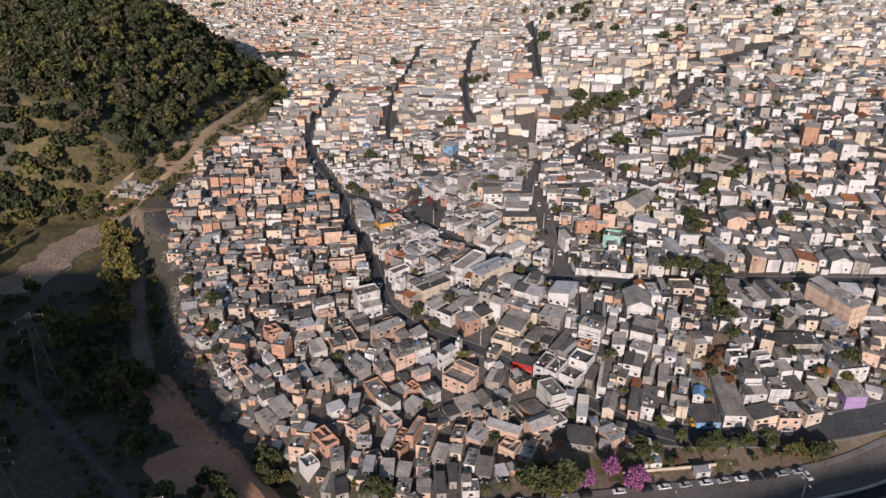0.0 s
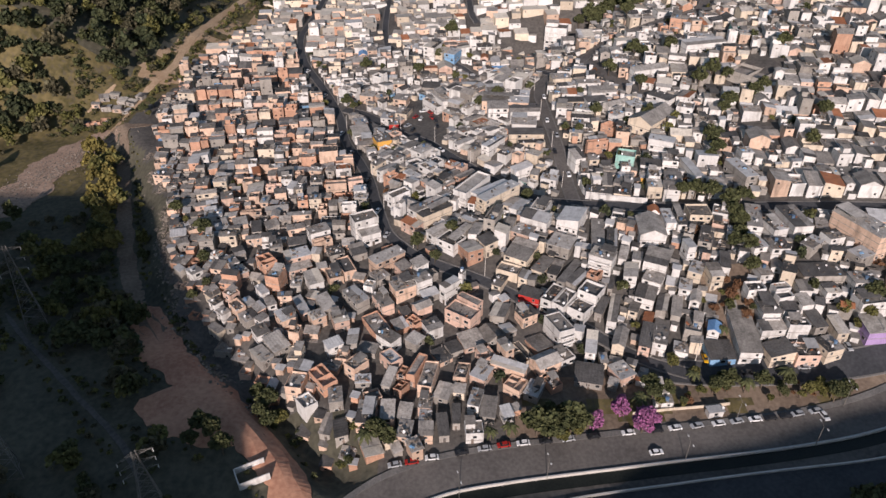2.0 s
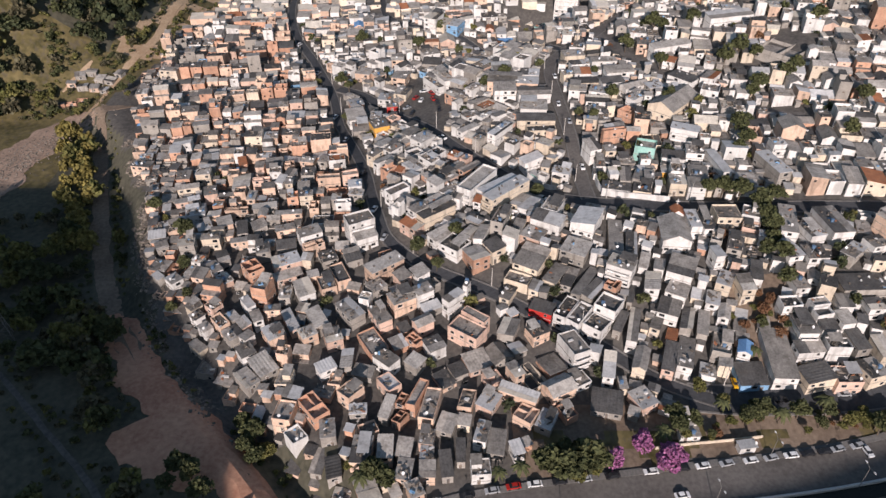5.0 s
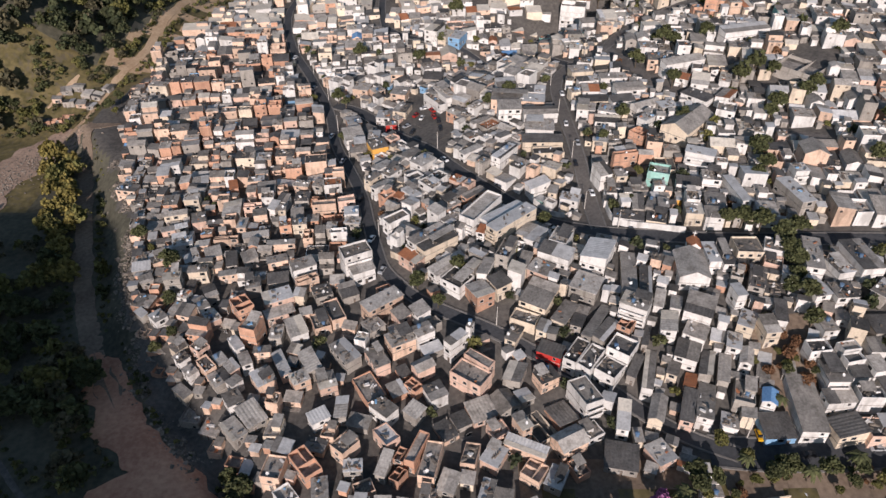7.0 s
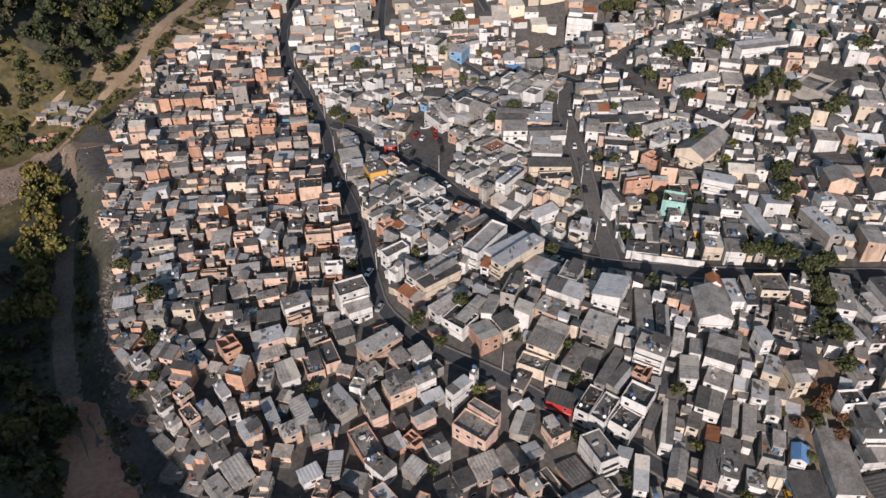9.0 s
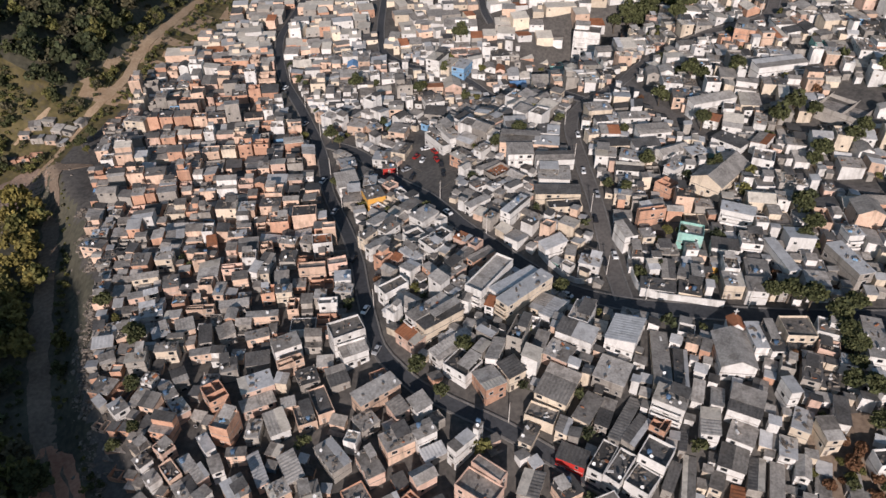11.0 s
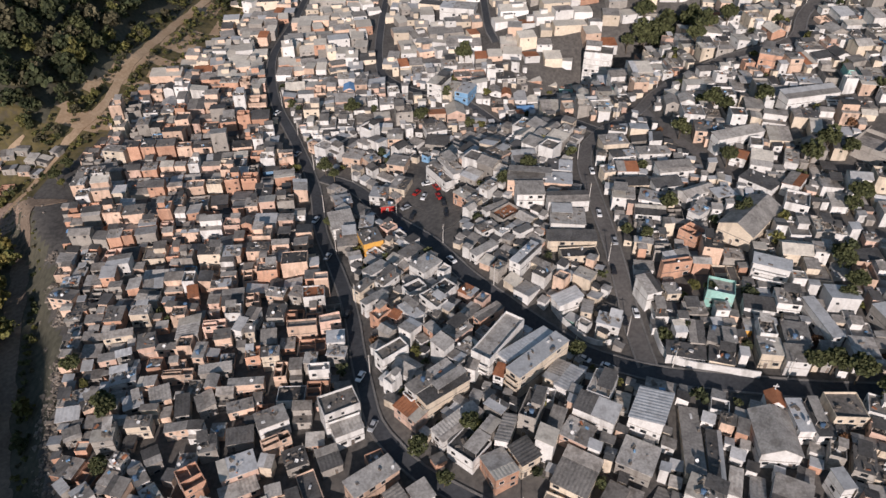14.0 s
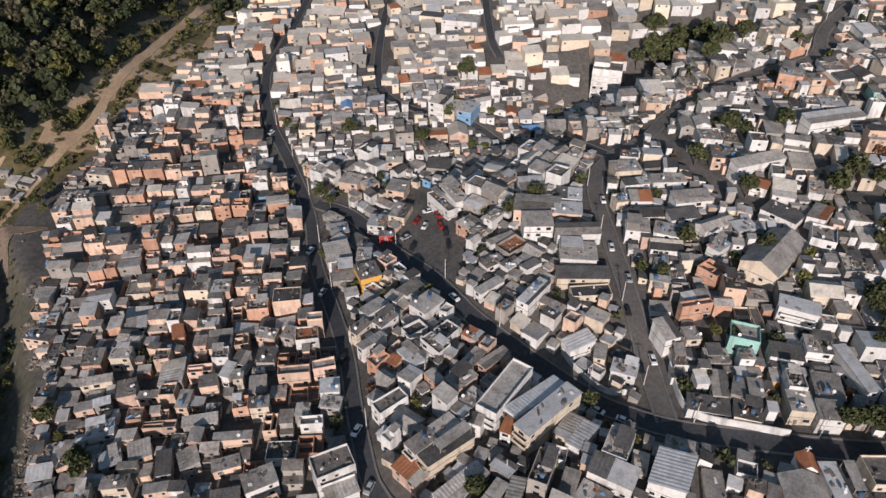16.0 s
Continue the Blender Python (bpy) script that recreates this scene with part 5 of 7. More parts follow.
house(119.2, 349.9, 5.7, 9.7, -39, 2, "white", "clay", "shed", lift=-0.4, face=1)
house(116.5, 339.6, 7.6, 8.8, -24, 2, "white", "slab", "parapet", lift=-0.5)
house(112.3, 371.7, 4.4, 6.9, -17, 2, "white", "slab", "parapet", lift=-0.6)
house(122.8, 363.5, 4.6, 10.3, -22, 2, "white", "fibre", "flat", lift=-1.2)
house(83.0, 337.7, 4.3, 6.6, -50, 2, "white", "metal", "flat", lift=0.4)
house(156.1, 241.3, 9.2, 21.1, 24, 4, "pale_brick", "fibre", "flat", lift=-0.0)
house(60.4, 252.7, 4.9, 21.1, -9, 2, "cream", "fibre", "flat", lift=-0.6)
house(65.0, 248.1, 3.6, 14.8, -12, 2, "white", "dark", "flat", lift=-0.4)
house(80.7, 252.2, 9.9, 13.9, -5, 2, "white", "fibre", "gable", lift=0.2, face=1)
house(88.2, 256.3, 3.9, 10.4, -0, 2, "white", "metal", "flat", lift=0.4)
house(92.4, 254.8, 4.4, 10.9, -0, 2, "white", "dark", "flat", lift=0.4)
house(100.5, 258.5, 8.8, 8.2, -0, 2, "cream", "slab", "parapet", lift=-0.4)
house(120.1, 253.0, 5.6, 17.0, -16, 2, "white", "fibre", "flat", lift=0.4)
house(125.8, 245.9, 5.7, 7.6, 12, 2, "white", "metal", "flat", lift=0.4)
house(134.7, 250.8, 7.6, 15.5, 6, 2, "white", "fibre", "flat", lift=0.4)
house(144.6, 239.3, 6.4, 5.8, 16, 2, "white", "fibre", "flat", lift=0.3)
house(136.5, 237.1, 4.5, 8.7, -51, 2, "block", "metal", "flat", lift=-0.4)
house(116.4, 238.4, 5.3, 7.1, 12, 2, "white", "dark", "flat", lift=-0.4)
house(123.8, 237.2, 6.8, 7.4, 3, 2, "white", "slab", "flat", lift=-0.4)
house(151.3, 230.2, 5.9, 7.2, -65, 2, "block", "metal", "flat", lift=0.4)
house(135.7, 225.8, 15.4, 8.1, 2, 2, "block", "dark", "flat", lift=-1.3)
house(119.2, 218.4, 5.7, 3.8, 10, 2, "white", "slab", "parapet", lift=-0.4)
house(127.3, 218.5, 4.7, 5.0, 0, 2, "white", "dark", "shed", lift=-0.6, face=0)
house(136.4, 217.4, 5.3, 5.5, 3, 2, "white", "dark", "flat", lift=-0.4)
house(148.7, 211.8, 11.9, 6.4, 7, 2, "white", "fibre", "parapet", lift=1.2)
house(148.3, 219.7, 9.1, 6.5, 2, 2, "white", "fibre", "flat", lift=1.2)
house(146.5, 203.2, 7.9, 7.8, 4, 2, "lilac", "fibre", "shed", lift=0.4, face=0)

# ---- chapel beside the cross street ----
def chapel(x, y, w, d, rot):
    claim(corners(x, y, w, d, rot), x, y)
    root = tagged(new("chapel"), "small white chapel with clay-tile gable and a white cross", "chapel")
    root.matrix_world = pose(x, y, min(ground(*p) for p in corners(x, y, w, d, rot)) - 0.4, 0, 0, rot)
    X, Y, H, up = w / 2, d / 2, 4.6, 1.7
    bm = bmesh.new()
    box(bm, -X, X, -Y, Y, 0, H)
    box(bm, -X, 0, -Y, Y, H - 0.01, H, 0, (H, H + up, H + up, H))
    box(bm, 0, X, -Y, Y, H - 0.01, H, 0, (H + up, H, H, H + up))
    part("wall", bm, WHITE, root)
    bm = bmesh.new()
    gable_roof(bm, X, Y, H, up, 0.3, True)
    part("roof", bm, CLAY, root)
    bm = bmesh.new()
    box(bm, -0.12, 0.12, Y - 0.6, Y - 0.36, H + up, H + up + 2.2)
    box(bm, -0.75, 0.75, Y - 0.58, Y - 0.38, H + up + 1.2, H + up + 1.45)
    part("cross", bm, WHITE, root, "white-painted cross")
    placed("door", DOORS, None, root, m=pose(0, -Y - 0.004, 0.5))
    for u in (-X * 0.6, X * 0.6):
        placed("window", WINDOWS[1], None, root, m=pose(u, -Y - 0.004, 2.6))


chapel(84.0, 262.4, 4.2, 4.6, -8)


def kind_of(r, zone, upper=False):
    """Wall, roof and top of a house by quarter; the roof odds also carry shade and haze."""
    if zone == "brick":
        wall = r.choices(("brick", "pale_brick", "pink", "white", "block", "cream", "blue", "green"), (27, 29, 8, 12, 15, 8, 0.4, 0.4))[0]
        top = r.choices(("flat", "parapet", "shed", "gable", "terrace", "open", "step"), (19, 13, 28, 3, 13, 9, 15))[0]
    else:
        wall = r.choices(("brick", "pale_brick", "pink", "white", "block", "cream", "blue", "green", "ochre"), (4, 7, 5, 50, 14, 17, 0.4, 0.6, 0.2))[0]
        top = r.choices(("flat", "parapet", "shed", "gable", "terrace", "open", "step"), (22, 14, 30, 14, 10, 2, 8))[0]
    # Extra dark roofs imitate shaded ones in brick quarters; extra pale ones, haze higher up.
    if top in ("shed", "gable"):
        roof = r.choices(("fibre", "metal", "dark", "clay", "bluetarp", "pale"), (45, 10, 8, 7, 0.8, 38) if upper else (52, 12, 20, 9, 0.4, 9) if zone != "brick" else (44, 10, 36, 3, 0.4, 6))[0]
    else:
        roof = r.choices(("slab", "dark", "fibre", "pale"), (42, 4, 14, 40) if upper else (64, 12, 14, 10) if zone != "brick" else (58, 26, 12, 4))[0]
    return wall, roof, top


def street_side(x, y):
    """True west of the long western street."""
    line = ((-98, 640), (-99, 561), (-101, 511), (-90, 461), (-73, 421), (-59, 385), (-52, 355), (-42, 328), (-34, 307), (-26, 275), (-13, 252))
    for (ax, ay), (bx, by) in zip(line, line[1:]):
        if by <= y <= ay:
            return x < ax + (bx - ax) * (y - ay) / (by - ay)
    return False


EDGE = ((0, -3), (185, -3), (215, 3), (345, 3), (380, 18), (400, 12), (420, 6), (450, -8), (480, -13), (9999, -13))


def edge(y):
    """Where the westernmost houses stand."""
    return rim(y) + next(a[1] + (b[1] - a[1]) * (y - a[0]) / (b[0] - a[0]) for a, b in zip(EDGE, EDGE[1:]) if y <= b[0])


def quarter(x, y):
    """The quarter's name, its houses' turn and its mix, or None where nothing is built."""
    if x < edge(y) or y > 478 or x > 350:
        return None
    if y < min(161 + 0.12 * x, 157 - 0.1 * x) or (x > 12 and y < 172) or (x > 26 and y < 186 and x < 46) or (x >= 46 and y < 181 + 0.1 * x):
        return None
    if x > 70 and y < 201:
        return None
    if x < -22 and y < 152 + 0.55 * (-22 - x):
        return None
    if math.hypot((x + 12) / 13, (y - 366) / 17) < 1:
        return None
    if 94 < x < 113 and 196 < y < 232 and abs((x - 103) - 0.25 * (y - 214)) < 6.5:
        return None
    if math.hypot(x - 75, y - 306) < 9 or (abs(x - 114) < 3.5 and 236 < y < 266):
        return None
    if 254 < y < 286 and -34 < x < -10 and off_road(x, y) < 4.5:
        return None
    if -130 < x < -15 and y < 262 and trench(DITCH, 4, x, y)[1] < 3.6:
        return None
    if 84 < x < 128 and trench(VALLEY, 12, x, y)[1] < 8:
        return None
    if street_side(x, y):
        return "west", 8 + 6 * noise.noise((x * 0.02, y * 0.02, 1)), "brick"
    if y < 252 and x < 45 - (y - 200) * 0.5:
        return "south", (28 if x > -25 else -12) + 8 * noise.noise((x * 0.03, y * 0.03, 2)), "brick"
    if y < 285 and x > 0 and y < 292 - 0.25 * x:
        return "terraces", -22, "white"
    if y < 440 - 1.15 * x and x < 40 and y < 372:
        return "block", -38, "white"
    if x < 54 and y < 420:
        return "wedge", -36, "white"
    if y >= 415 or (x < 54):
        return "upper", 6, "white"
    return "east", -8 + 10 * noise.noise((x * 0.015, y * 0.015, 3)), "white"


def fill():
    """Rows of houses over every quarter, where no house stands yet."""
    r = random.Random(11)
    raised = False
    for name, turn in (("west", 8), ("south", 28), ("terraces", -22), ("block", -38), ("wedge", -36), ("east", -8), ("upper", 6)):
        c, s = math.cos(radians(turn)), math.sin(radians(turn))
        long = name in ("terraces",)
        v = -700.0
        while v < 800:
            raised = not raised
            row = r.uniform(9, 14) if long else r.uniform(7.0, 11.5) if name == "south" else r.uniform(5.5, 9.0) if name == "west" else r.uniform(6.5, 10.5)
            u = -700.0
            while u < 800:
                w = r.uniform(4.4, 6.5) if long else r.uniform(5.0, 9.0) if name == "south" else r.uniform(4.5, 9.0) if name == "west" else r.uniform(5.0, 9.5)
                x, y = c * (u + w / 2) - s * (v + row / 2), s * (u + w / 2) + c * (v + row / 2)
                u += w + (r.uniform(0.0, 0.2) if r.random() < 0.9 else r.uniform(0.9, 2.2))
                if not (-190 < x < 350 and 150 < y < 480):
                    continue
                z = quarter(x, y)
                if not z or z[0] != name or r.random() < 0.035:
                    continue
                w2, d2 = w * r.uniform(0.93, 1.0), row * r.uniform(0.86, 1.0)
                x, y, rot = x + r.uniform(-0.4, 0.4), y + r.uniform(-0.5, 0.5), z[1] + r.gauss(0, 2.5)
                for shrink in (1.0, 0.78, 0.6):
                    q = corners(x, y, w2 * shrink, d2 * shrink, rot, 0.12)
                    if not taken(q, x, y) and min(off_road(*p) for p in q) > (0.65 if z[2] == "brick" or y < 262 else 1.3):
                        break
                else:
                    continue
                if w2 * shrink < 2.8 or d2 * shrink < 2.8:
                    continue
                wall, roof, top = kind_of(r, z[2], name == "upper")
                if z[2] == "brick":
                    odds = (12, 48, 34, 6) if raised else (82, 16, 2, 0)
                elif name == "upper":
                    odds = (72, 25, 3, 0)
                else:
                    odds = (30, 50, 18, 2) if raised else (70, 27, 3, 0)
                floors = r.choices((1, 2, 3, 4), odds)[0]
                if valley(x, y) > 4:
                    floors = 1
                elif off_road(x, y) < 7.5 and name != "upper":
                    floors = 2 if z[2] == "brick" else min(floors, 2)
                if min(w2, d2) * shrink < 4.6:
                    floors = min(floors, 2)
                if 0 < x < 60 and 198 < y < 224:
                    # Mostly dark roofs, which also stand in for the shade over this hollow.
                    floors, roof = (r.choice((2, 3)) if off_road(x, y) < 7.5 else 1), r.choice(("dark", "slab", "dark"))
                elif 0 < x < 46 and 180 < y < 198:
                    floors = max(floors, 2) + (r.random() < 0.5)
                if x < rim(y) + 16 and y < 340:
                    floors, wall, w2, d2 = 1, r.choice(("brick", "pale_brick", "block")), min(w2, 5.5), min(d2, 5.5)
                house(x, y, w2 * shrink, d2 * shrink, rot, floors, wall, roof, top, near=y < NEAR and x < 140, lift=r.uniform(-0.7, 0.4))
            lanes = 0.5 if name in ("west", "south") else 0.72
            v += row + (r.uniform(0.0, 0.5) if r.random() < lanes else r.uniform(1.6, 3.2))


NEAR = 262
fill()


GAPS = []


def infill():
    """Sheds, lean-tos and narrow houses in the gaps that are left."""
    r = random.Random(77)
    spots = [(x * 1.7, y * 1.7) for x in range(-112, 206) for y in range(90, 282)]
    r.shuffle(spots)
    for x, y in spots:
        z = quarter(x, y)
        if not z or (x > 190 and r.random() < 0.5):
            continue
        x, y = x + r.uniform(-0.8, 0.8), y + r.uniform(-0.8, 0.8)
        tiny = corners(x, y, 1.9, 1.9, z[1])
        if taken(tiny, x, y) or off_road(x, y) < 1.9:
            continue
        for s in (6.5, 5.2, 4.2, 3.2, 2.4):
            w, d, rot = s * r.uniform(0.8, 1.25), s * r.uniform(0.8, 1.2), z[1] + r.gauss(0, 3)
            q = corners(x, y, w, d, rot, 0.05)
            if not taken(q, x, y) and min(off_road(*p) for p in q) > (0.65 if z[2] == "brick" or y < 262 else 1.3):
                break
        else:
            continue
        if s < 5.5 and r.random() < (0.32 if x > 125 else 0.2 if z[2] == "white" else 0.06) and len(GAPS) < 150:
            claim(corners(x, y, 2.4, 2.4, 0), x, y)
            GAPS.append((x, y, r.uniform(0.35, 0.75)))
            continue
        if z[0] in ("west", "south") and s < 3.5 and x > rim(y) + 24 and r.random() < 0.85:
            claim(corners(x, y, 2.6, 2.6, z[1]), x, y)
            continue
        wall, roof, top = kind_of(r, z[2], z[0] == "upper")
        if s < 4:
            top = r.choice(("flat", "shed", "shed", "shed"))
            roof = r.choice(("fibre", "dark", "metal", "fibre", "slab"))
        floors = r.choices((1, 2, 3), (62, 34, 4) if s > 4 and not (0 < x < 60 and 198 < y < 224) else (90, 10, 0))[0]
        if x < rim(y) + 16:
            floors, wall = 1, r.choice(("brick", "pale_brick", "block"))
        house(x, y, w, d, rot, floors, wall, roof, top, near=False, lift=r.uniform(-0.6, 0.4))


infill()


def join_middle():
    """The houses of the middle distance, past counting, as one."""
    me = bpy.data.meshes.new("hillside_houses")
    me.from_pydata(MID[0], [], MID[1])
    for name in MIDMATS:
        spec = SPECS.get(name)
        me.materials.append(mat("packed_" + name, *spec[0], **{**spec[1], "island": True, "bump": 0}))
    me.polygons.foreach_set("material_index", MID[2])
    tagged(new("hillside_houses", me), "tightly packed brick and plaster houses with grey roofs", "houses", kind="stuff")


join_middle()
me = bpy.data.meshes.new("roof_clutter")
me.from_pydata(JUNK[0], [], JUNK[1])
for one in (RUBBLE, WHITE, BLUE, CLAY):
    me.materials.append(one)
me.polygons.foreach_set("material_index", JUNK[2])
tagged(new("roof_clutter", me), "loose boards, crates and sheets lying on the flat roofs", "clutter", kind="stuff")


def far_city():
    """Houses beyond, too many to count."""
    r = random.Random(5)
    V, F, M = [], [], []
    def add(x0, x1, y0, y1, z0, z1, c, s, cx, cy, mw, mr, rise):
        k = len(V)
        for z, tz in ((z0, 0), (z1, 1)):
            for i, (u, v) in enumerate(((x0, y0), (x1, y0), (x1, y1), (x0, y1))):
                V.append((cx + c * u - s * v, cy + s * u + c * v, z + (rise if tz and i > 1 else 0)))
        for f, m in (((4, 5, 6, 7), mr), ((0, 1, 5, 4), mw), ((1, 2, 6, 5), mw), ((2, 3, 7, 6), mw), ((3, 0, 4, 7), mw)):
            F.append(tuple(k + i for i in f))
            M.append(m)
    y = 478.0
    while y < 1700:
        step = 8.4 + max(0, y - 900) * 0.006
        x = -500 - (y - 478) * 0.9
        while x < 420 + (y - 478) * 0.9:
            w = r.uniform(5, 10) if r.random() < 0.85 else r.uniform(11, 20)
            cx, cy = x + w / 2, y + r.uniform(-2.6, 2.6)
            x += w + (r.uniform(0.1, 0.6) if r.random() < 0.8 else r.uniform(1.2, 3.5))
            if r.random() < 0.06 or (cx < edge(cy) + 2 and cy < 740) or (cx < rim(cy) - 10 and cy < 780):
                continue
            if cy < 800 and off_road(cx, cy) < w / 2 - 0.3:
                continue
            if (cy > 620 and noise.noise((cx * 0.008, cy * 0.012, 9)) > 0.56) or (cy < 560 and taken(corners(cx, cy, w, step, 6), cx, cy)):
                continue
            if 84 < cx < 128 and trench(VALLEY, 12, cx, cy)[1] < 9:
                continue
            rot = radians(6 + 14 * noise.noise((cx * 0.004, cy * 0.004, 4)) + r.gauss(0, 9))
            d = step * r.uniform(0.8, 1.02)
            fl = r.choices((1, 2, 3), (70, 27, 3))[0]
            z0 = ground(cx, cy)
            west = cx < -75 + 0.05 * (cy - 480)
            # Shares of cream walls and pale roofs raised partly to imitate distant haze.
            mw = r.choices(range(5), (24, 28, 27, 8, 13) if west else (38, 36, 11, 3, 12))[0]
            mr = r.choices((5, 6, 7, 8, 9, 11), (14, 16, 10, 6, 2, 52))[0]
            rise = r.choice((0, 0.5, 1.1, -0.7, 1.4))
            c, s = math.cos(rot), math.sin(rot)
            zt = z0 + fl * 2.6 + r.uniform(-0.6, 0.6)
            add(-w / 2, w / 2, -d / 2, d / 2, z0 - 2.5, zt, c, s, cx, cy, mw, mr, rise)
            if r.random() < 0.3:
                a = r.uniform(-0.3, 0.1) * w
                add(a, a + w * 0.4, 0, d * 0.4, zt - 1, zt + 2.4, c, s, cx, cy, mw, 6, 0)
            if cy < 900:
                for i in range(fl):
                    for j in range(int(w / 3)):
                        if r.random() < 0.32:
                            u, zz = -w / 2 + (j + 0.5) * w / int(w / 3), z0 + 2.8 * i + 1.1
                            add(u - 0.4, u + 0.4, -d / 2 - 0.05, -d / 2 + 0.1, zz, zz + 0.8, c, s, cx, cy, 10, 10, 0)
        y += step + r.uniform(0.2, 1.6)
    me = bpy.data.meshes.new("distant_houses")
    me.from_pydata(V, [], F)
    for a, b, n in FARCOLS:
        me.materials.append(mat("far_" + n, a, b, big=0.2, fine=1.0, vary=0.25, island=True, bump=0))
    me.materials.append(GLASS)
    me.materials.append(mat("far_hazy_pale_roof", *SPECS["pale_cement_sheet"][0], big=0.2, fine=1.0, vary=0.25, island=True, bump=0))
    me.polygons.foreach_set("material_index", M)
    tagged(new("distant_houses", me), "packed white, cream and brick houses covering the far slope", "houses", kind="stuff")


FARCOLS = [(*SPECS[k][0], k) for k in ("white_plaster", "cream_plaster", "pale_brick", "hollow_brick", "concrete_block", "roof_concrete", "fibre_cement", "grey_sheet_metal", "clay_tile", "dark_weathered_sheet")]
far_city()


# ---- shacks at the foot of the wooded slope ----
for x, y, w, d, a, wall, roof, top in ((-205.5, 391, 5, 4, 20, "brick", "dark", "shed"), (-200.3, 392.8, 5, 4, 22, "brick", "slab", "open"), (-195.2, 395.5, 5.4, 3.6, 25, "brick", "slab", "open"),
                                       (-200.6, 411.5, 5.2, 4.8, 20, "block", "fibre", "shed"), (-195.4, 415.0, 5, 5, 8, "block", "slab", "shed"), (-190.2, 411.4, 4.6, 5.4, -5, "block", "fibre", "shed"),
                                       (-197.6, 404.8, 5.4, 4.6, 12, "block", "dark", "shed"), (-191.5, 405.0, 4.8, 4.4, 5, "pale_brick", "fibre", "shed"), (-185.0, 411.5, 5, 5, -12, "block", "dark", "shed"),
                                       (-181.5, 417.0, 4.4, 4, -20, "block", "fibre", "shed"), (-186.0, 404.0, 4, 4.2, -8, "block", "dark", "flat"), (-203.6, 405.5, 4.2, 4, 15, "pale_brick", "fibre", "shed")):
    house(x, y, w, d, a, 1, wall, roof, top, lift=-0.3)


# ---- trees ----
def crown_data(r, blobs, count, size):
    """Leaf tufts scattered through a few overlapping clouds."""
    V, F = [], []
    for _ in range(count):
        cx, cy, cz, rad = r.choice(blobs)
        a, b = r.uniform(0, 6.2832), math.acos(r.uniform(-0.75, 1))
        k = rad * r.uniform(0.62, 1.05)
        p = Vector((cx + k * math.sin(b) * math.cos(a), cy + k * math.sin(b) * math.sin(a), cz + 0.85 * k * math.cos(b)))
        q = Euler((r.uniform(0, 6.28), r.uniform(-0.9, 0.9), r.uniform(0, 6.28))).to_matrix()
        s = size * r.uniform(0.6, 1.3)
        i = len(V)
        V += [tuple(p + q @ Vector(c) * s) for c in ((-0.5, -0.35, 0), (0.1, -0.5, 0.12), (0.55, 0.1, 0), (0.05, 0.5, -0.14), (-0.5, 0.3, 0.1))]
        F.append((i, i + 1, i + 2, i + 3, i + 4))
    return V, F


def tree_model(seed, leaf, words, tall=1.0, count=620, size=0.74):
    """A tree about 8 m tall and 6 m across."""
    r = random.Random(seed)
    root = tagged(new("tree"), words, "tree")
    bm = bmesh.new()
    beam(bm, (0, 0, -0.6), (0.15, 0.1, 3.4 * tall), 0.24, 7, 0.15)
    blobs = []
    for i in range(6):
        a = i * 1.05 + r.uniform(-0.3, 0.3)
        k = r.uniform(1.1, 2.0)
        p = (k * math.cos(a), k * math.sin(a), r.uniform(4.0, 6.2) * tall)
        beam(bm, (0.13, 0.08, r.uniform(2.2, 3.2) * tall), p, 0.11, 5, 0.03)
        blobs.append((*p, r.uniform(1.0, 1.7)))
    blobs.append((0.2, 0, 6.6 * tall, 1.5))
    part("trunk", bm, BARK, root)
    V, F = crown_data(r, blobs, count, size)
    me = bpy.data.meshes.new("crown")
    me.from_pydata(V, [], F)
    placed("crown", me, leaf, root)
    return root


GREENS = [tree_model(i, LEAF, "leafy green tree among the houses", 1.0) for i in (1, 2)] + [tree_model(3, LEAF2, "olive-green leafy tree beside the houses", 0.9)]
PINKS = tree_model(4, BLOSSOM, "tree in full magenta blossom beside the avenue", 0.75, 900, 0.55)
RUSTS = tree_model(5, RUSSET, "small russet-leaved tree in a garden", 0.6)
USED = set()


def tree(x, y, s, model):
    m = pose(x, y, ground(x, y), 0, 0, (x * 37 + y * 11) % 360) @ Matrix.Diagonal((s, s, s, 1))
    if model.name not in USED:
        USED.add(model.name)
        model.matrix_basis = m
        return model
    return copy_thing(model, m)


G0, G1, G2 = GREENS


def grove(cx, cy, rx, ry, n, models, lo, hi, seed):
    r = random.Random(seed)
    for _ in range(n):
        a, k = r.uniform(0, 6.28), math.sqrt(r.random())
        tree(cx + rx * k * math.cos(a), cy + ry * k * math.sin(a), r.uniform(lo, hi), r.choice(models))


grove(33, 168.5, 8.5, 4, 17, (G0, G1, G2), 0.8, 1.4, 1)
for x, y, s in ((46.7, 170.1, 1.15), (61.4, 168.8, 1.35), (63.5, 171, 1.1), (55.5, 175, 1.1)):
    tree(x, y, s, PINKS)
grove(104, 216, 5, 10, 18, (G0, G2, RUSTS, RUSTS), 0.4, 0.9, 2)
grove(-57, 176, 3, 3, 6, (G0, G2, G1), 0.5, 0.9, 12)
grove(-47, 170, 2, 3, 4, (G0, G2), 0.2, 0.4, 13)
grove(-31, 157, 3, 2, 4, (G0, G2), 0.3, 0.6, 14)
grove(114, 247, 3, 9, 5, (G0, G1), 0.6, 0.9, 3)
grove(106, 490, 17, 8, 22, (G0, G1, G0), 0.9, 1.5, 4)
grove(100, 183, 34, 5, 34, (G2, G1, G2, G0, RUSTS), 0.3, 0.8, 5)
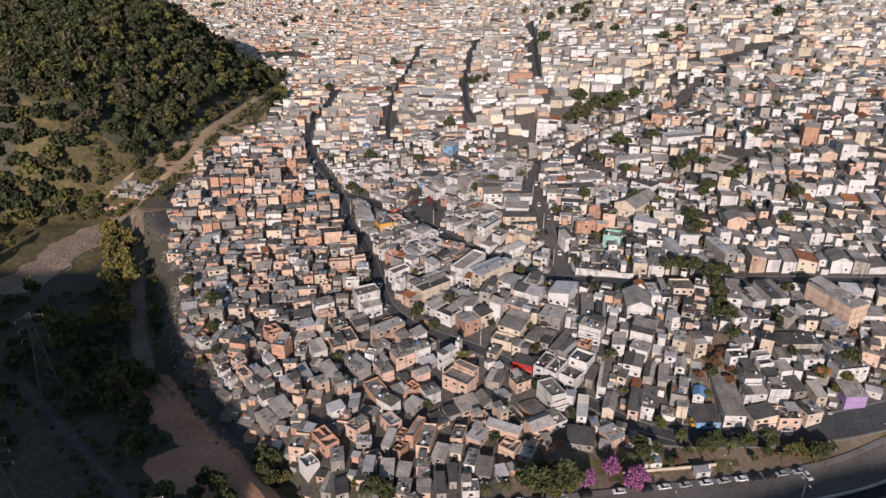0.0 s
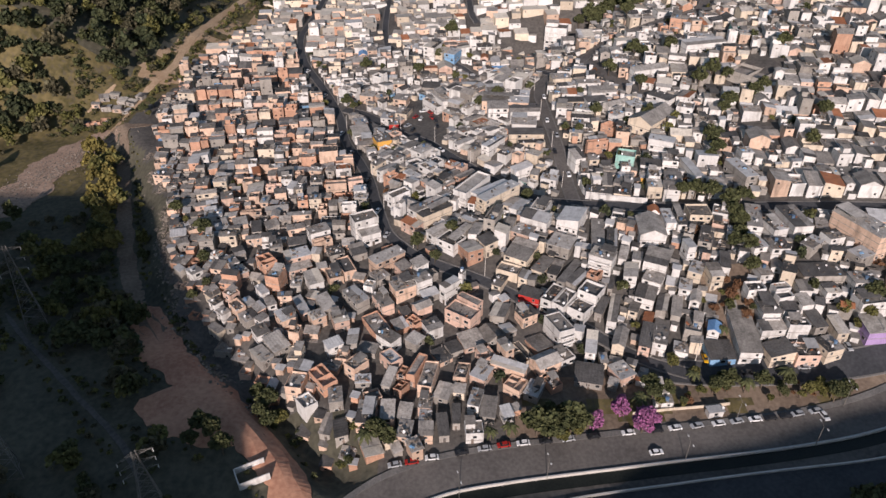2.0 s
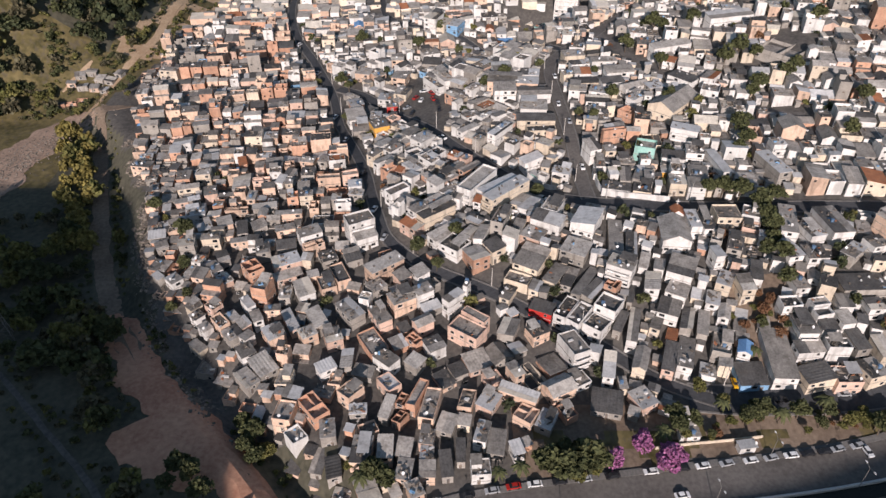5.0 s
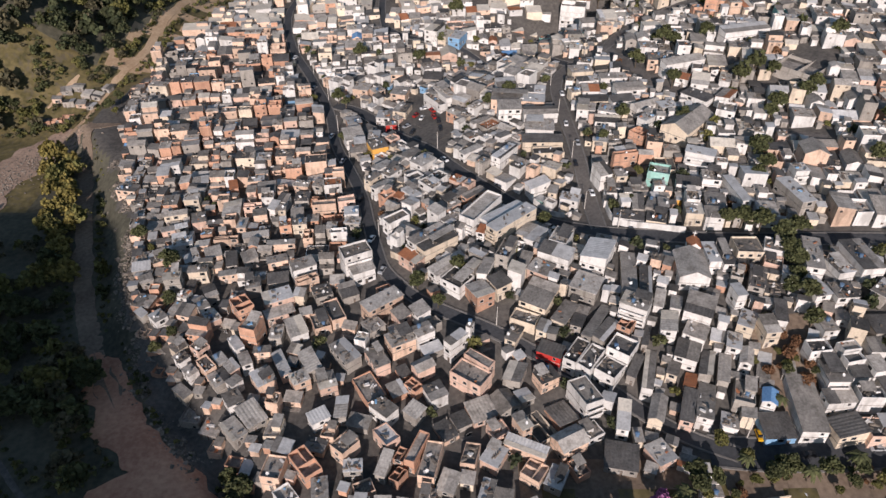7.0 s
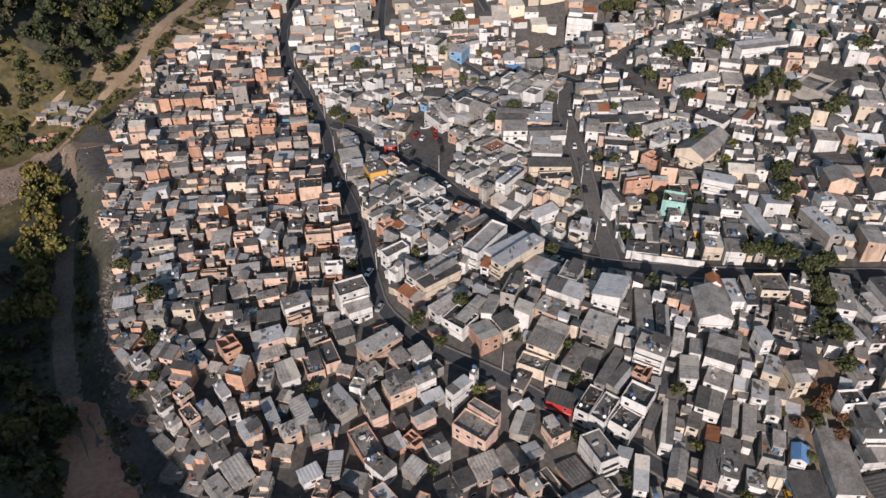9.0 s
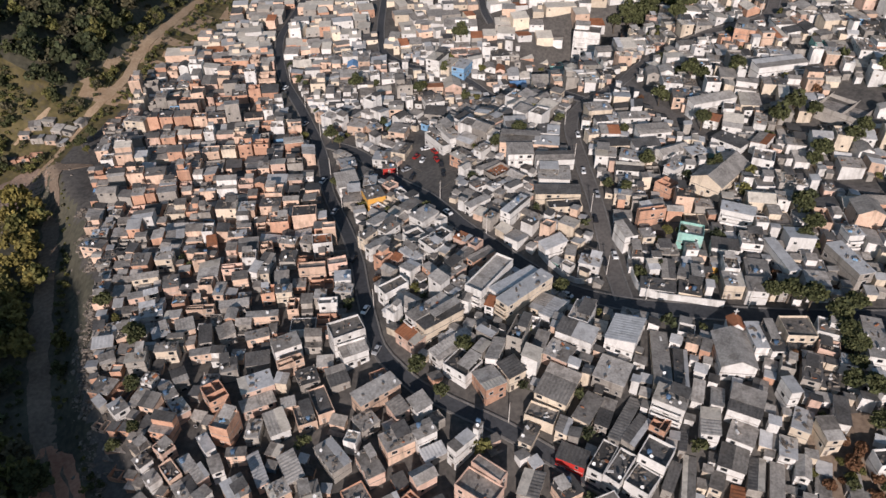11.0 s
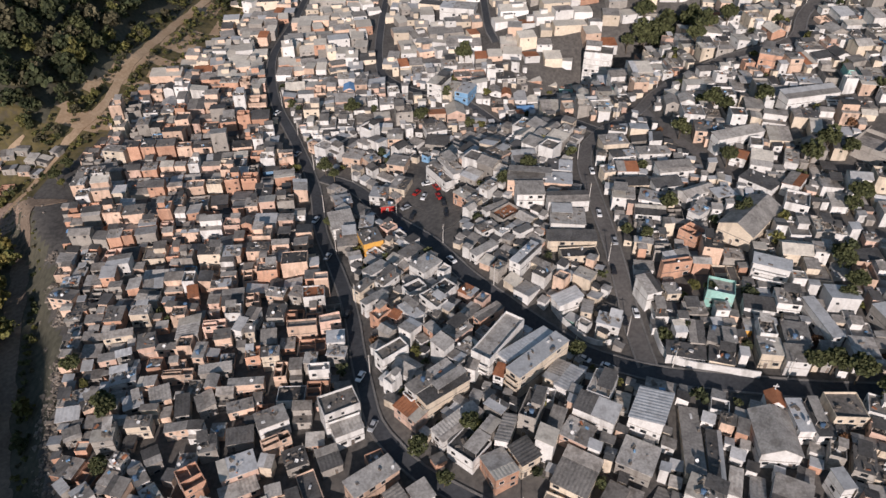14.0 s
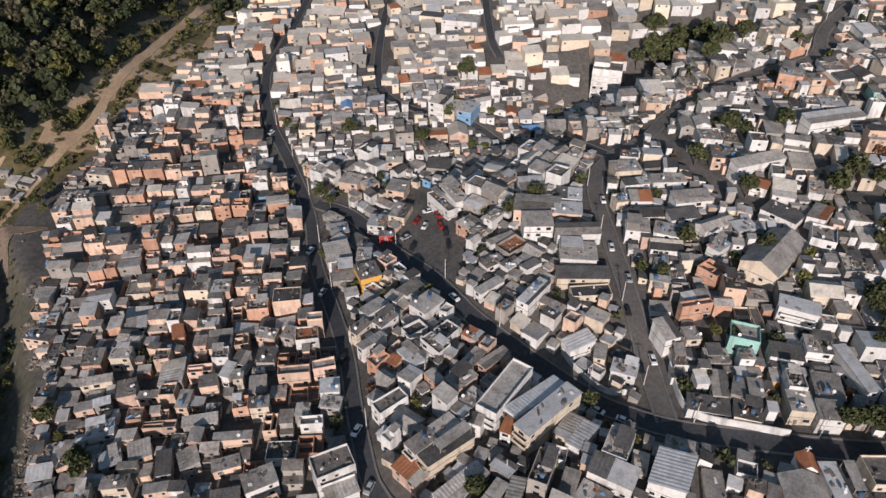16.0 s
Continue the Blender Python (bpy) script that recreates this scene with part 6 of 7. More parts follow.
grove(124, 181, 9, 3.5, 10, (G2, G2, G0), 0.6, 1.0, 15)
grove(74, 183, 10, 5, 12, (G2, G0), 0.4, 0.9, 16)
grove(118, 139, 4, 2, 3, (G0, G1), 0.9, 1.3, 17)
grove(3, 258, 4, 4, 3, (G0, G2), 0.7, 1.0, 6)


def forest():
    r = random.Random(8)
    def kinds(n, tufts, size):
        out = []
        for k in range(n):
            blobs = [(r.uniform(-2.2, 2.2), r.uniform(-2.2, 2.2), r.uniform(3.6, 6.0), r.uniform(1.2, 2.0)) for _ in range(7)] + [(0, 0, 6.4, 1.6)]
            v, f = crown_data(r, blobs, tufts, size)
            out.append((np.array(v), np.array(f)))
        return out
    rich, plain, small = kinds(6, 190, 1.25), kinds(4, 110, 1.5), kinds(4, 45, 2.0)
    def grow(name, words, spots, materials, odds=(1,), models=plain):
        Vs, Fs, Ms, k = [], [], [], 0
        for x, y, s in spots:
            v, f = r.choice(small if s < 0.5 else plain if y > 510 else models)
            a = r.uniform(0, 6.28)
            c, q, h = math.cos(a), math.sin(a), r.uniform(0.8, 1.25)
            w = np.stack([c * v[:, 0] - q * v[:, 1], q * v[:, 0] + c * v[:, 1], v[:, 2] * h], 1) * s + np.array((x, y, ground(x, y) - 0.6))
            Vs.append(w)
            Fs.append(f + k)
            Ms += [r.choices(range(len(odds)), odds)[0]] * len(f)
            k += len(v)
        Vs, Fs = np.concatenate(Vs), np.concatenate(Fs)
        me = bpy.data.meshes.new(name)
        me.from_pydata(Vs.tolist(), [], Fs.tolist())
        for one in materials:
            me.materials.append(one)
        me.polygons.foreach_set("material_index", Ms)
        tagged(new(name, me), words, "trees", kind="stuff")
    wood, scrub, ravine, gold = [], [], [], []
    def track(y):
        return next((a[0] + (b[0] - a[0]) * (y - a[1]) / (b[1] - a[1]) for a, b in zip(LINES["dirt_track"], LINES["dirt_track"][1:]) if b[1] <= y <= a[1]), -180)
    y = 383.0
    while y < 830:
        x = rim(y) - 9
        while x > -430:
            px, py = x + r.uniform(-2, 2), y + r.uniform(-2, 2)
            d = rim(py) - px
            open_ground = py < 430 + 9 * noise.noise((px * 0.04, py * 0.04, 7)) and px > -224
            verge = px > track(py) and py < 600
            if not open_ground and not verge and off_road(px, py) > 8:
                wood.append((px, py, r.uniform(0.9, 1.9)))
            else:
                for _ in range(7 if verge else 16):
                    qx, qy = px + r.uniform(-4, 4), py + r.uniform(-4, 4)
                    if off_road(qx, qy) > 1.2 and not taken(corners(qx, qy - 2, 2.4, 5, 0), qx, qy) and noise.noise((qx * 0.07, qy * 0.07, 3)) > -0.1:
                        scrub.append((qx, qy, r.uniform(0.14, 0.42) if verge or r.random() < 0.92 else r.uniform(0.5, 0.8)))
            x -= r.uniform(6.0, 9.0)
        y += 6.8
    y = 130.0
    while y < 383:
        x = rim(y) - 14
        while x > -300:
            px, py = x + r.uniform(-2.5, 2.5), y + r.uniform(-2.5, 2.5)
            k = land_kind(px, py)
            p = 0.6 if k == 3 or px < -240 else 0.4 if k == 2 else 0.0
            clear = math.hypot((px + 112) / 30, (py - 175) / 26) < 1 or math.hypot((px + 57) / 15, (py - 152) / 14) < 1
            if 296 < py < 385 and -232 < px < -150:
                p = 0.05
            if r.random() < p * (0.04 if clear else 1) and off_road(px, py) > 2.5:
                (ravine if k == 3 else scrub).append((px, py, r.uniform(0.35, 1.0) if r.random() < 0.7 else r.uniform(1.0, 1.5)))
            x -= r.uniform(5, 8)
        y += 6
    for x, y in ((-184, 358), (-174, 344), (-183, 347), (-172, 330), (-164, 320), (-169, 313), (-157, 306), (-161, 299), (-154, 288), (-153, 276), (-147, 274), (-154, 270), (-178, 338), (-178, 352)):
        for _ in range(3):
            gold.append((x + r.uniform(-4, 4), y + r.uniform(-4, 4), r.uniform(0.8, 1.35)))
    for x, y in ((-164, 263), (-164, 256), (-152, 253), (-147, 234), (-129, 228), (-118, 223), (-116, 208), (-108, 202), (-126, 213), (-103, 183), (-112, 155), (-142, 246)):
        for _ in range(3):
            ravine.append((x + r.uniform(-5, 5), y + r.uniform(-5, 5), r.uniform(0.9, 1.5)))
    # bushes that fringe the tracks
    for key, reach in (("ravine_track", 5), ("red_dirt_road", 7.5), ("dirt_track", 4), ("earth_yard", 10), ("foot_path", 2.5)):
        for p, q in zip(LINES[key], LINES[key][1:]):
            t = (q - p).normalized()
            for s in (-1, 1):
                for _ in range(2):
                    e = p + Vector((-t.y, t.x)) * s * (reach + abs(r.gauss(0, 2.0)))
                    if e.x < rim(e.y) + 1 and r.random() < 0.8 and off_road(*e) > 0.3:
                        (scrub if e.y > 340 else ravine).append((*e, r.uniform(0.15, 0.42)))
    scrub2 = scrub[::3]
    del scrub[::3]
    grow("dark_scrub", "dark green bushes on the dry grass slope", scrub2, (LEAF,))
    grow("forest", "dense dark green forest covering the hill", wood, (LEAFDARK, LEAF2, LEAFGREY, LEAF), (52, 15, 21, 12), rich)
    grow("scrub", "scattered olive bushes on the dry grass slope", scrub, (LEAF2, LEAFGREY), (2, 1))
    grow("track_trees", "yellow-olive trees in a belt beside the earth track", gold, (LEAFGOLD, LEAF2), (3, 1), rich)
    grow("ravine_trees", "dark trees and bushes in the shaded ravine", ravine, (LEAF, LEAF2, LEAFGREY), (3, 2, 1), rich)
    far = []
    for _ in range(110):
        y = r.uniform(560, 1500)
        x = r.uniform(-150 - (y - 480) * 0.4, 250 + (y - 480) * 0.7)
        if x > rim(y) + 20 and off_road(x, y) > 2:
            far.append((x, y, r.uniform(0.8, 1.5)))
            if r.random() < 0.5:
                far += [(x + r.uniform(-9, 9), y + r.uniform(-6, 6), r.uniform(0.7, 1.3)) for _ in range(3)]
    for _ in range(420):
        y = r.uniform(490, 1200)
        x = r.uniform(-150 - (y - 480) * 0.3, 250 + (y - 480) * 0.6)
        if x > rim(y) and noise.noise((x * 0.008, y * 0.012, 9)) > 0.55:
            far.append((x, y, r.uniform(0.7, 1.3)))
    grow("garden_trees", "small trees and bushes in the gaps between houses", GAPS, (LEAF, LEAF2, LEAFDARK, RUSSET), (4, 4, 3, 1))
    grow("distant_trees", "clumps of dark trees between the far houses", far, (LEAFDARK,))


forest()


# ---- avenue, canal and its walls ----
AV = LINES["avenue"]
bm = bmesh.new()
ribbon(bm, AV, -5.3, -5.05, 0.32)
tagged(part("edge_line", bm, PAINT), "white painted edge line on the avenue", "road marking", kind="structure")
bm = bmesh.new()
ribbon(bm, AV, -5.65, -6.05, 1.0, 1.4)
tagged(part("canal_wall", bm, KERB), "pale concrete parapet along the canal", "wall", kind="structure")
bm = bmesh.new()
ribbon(bm, AV, -6.1, -10.0, 0.14)
tagged(part("canal", bm, WATER), "dark narrow canal between the carriageways", "canal", kind="structure")
AV2 = LINES["avenue_south"]
bm = bmesh.new()
ribbon(bm, AV2, 6.65, 7.1, 1.0, 1.4)
tagged(part("canal_wall", bm, KERB), "pale concrete parapet on the canal's far bank", "wall", kind="structure")
bm = bmesh.new()
ribbon(bm, AV2, -6.7, -7.1, 0.6, 0.9)
tagged(part("kerb", bm, KERB), "pale kerb of the southern carriageway", "kerb", kind="structure")
bm = bmesh.new()
ribbon(bm, AV, 5.65, 7.6, 0.42, 0.7)
tagged(part("pavement", bm, PAVING), "worn pavement beside the avenue", "pavement", kind="structure")
bm = bmesh.new()
ribbon(bm, path(((60, 175.8), (72, 177.3), (82, 178.2), (92, 179.3))), -0.12, 0.12, 1.1, 1.5)
tagged(part("garden_wall", bm, CREAM), "long low sunlit garden wall", "wall", kind="structure")


for line, tall in ((((59.4, 297), (59.4, 290), (59.8, 284), (61.6, 280.2), (66, 277.4), (74, 274.9), (81, 272.8), (84, 272)), 2.8), (((30.5, 307.1), (33, 303), (35.8, 299.4), (39.5, 294.6), (43.4, 291.4), (49, 290.6)), 2.2)):
    bm = bmesh.new()
    ribbon(bm, path(line, 1.5), -0.16, 0.16, tall, tall + 0.8)
    tagged(part("yard_wall", bm, WHITE), "white-painted yard wall that follows the street corner", "wall", kind="structure")


# ---- cars ----
def car_model(colour, words, seed=0):
    body_m = mat("car_paint_" + colour[0], colour[1], colour[1], rough=0.3, vary=0.1, bump=0)
    root = tagged(new("car"), words, "car", "parked and passing cars")
    bm = bmesh.new()
    prof = ((-2.1, 0.35), (-2.1, 0.75), (-1.95, 0.85), (-1.15, 0.92), (1.9, 0.9), (2.1, 0.7), (2.1, 0.35))
    L = [[bm.verts.new((x, s * 0.84, z)) for x, z in prof] for s in (-1, 1)]
    n = len(prof)
    bm.faces.new(L[0]), bm.faces.new(L[1][::-1])
    for i in range(n):
        j = (i + 1) % n
        bm.faces.new((L[0][i], L[0][j], L[1][j], L[1][i]))
    bmesh.ops.recalc_face_normals(bm, faces=bm.faces)
    part("body", bm, body_m, root)
    bm = bmesh.new()
    lo = [bm.verts.new(p) for p in ((-1.2, -0.76, 0.91), (1.55, -0.76, 0.9), (1.55, 0.76, 0.9), (-1.2, 0.76, 0.91))]
    hi = [bm.verts.new(p) for p in ((-0.5, -0.6, 1.42), (1.1, -0.6, 1.42), (1.1, 0.6, 1.42), (-0.5, 0.6, 1.42))]
    for i in range(4):
        bm.faces.new((lo[i], lo[(i + 1) % 4], hi[(i + 1) % 4], hi[i]))
    bm.faces.new(hi)
    part("cabin_glass", bm, GLASS, root)
    bm = bmesh.new()
    sheet(bm, -0.48, 1.08, -0.58, 0.58, [1.425] * 4, 0.04)
    part("car_roof", bm, body_m, root)
    for x in (-1.35, 1.3):
        for s in (-1, 1):
            bm = bmesh.new()
            beam(bm, (x, s * 0.7, 0.32), (x, s * 0.88, 0.32), 0.32, 10)
            part("wheel", bm, TYRE, root)
    return root


CARS = [car_model(("white", (0.75, 0.75, 0.74)), "white car on the asphalt"), car_model(("silver", (0.38, 0.39, 0.40)), "silver-grey car on the asphalt"),
        car_model(("black", (0.025, 0.026, 0.03)), "black car parked on the asphalt"), car_model(("red", (0.36, 0.025, 0.02)), "dark red car parked by the houses"),
        car_model(("yellow", (0.70, 0.38, 0.02)), "yellow van-like car parked by the houses"), car_model(("blue", (0.05, 0.11, 0.30)), "blue car parked by the houses")]


def car(k, x, y, rot):
    m = pose(x, y, ground(x, y) + 0.3, 0, 0, rot)
    model = CARS[k]
    if model.name not in USED:
        USED.add(model.name)
        model.matrix_basis = m
    else:
        copy_thing(model, m)


car(0, 64, 161, 188)
car(0, 120, 174, 100)
for i, (x, y) in enumerate(((24, 164.5), (38, 166), (46, 167), (57, 168.2), (86, 171.5), (92, 172.3), (108, 174.2), (12, 162.5), (5, 161), (-4, 159), (18, 163.8), (112, 174.9), (66, 169.2), (72, 169.9), (79, 170.7), (98, 173), (103, 173.6), (118, 175.8), (31, 165.3), (-10, 157.4), (-15, 156.2))):
    car((0, 1, 2, 0, 0, 1, 2, 1, 2, 0, 3, 1, 2, 0, 1, 0, 2, 1, 2, 3, 1)[i], x, y, 7 + 3 * (i % 3))
for i, (x, y) in enumerate(((89, 197.2), (97, 197), (103, 196.6), (108, 197.4), (116, 197.2), (124, 197.3), (130, 198.4), (137, 198.6), (101, 191), (120, 192))):
    car((4, 0, 1, 2, 0, 0, 2, 1, 2, 1)[i], x, y, 88 + 5 * (i % 3) if i < 8 else 2)
for i, (x, y, a) in enumerate(((-16, 377, 60), (-13, 373, 75), (-7, 371, 110), (-5, 366, 100), (-20, 368, 40), (-17, 361, 70), (-4, 358, 95), (-12, 382, 20), (-21, 352, 130), (-19.5, 349, 130), (-8, 378, 120))):
    car((3, 0, 3, 2, 1, 2, 2, 0, 5, 2, 3)[i], x, y, a)
for x, y, k, a in ((-29, 279, 0, 70), (-24, 262, 1, 70), (-36, 306, 2, 72), (-47, 338, 1, 72), (-55, 362, 0, 70), (52, 298, 2, 90), (55.6, 300, 0, 92), (51.5, 318, 2, 90), (54, 331, 1, 91), (51, 346, 0, 88), (6, 312, 1, 130), (-2, 329, 0, 128), (-70, 409, 1, 68), (-86, 446, 0, 68), (44, 281, 0, 150), (38, 286, 0, 145), (52.4, 372, 0, 90)):
    car(k, x, y, a)


# ---- lamp posts, poles and pylons ----
def lamp_post(x, y, rot, h=9.0):
    root = tagged(new("street_lamp"), "tall grey steel street lamp beside the road", "street lamp", "street lamps")
    root.matrix_world = pose(x, y, ground(x, y), 0, 0, rot)
    bm = bmesh.new()
    beam(bm, (0, 0, -0.3), (0, 0, h), 0.11, 6, 0.06)
    part("pole", bm, STEEL, root)
    for s in (-1, 1):
        bm = bmesh.new()
        beam(bm, (0, 0, h - 0.15), (0, s * 1.6, h + 0.5), 0.05, 5)
        arm = part("arm", bm, STEEL, root)
        bm = bmesh.new()
        box(bm, -0.16, 0.16, min(s * 1.5, s * 2.2), max(s * 1.5, s * 2.2), h + 0.42, h + 0.56)
        part("lantern", bm, DISH, arm)
    return root


def pole(x, y, rot, h=8.5):
    root = tagged(new("utility_pole"), "grey concrete utility pole with crossarm beside the street", "utility pole", "utility poles")
    root.matrix_world = pose(x, y, ground(x, y), 0, 0, rot)
    bm = bmesh.new()
    beam(bm, (0, 0, -0.3), (0, 0, h), 0.16, 6, 0.1)
    part("post", bm, KERB, root)
    bm = bmesh.new()
    box(bm, -1.0, 1.0, -0.06, 0.06, h - 0.7, h - 0.55)
    part("crossarm", bm, BARK, root)
    return root


for x, y, a in ((30, 152.5, 8), (72, 158.2, 6), (92, 172.8, 8), (113, 163.2, 8), (128, 178, 8), (4, 146.5, 14), (150, 184, 20)):
    lamp_post(x, y, a)
for key, gap in (("street_west", 7), ("street_cross", 7), ("street_middle", 7), ("service_road", 8)):
    line = LINES[key]
    for i in range(3, len(line) - 2, gap):
        t = (line[i + 1] - line[i - 1]).normalized()
        p = line[i] + Vector((-t.y, t.x)) * (ROADS[key][0] + 0.35)
        if p.y < 480:
            pole(p.x, p.y, math.degrees(math.atan2(t.y, t.x)) + 90)


def pylon(x, y, h, rot):
    root = tagged(new("pylon"), "steel lattice power pylon standing in the shaded scrub", "pylon", "power pylons")
    root.matrix_world = pose(x, y, ground(x, y), 0, 0, rot)
    wide = lambda z: 3.2 * (1 - z / h) ** 1.15 + 0.5
    zs = [h * k / 9 for k in range(10)]
    for sx, sy in ((-1, -1), (1, -1), (1, 1), (-1, 1)):
        bm = bmesh.new()
        loops = [[bm.verts.new((sx * wide(z) + u, sy * wide(z) + v, z)) for u, v in ((-0.12, -0.12), (0.12, -0.12), (0.12, 0.12), (-0.12, 0.12))] for z in zs]
        for a, b in zip(loops, loops[1:]):
            for i in range(4):
                bm.faces.new((a[i], a[(i + 1) % 4], b[(i + 1) % 4], b[i]))
        bm.faces.new(loops[-1])
        part("leg", bm, STEEL, root)
    bm = bmesh.new()
    for a, b in zip(zs, zs[1:]):
        p, q = wide(a), wide(b)
        for u, v in (((-p, -p), (q, -q)), ((p, -p), (-q, -q)), ((p, -p), (q, q)), ((p, p), (q, -q)), ((p, p), (-q, q)), ((-p, p), (q, q)), ((-p, p), (-q, -q)), ((-p, -p), (-q, q))):
            beam(bm, (*u, a), (*v, b), 0.07)
    part("bracing", bm, STEEL, root)
    for z in (h * 0.70, h * 0.82, h * 0.94):
        bm = bmesh.new()
        beam(bm, (-4.6, 0, z + 0.2), (4.6, 0, z + 0.2), 0.1)
        arm = part("crossarm", bm, STEEL, root)
        for s in (-1, 1):
            for e in (-0.4, 0.4):
                bm = bmesh.new()
                beam(bm, (s * 0.5, e, z + 1.3), (s * 4.6, 0, z + 0.25), 0.07)
                part("strut", bm, STEEL, arm)
        for s in (-1, 1):
            bm = bmesh.new()
            beam(bm, (s * 4.5, 0, z + 0.2), (s * 4.5, 0, z - 1.2), 0.11, 5)
            part("insulator", bm, DISH, arm)
    return root


pylon(-153, 221, 36, 35)
pylon(-80, 139, 27, 35)
pylon(-128, 152, 36, 35)


# ---- rim of the settlement: rubble and refuse above the ravine ----
def rubble():
    r = random.Random(21)
    V, F = [], []
    for _ in range(2600):
        y = r.uniform(175, 345)
        x = rim(y) + r.gauss(-0.5, 3.2)
        if noise.noise((x * 0.11, y * 0.11, 6)) < -0.12:
            continue
        s = r.uniform(0.1, 0.4) if r.random() < 0.85 else r.uniform(0.5, 1.1)
        q = Euler((r.uniform(-0.5, 0.5), r.uniform(-0.5, 0.5), r.uniform(0, 6.28))).to_matrix()
        k, z = len(V), ground(x, y) + s * 0.1
        for c in ((-1, -0.7, -0.3), (1, -0.6, -0.3), (0.9, 0.7, -0.3), (-1, 0.6, -0.3), (-0.7, -0.5, 0.3), (0.8, -0.4, 0.35), (0.6, 0.5, 0.25), (-0.8, 0.5, 0.3)):
            V.append(tuple(Vector((x, y, z)) + q @ Vector(c) * s))
        F += [tuple(k + i for i in f) for f in ((4, 5, 6, 7), (0, 1, 5, 4), (1, 2, 6, 5), (2, 3, 7, 6), (3, 0, 4, 7))]
    for _ in range(900):
        k = r.random()
        x, y = -184 - 30 * k + r.gauss(0, 6), 379 - 62 * k + r.gauss(0, 5)
        s = r.uniform(0.15, 0.6)
        q = Euler((r.uniform(-0.4, 0.4), r.uniform(-0.4, 0.4), r.uniform(0, 6.28))).to_matrix()
        k, z = len(V), ground(x, y) + 0.25 + s * 0.1
        for c in ((-1, -0.7, -0.3), (1, -0.6, -0.3), (0.9, 0.7, -0.3), (-1, 0.6, -0.3), (-0.7, -0.5, 0.3), (0.8, -0.4, 0.35), (0.6, 0.5, 0.25), (-0.8, 0.5, 0.3)):
            V.append(tuple(Vector((x, y, z)) + q @ Vector(c) * s))
        F += [tuple(k + i for i in f) for f in ((4, 5, 6, 7), (0, 1, 5, 4), (1, 2, 6, 5), (2, 3, 7, 6), (3, 0, 4, 7))]
    me = bpy.data.meshes.new("rubble")
    me.from_pydata(V, [], F)
    me.materials.append(RUBBLE)
    tagged(new("rubble", me), "rubble, boards and refuse tipped along the ravine's edge", "rubble", kind="stuff")


rubble()
for x, y, s, k in ((-58, 182, 1.1, G0), (-53, 178, 0.9, G2), (-62, 186, 0.8, G1), (-101, 268, 1.1, G0), (-97, 232, 0.6, G1), (-92, 236, 0.6, G0), (-104, 272, 0.8, G0), (-55, 393, 0.9, G1), (-51, 389, 0.7, G0), (-49, 357, 0.6, G1), (-15, 431, 1.1, G2), (22, 372, 1.1, G2), (28, 375, 1.0, G0), (18, 369, 0.8, G1), (22, 266, 1.0, G2), (36, 288, 0.7, G1),):
    tree(x, y, s, k)
for x, y, s, k in ((74, 306, 0.8, G2), (78, 303, 0.7, G0), (70, 303, 0.6, G2), (98, 336, 0.9, G1), (64, 330, 0.7, G0), (88, 386, 1.0, G1), (104, 400, 1.2, G1), (108, 396, 1.0, G0), (136, 366, 1.2, G1), (142, 362, 1.0, G0), (150, 345, 1.1, G0), (156, 350, 0.9, G1), (120, 300, 1.0, G0), (116, 296, 0.8, G1), (172, 318, 1.1, G0), (160, 300, 0.9, G1),):
    tree(x, y, s, k)
for x, y, s, k in ((-21, 165, 1.0, G0), (-17, 163, 0.8, G1), (-28, 168, 0.7, G2), (83, 190, 0.9, G2), (146, 208, 1.2, G2), (150, 214, 1.0, G1), (-70, 163, 1.0, G0), (-66, 158, 0.9, G1), (-76, 160, 0.8, G0), (-74, 166, 0.9, G1), (-170, 392, 0.7, G1), (-168, 400, 0.8, G0), (-166, 388, 0.7, G2), (-4, 445, 0.8, G1), (9, 372, 0.6, G2), (68, 290, 0.5, G1),):
    tree(x, y, s, k)
# rows of trees along the lanes of the eastern quarter
for x, y, s, k in ((108, 268, 1.2, G0), (113, 262, 1.1, G1), (113, 255, 1.0, G0), (114, 246, 0.9, G2), (113, 237, 1.0, G0), (112, 228, 0.8, G1), (105, 222, 0.7, RUSTS), (96, 215, 0.8, RUSTS), (88, 210, 0.7, RUSTS), (92, 218, 0.6, G2), (77, 195, 1.0, G2), (139, 210, 1.1, G2), (142, 205, 0.8, G2), (131, 219, 0.6, G1), (98, 273, 0.9, G0), (103, 272, 1.0, G1),):
    tree(x, y, s, k)
for x, y, s, k in ((119, 265, 1.0, G0), (116, 251, 0.9, G2), (109, 240, 0.8, G1), (20, 264, 1.0, G2), (-4, 244, 0.7, G0), (-11, 253, 0.8, G1), (128, 360, 1.2, G1), (137, 339, 1.2, G0), (175, 380, 1.2, G0), (99, 503, 1.6, G0), (106, 488, 1.6, G1), (112, 458, 1.3, G0), (118, 466, 1.4, G1), (128, 466, 1.3, G0), (122, 397, 1.2, G0), (36, 396, 1.0, G2),):
    tree(x, y, s, k)
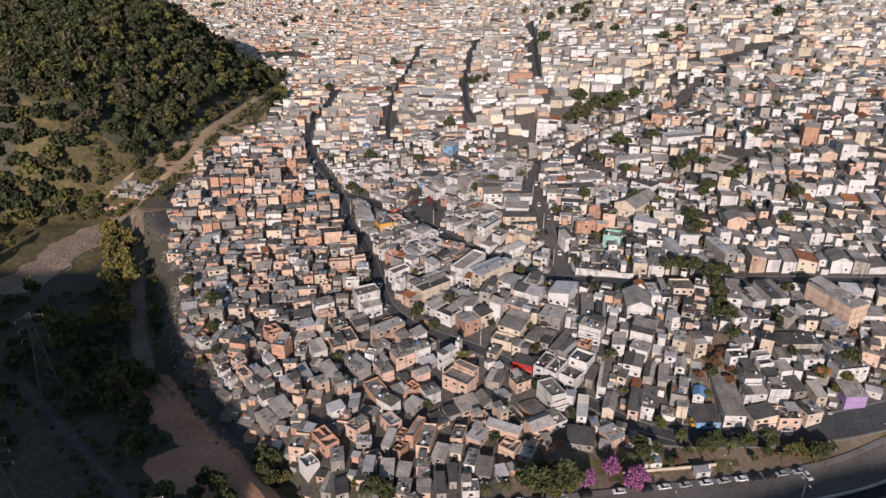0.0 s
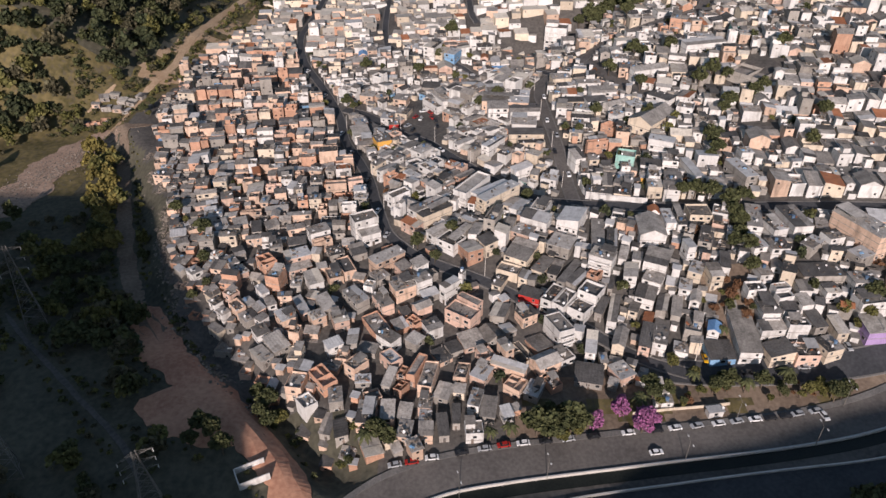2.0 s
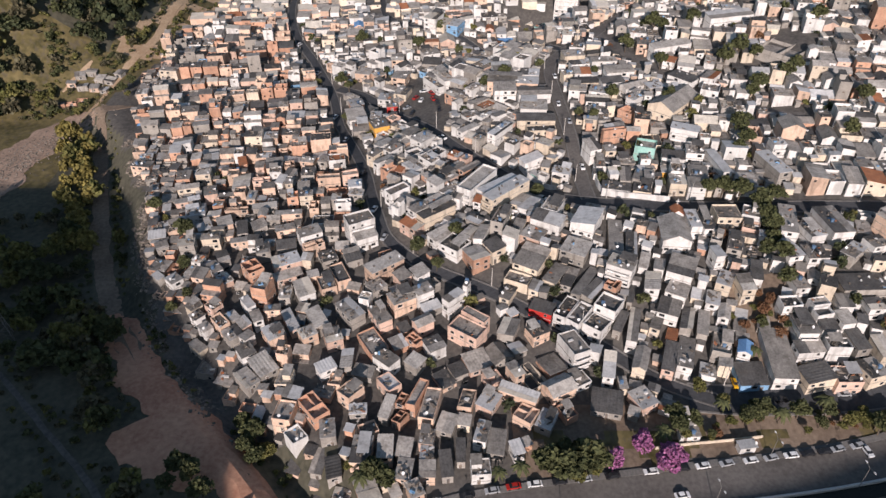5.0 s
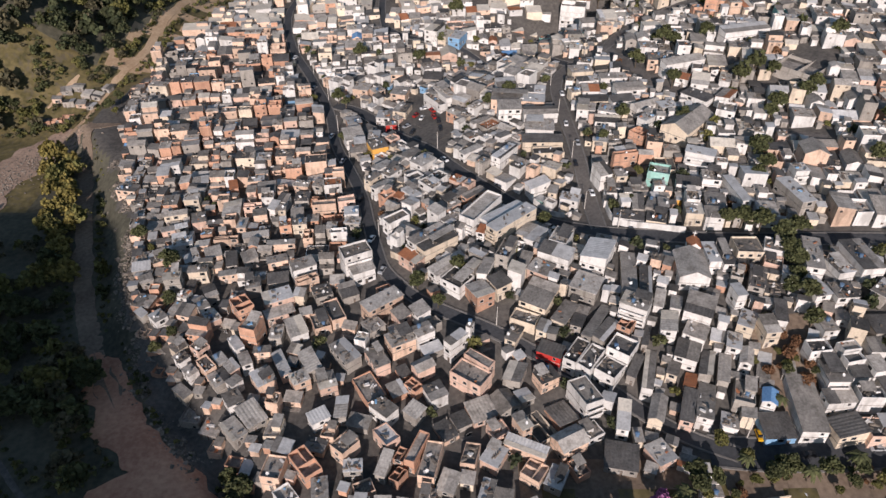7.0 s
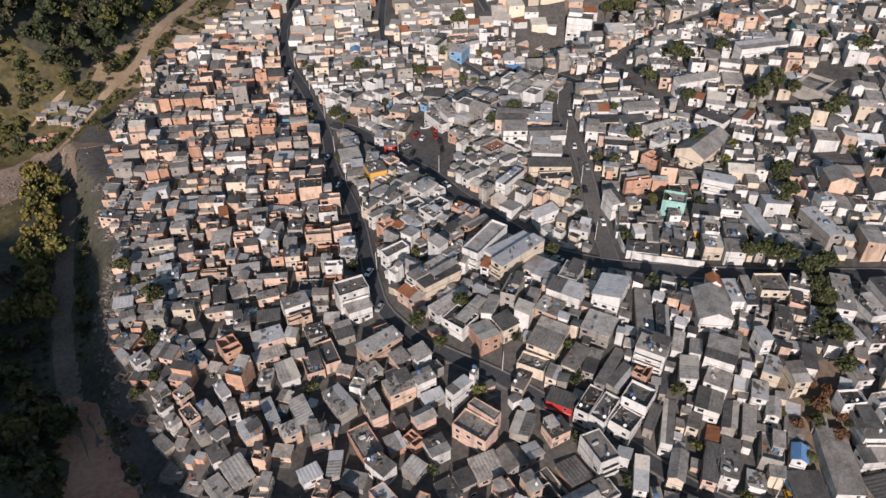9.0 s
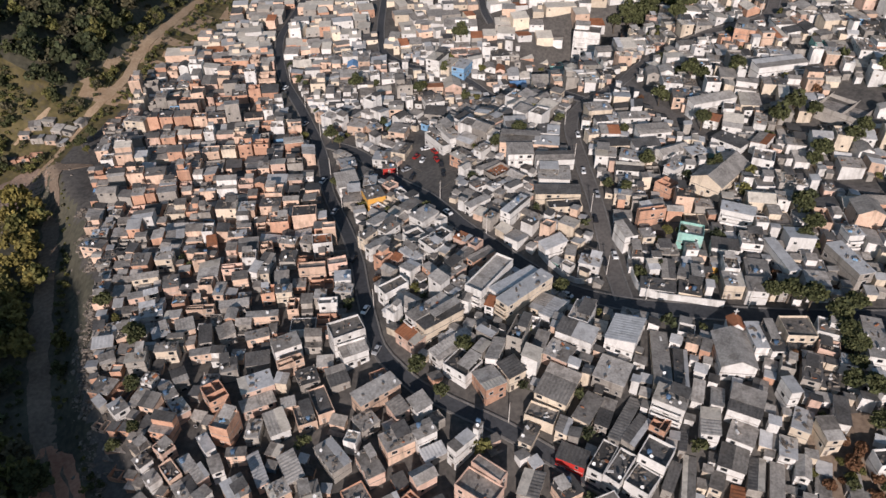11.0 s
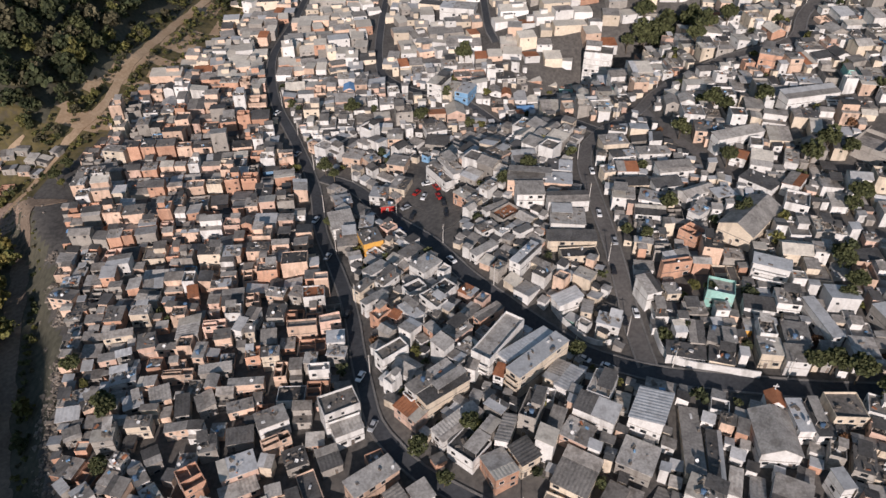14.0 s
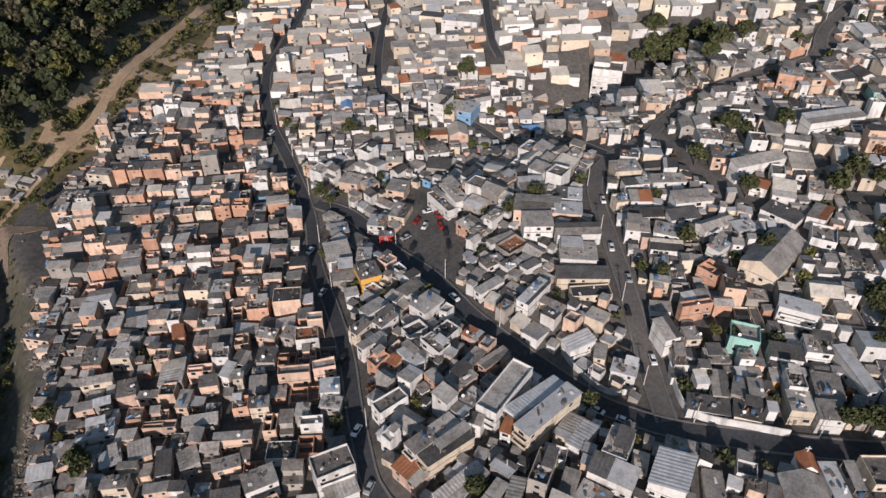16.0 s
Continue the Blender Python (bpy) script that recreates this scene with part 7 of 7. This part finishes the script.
for x, y, s, k in ((42, 394, 0.8, G2), (74, 343, 0.9, G1), (100, 364, 1.0, G0), (119, 310, 1.1, G1), (58, 333, 0.6, G1), (133, 336, 0.9, G0), (-48, 437, 1.0, G1), (-16, 427, 1.0, G0), (5, 483, 1.3, G1), (-164, 441, 0.8, G2), (-161, 436, 0.6, G0), (-118, 285, 0.9, G0), (-113, 280, 0.6, G2), (-97, 251, 0.7, G1), (-56, 175, 0.9, G2),):
    tree(x, y, s, k)

# a roofless shed beside the red dirt road
shed = tagged(new("roofless_shed"), "small roofless white-walled shed on the red earth", "shed")
shed.matrix_world = pose(-56, 151, ground(-51, 156) - 0.2, 0, 0, 28)
for x0, x1, y0, y1 in ((-4.5, 4.5, -3.2, -2.9), (-4.5, 4.5, 2.9, 3.2), (-4.5, -4.2, -2.9, 2.9)):
    bm = bmesh.new()
    box(bm, x0, x1, y0, y1, 0, 2.6)
    part("wall", bm, WHITE, shed)


# ---- palms ----
def palm_model():
    r = random.Random(9)
    root = tagged(new("palm"), "small green palm beside the houses", "palm", "palms")
    bm = bmesh.new()
    beam(bm, (0, 0, -0.4), (0.2, 0.1, 5.2), 0.2, 7, 0.13)
    part("trunk", bm, BARK, root)
    for k in range(13):
        a, tilt = k * 2.4 + r.uniform(-0.2, 0.2), r.uniform(0.2, 1.1)
        bm = bmesh.new()
        spine = [Vector((0.2, 0.1, 5.2)) + Vector((math.cos(a) * 2.8 * s, math.sin(a) * 2.8 * s, tilt * 1.6 * s - 2.6 * s * s)) for s in (0, 0.25, 0.5, 0.75, 1)]
        side = Vector((-math.sin(a), math.cos(a), 0))
        wide = (0.08, 0.42, 0.5, 0.36, 0.03)
        for i in range(4):
            for sgn in (-1, 1):
                p, q = spine[i], spine[i + 1]
                bm.faces.new([bm.verts.new(v) for v in (p, q, q + side * sgn * wide[i + 1] - Vector((0, 0, 0.2)), p + side * sgn * wide[i] - Vector((0, 0, 0.2)))])
        part("frond", bm, LEAF, root)
    return root


PALM = palm_model()
for x, y, s in ((-24, 163, 1.2), (-20, 166, 1.0), (20, 167, 0.9), (62, 178, 1.0), (82, 188, 0.8), (98, 184, 0.9), (112, 187, 1.0), (96, 205, 0.8), (14, 166, 0.8)):
    tree(x, y, s, PALM)
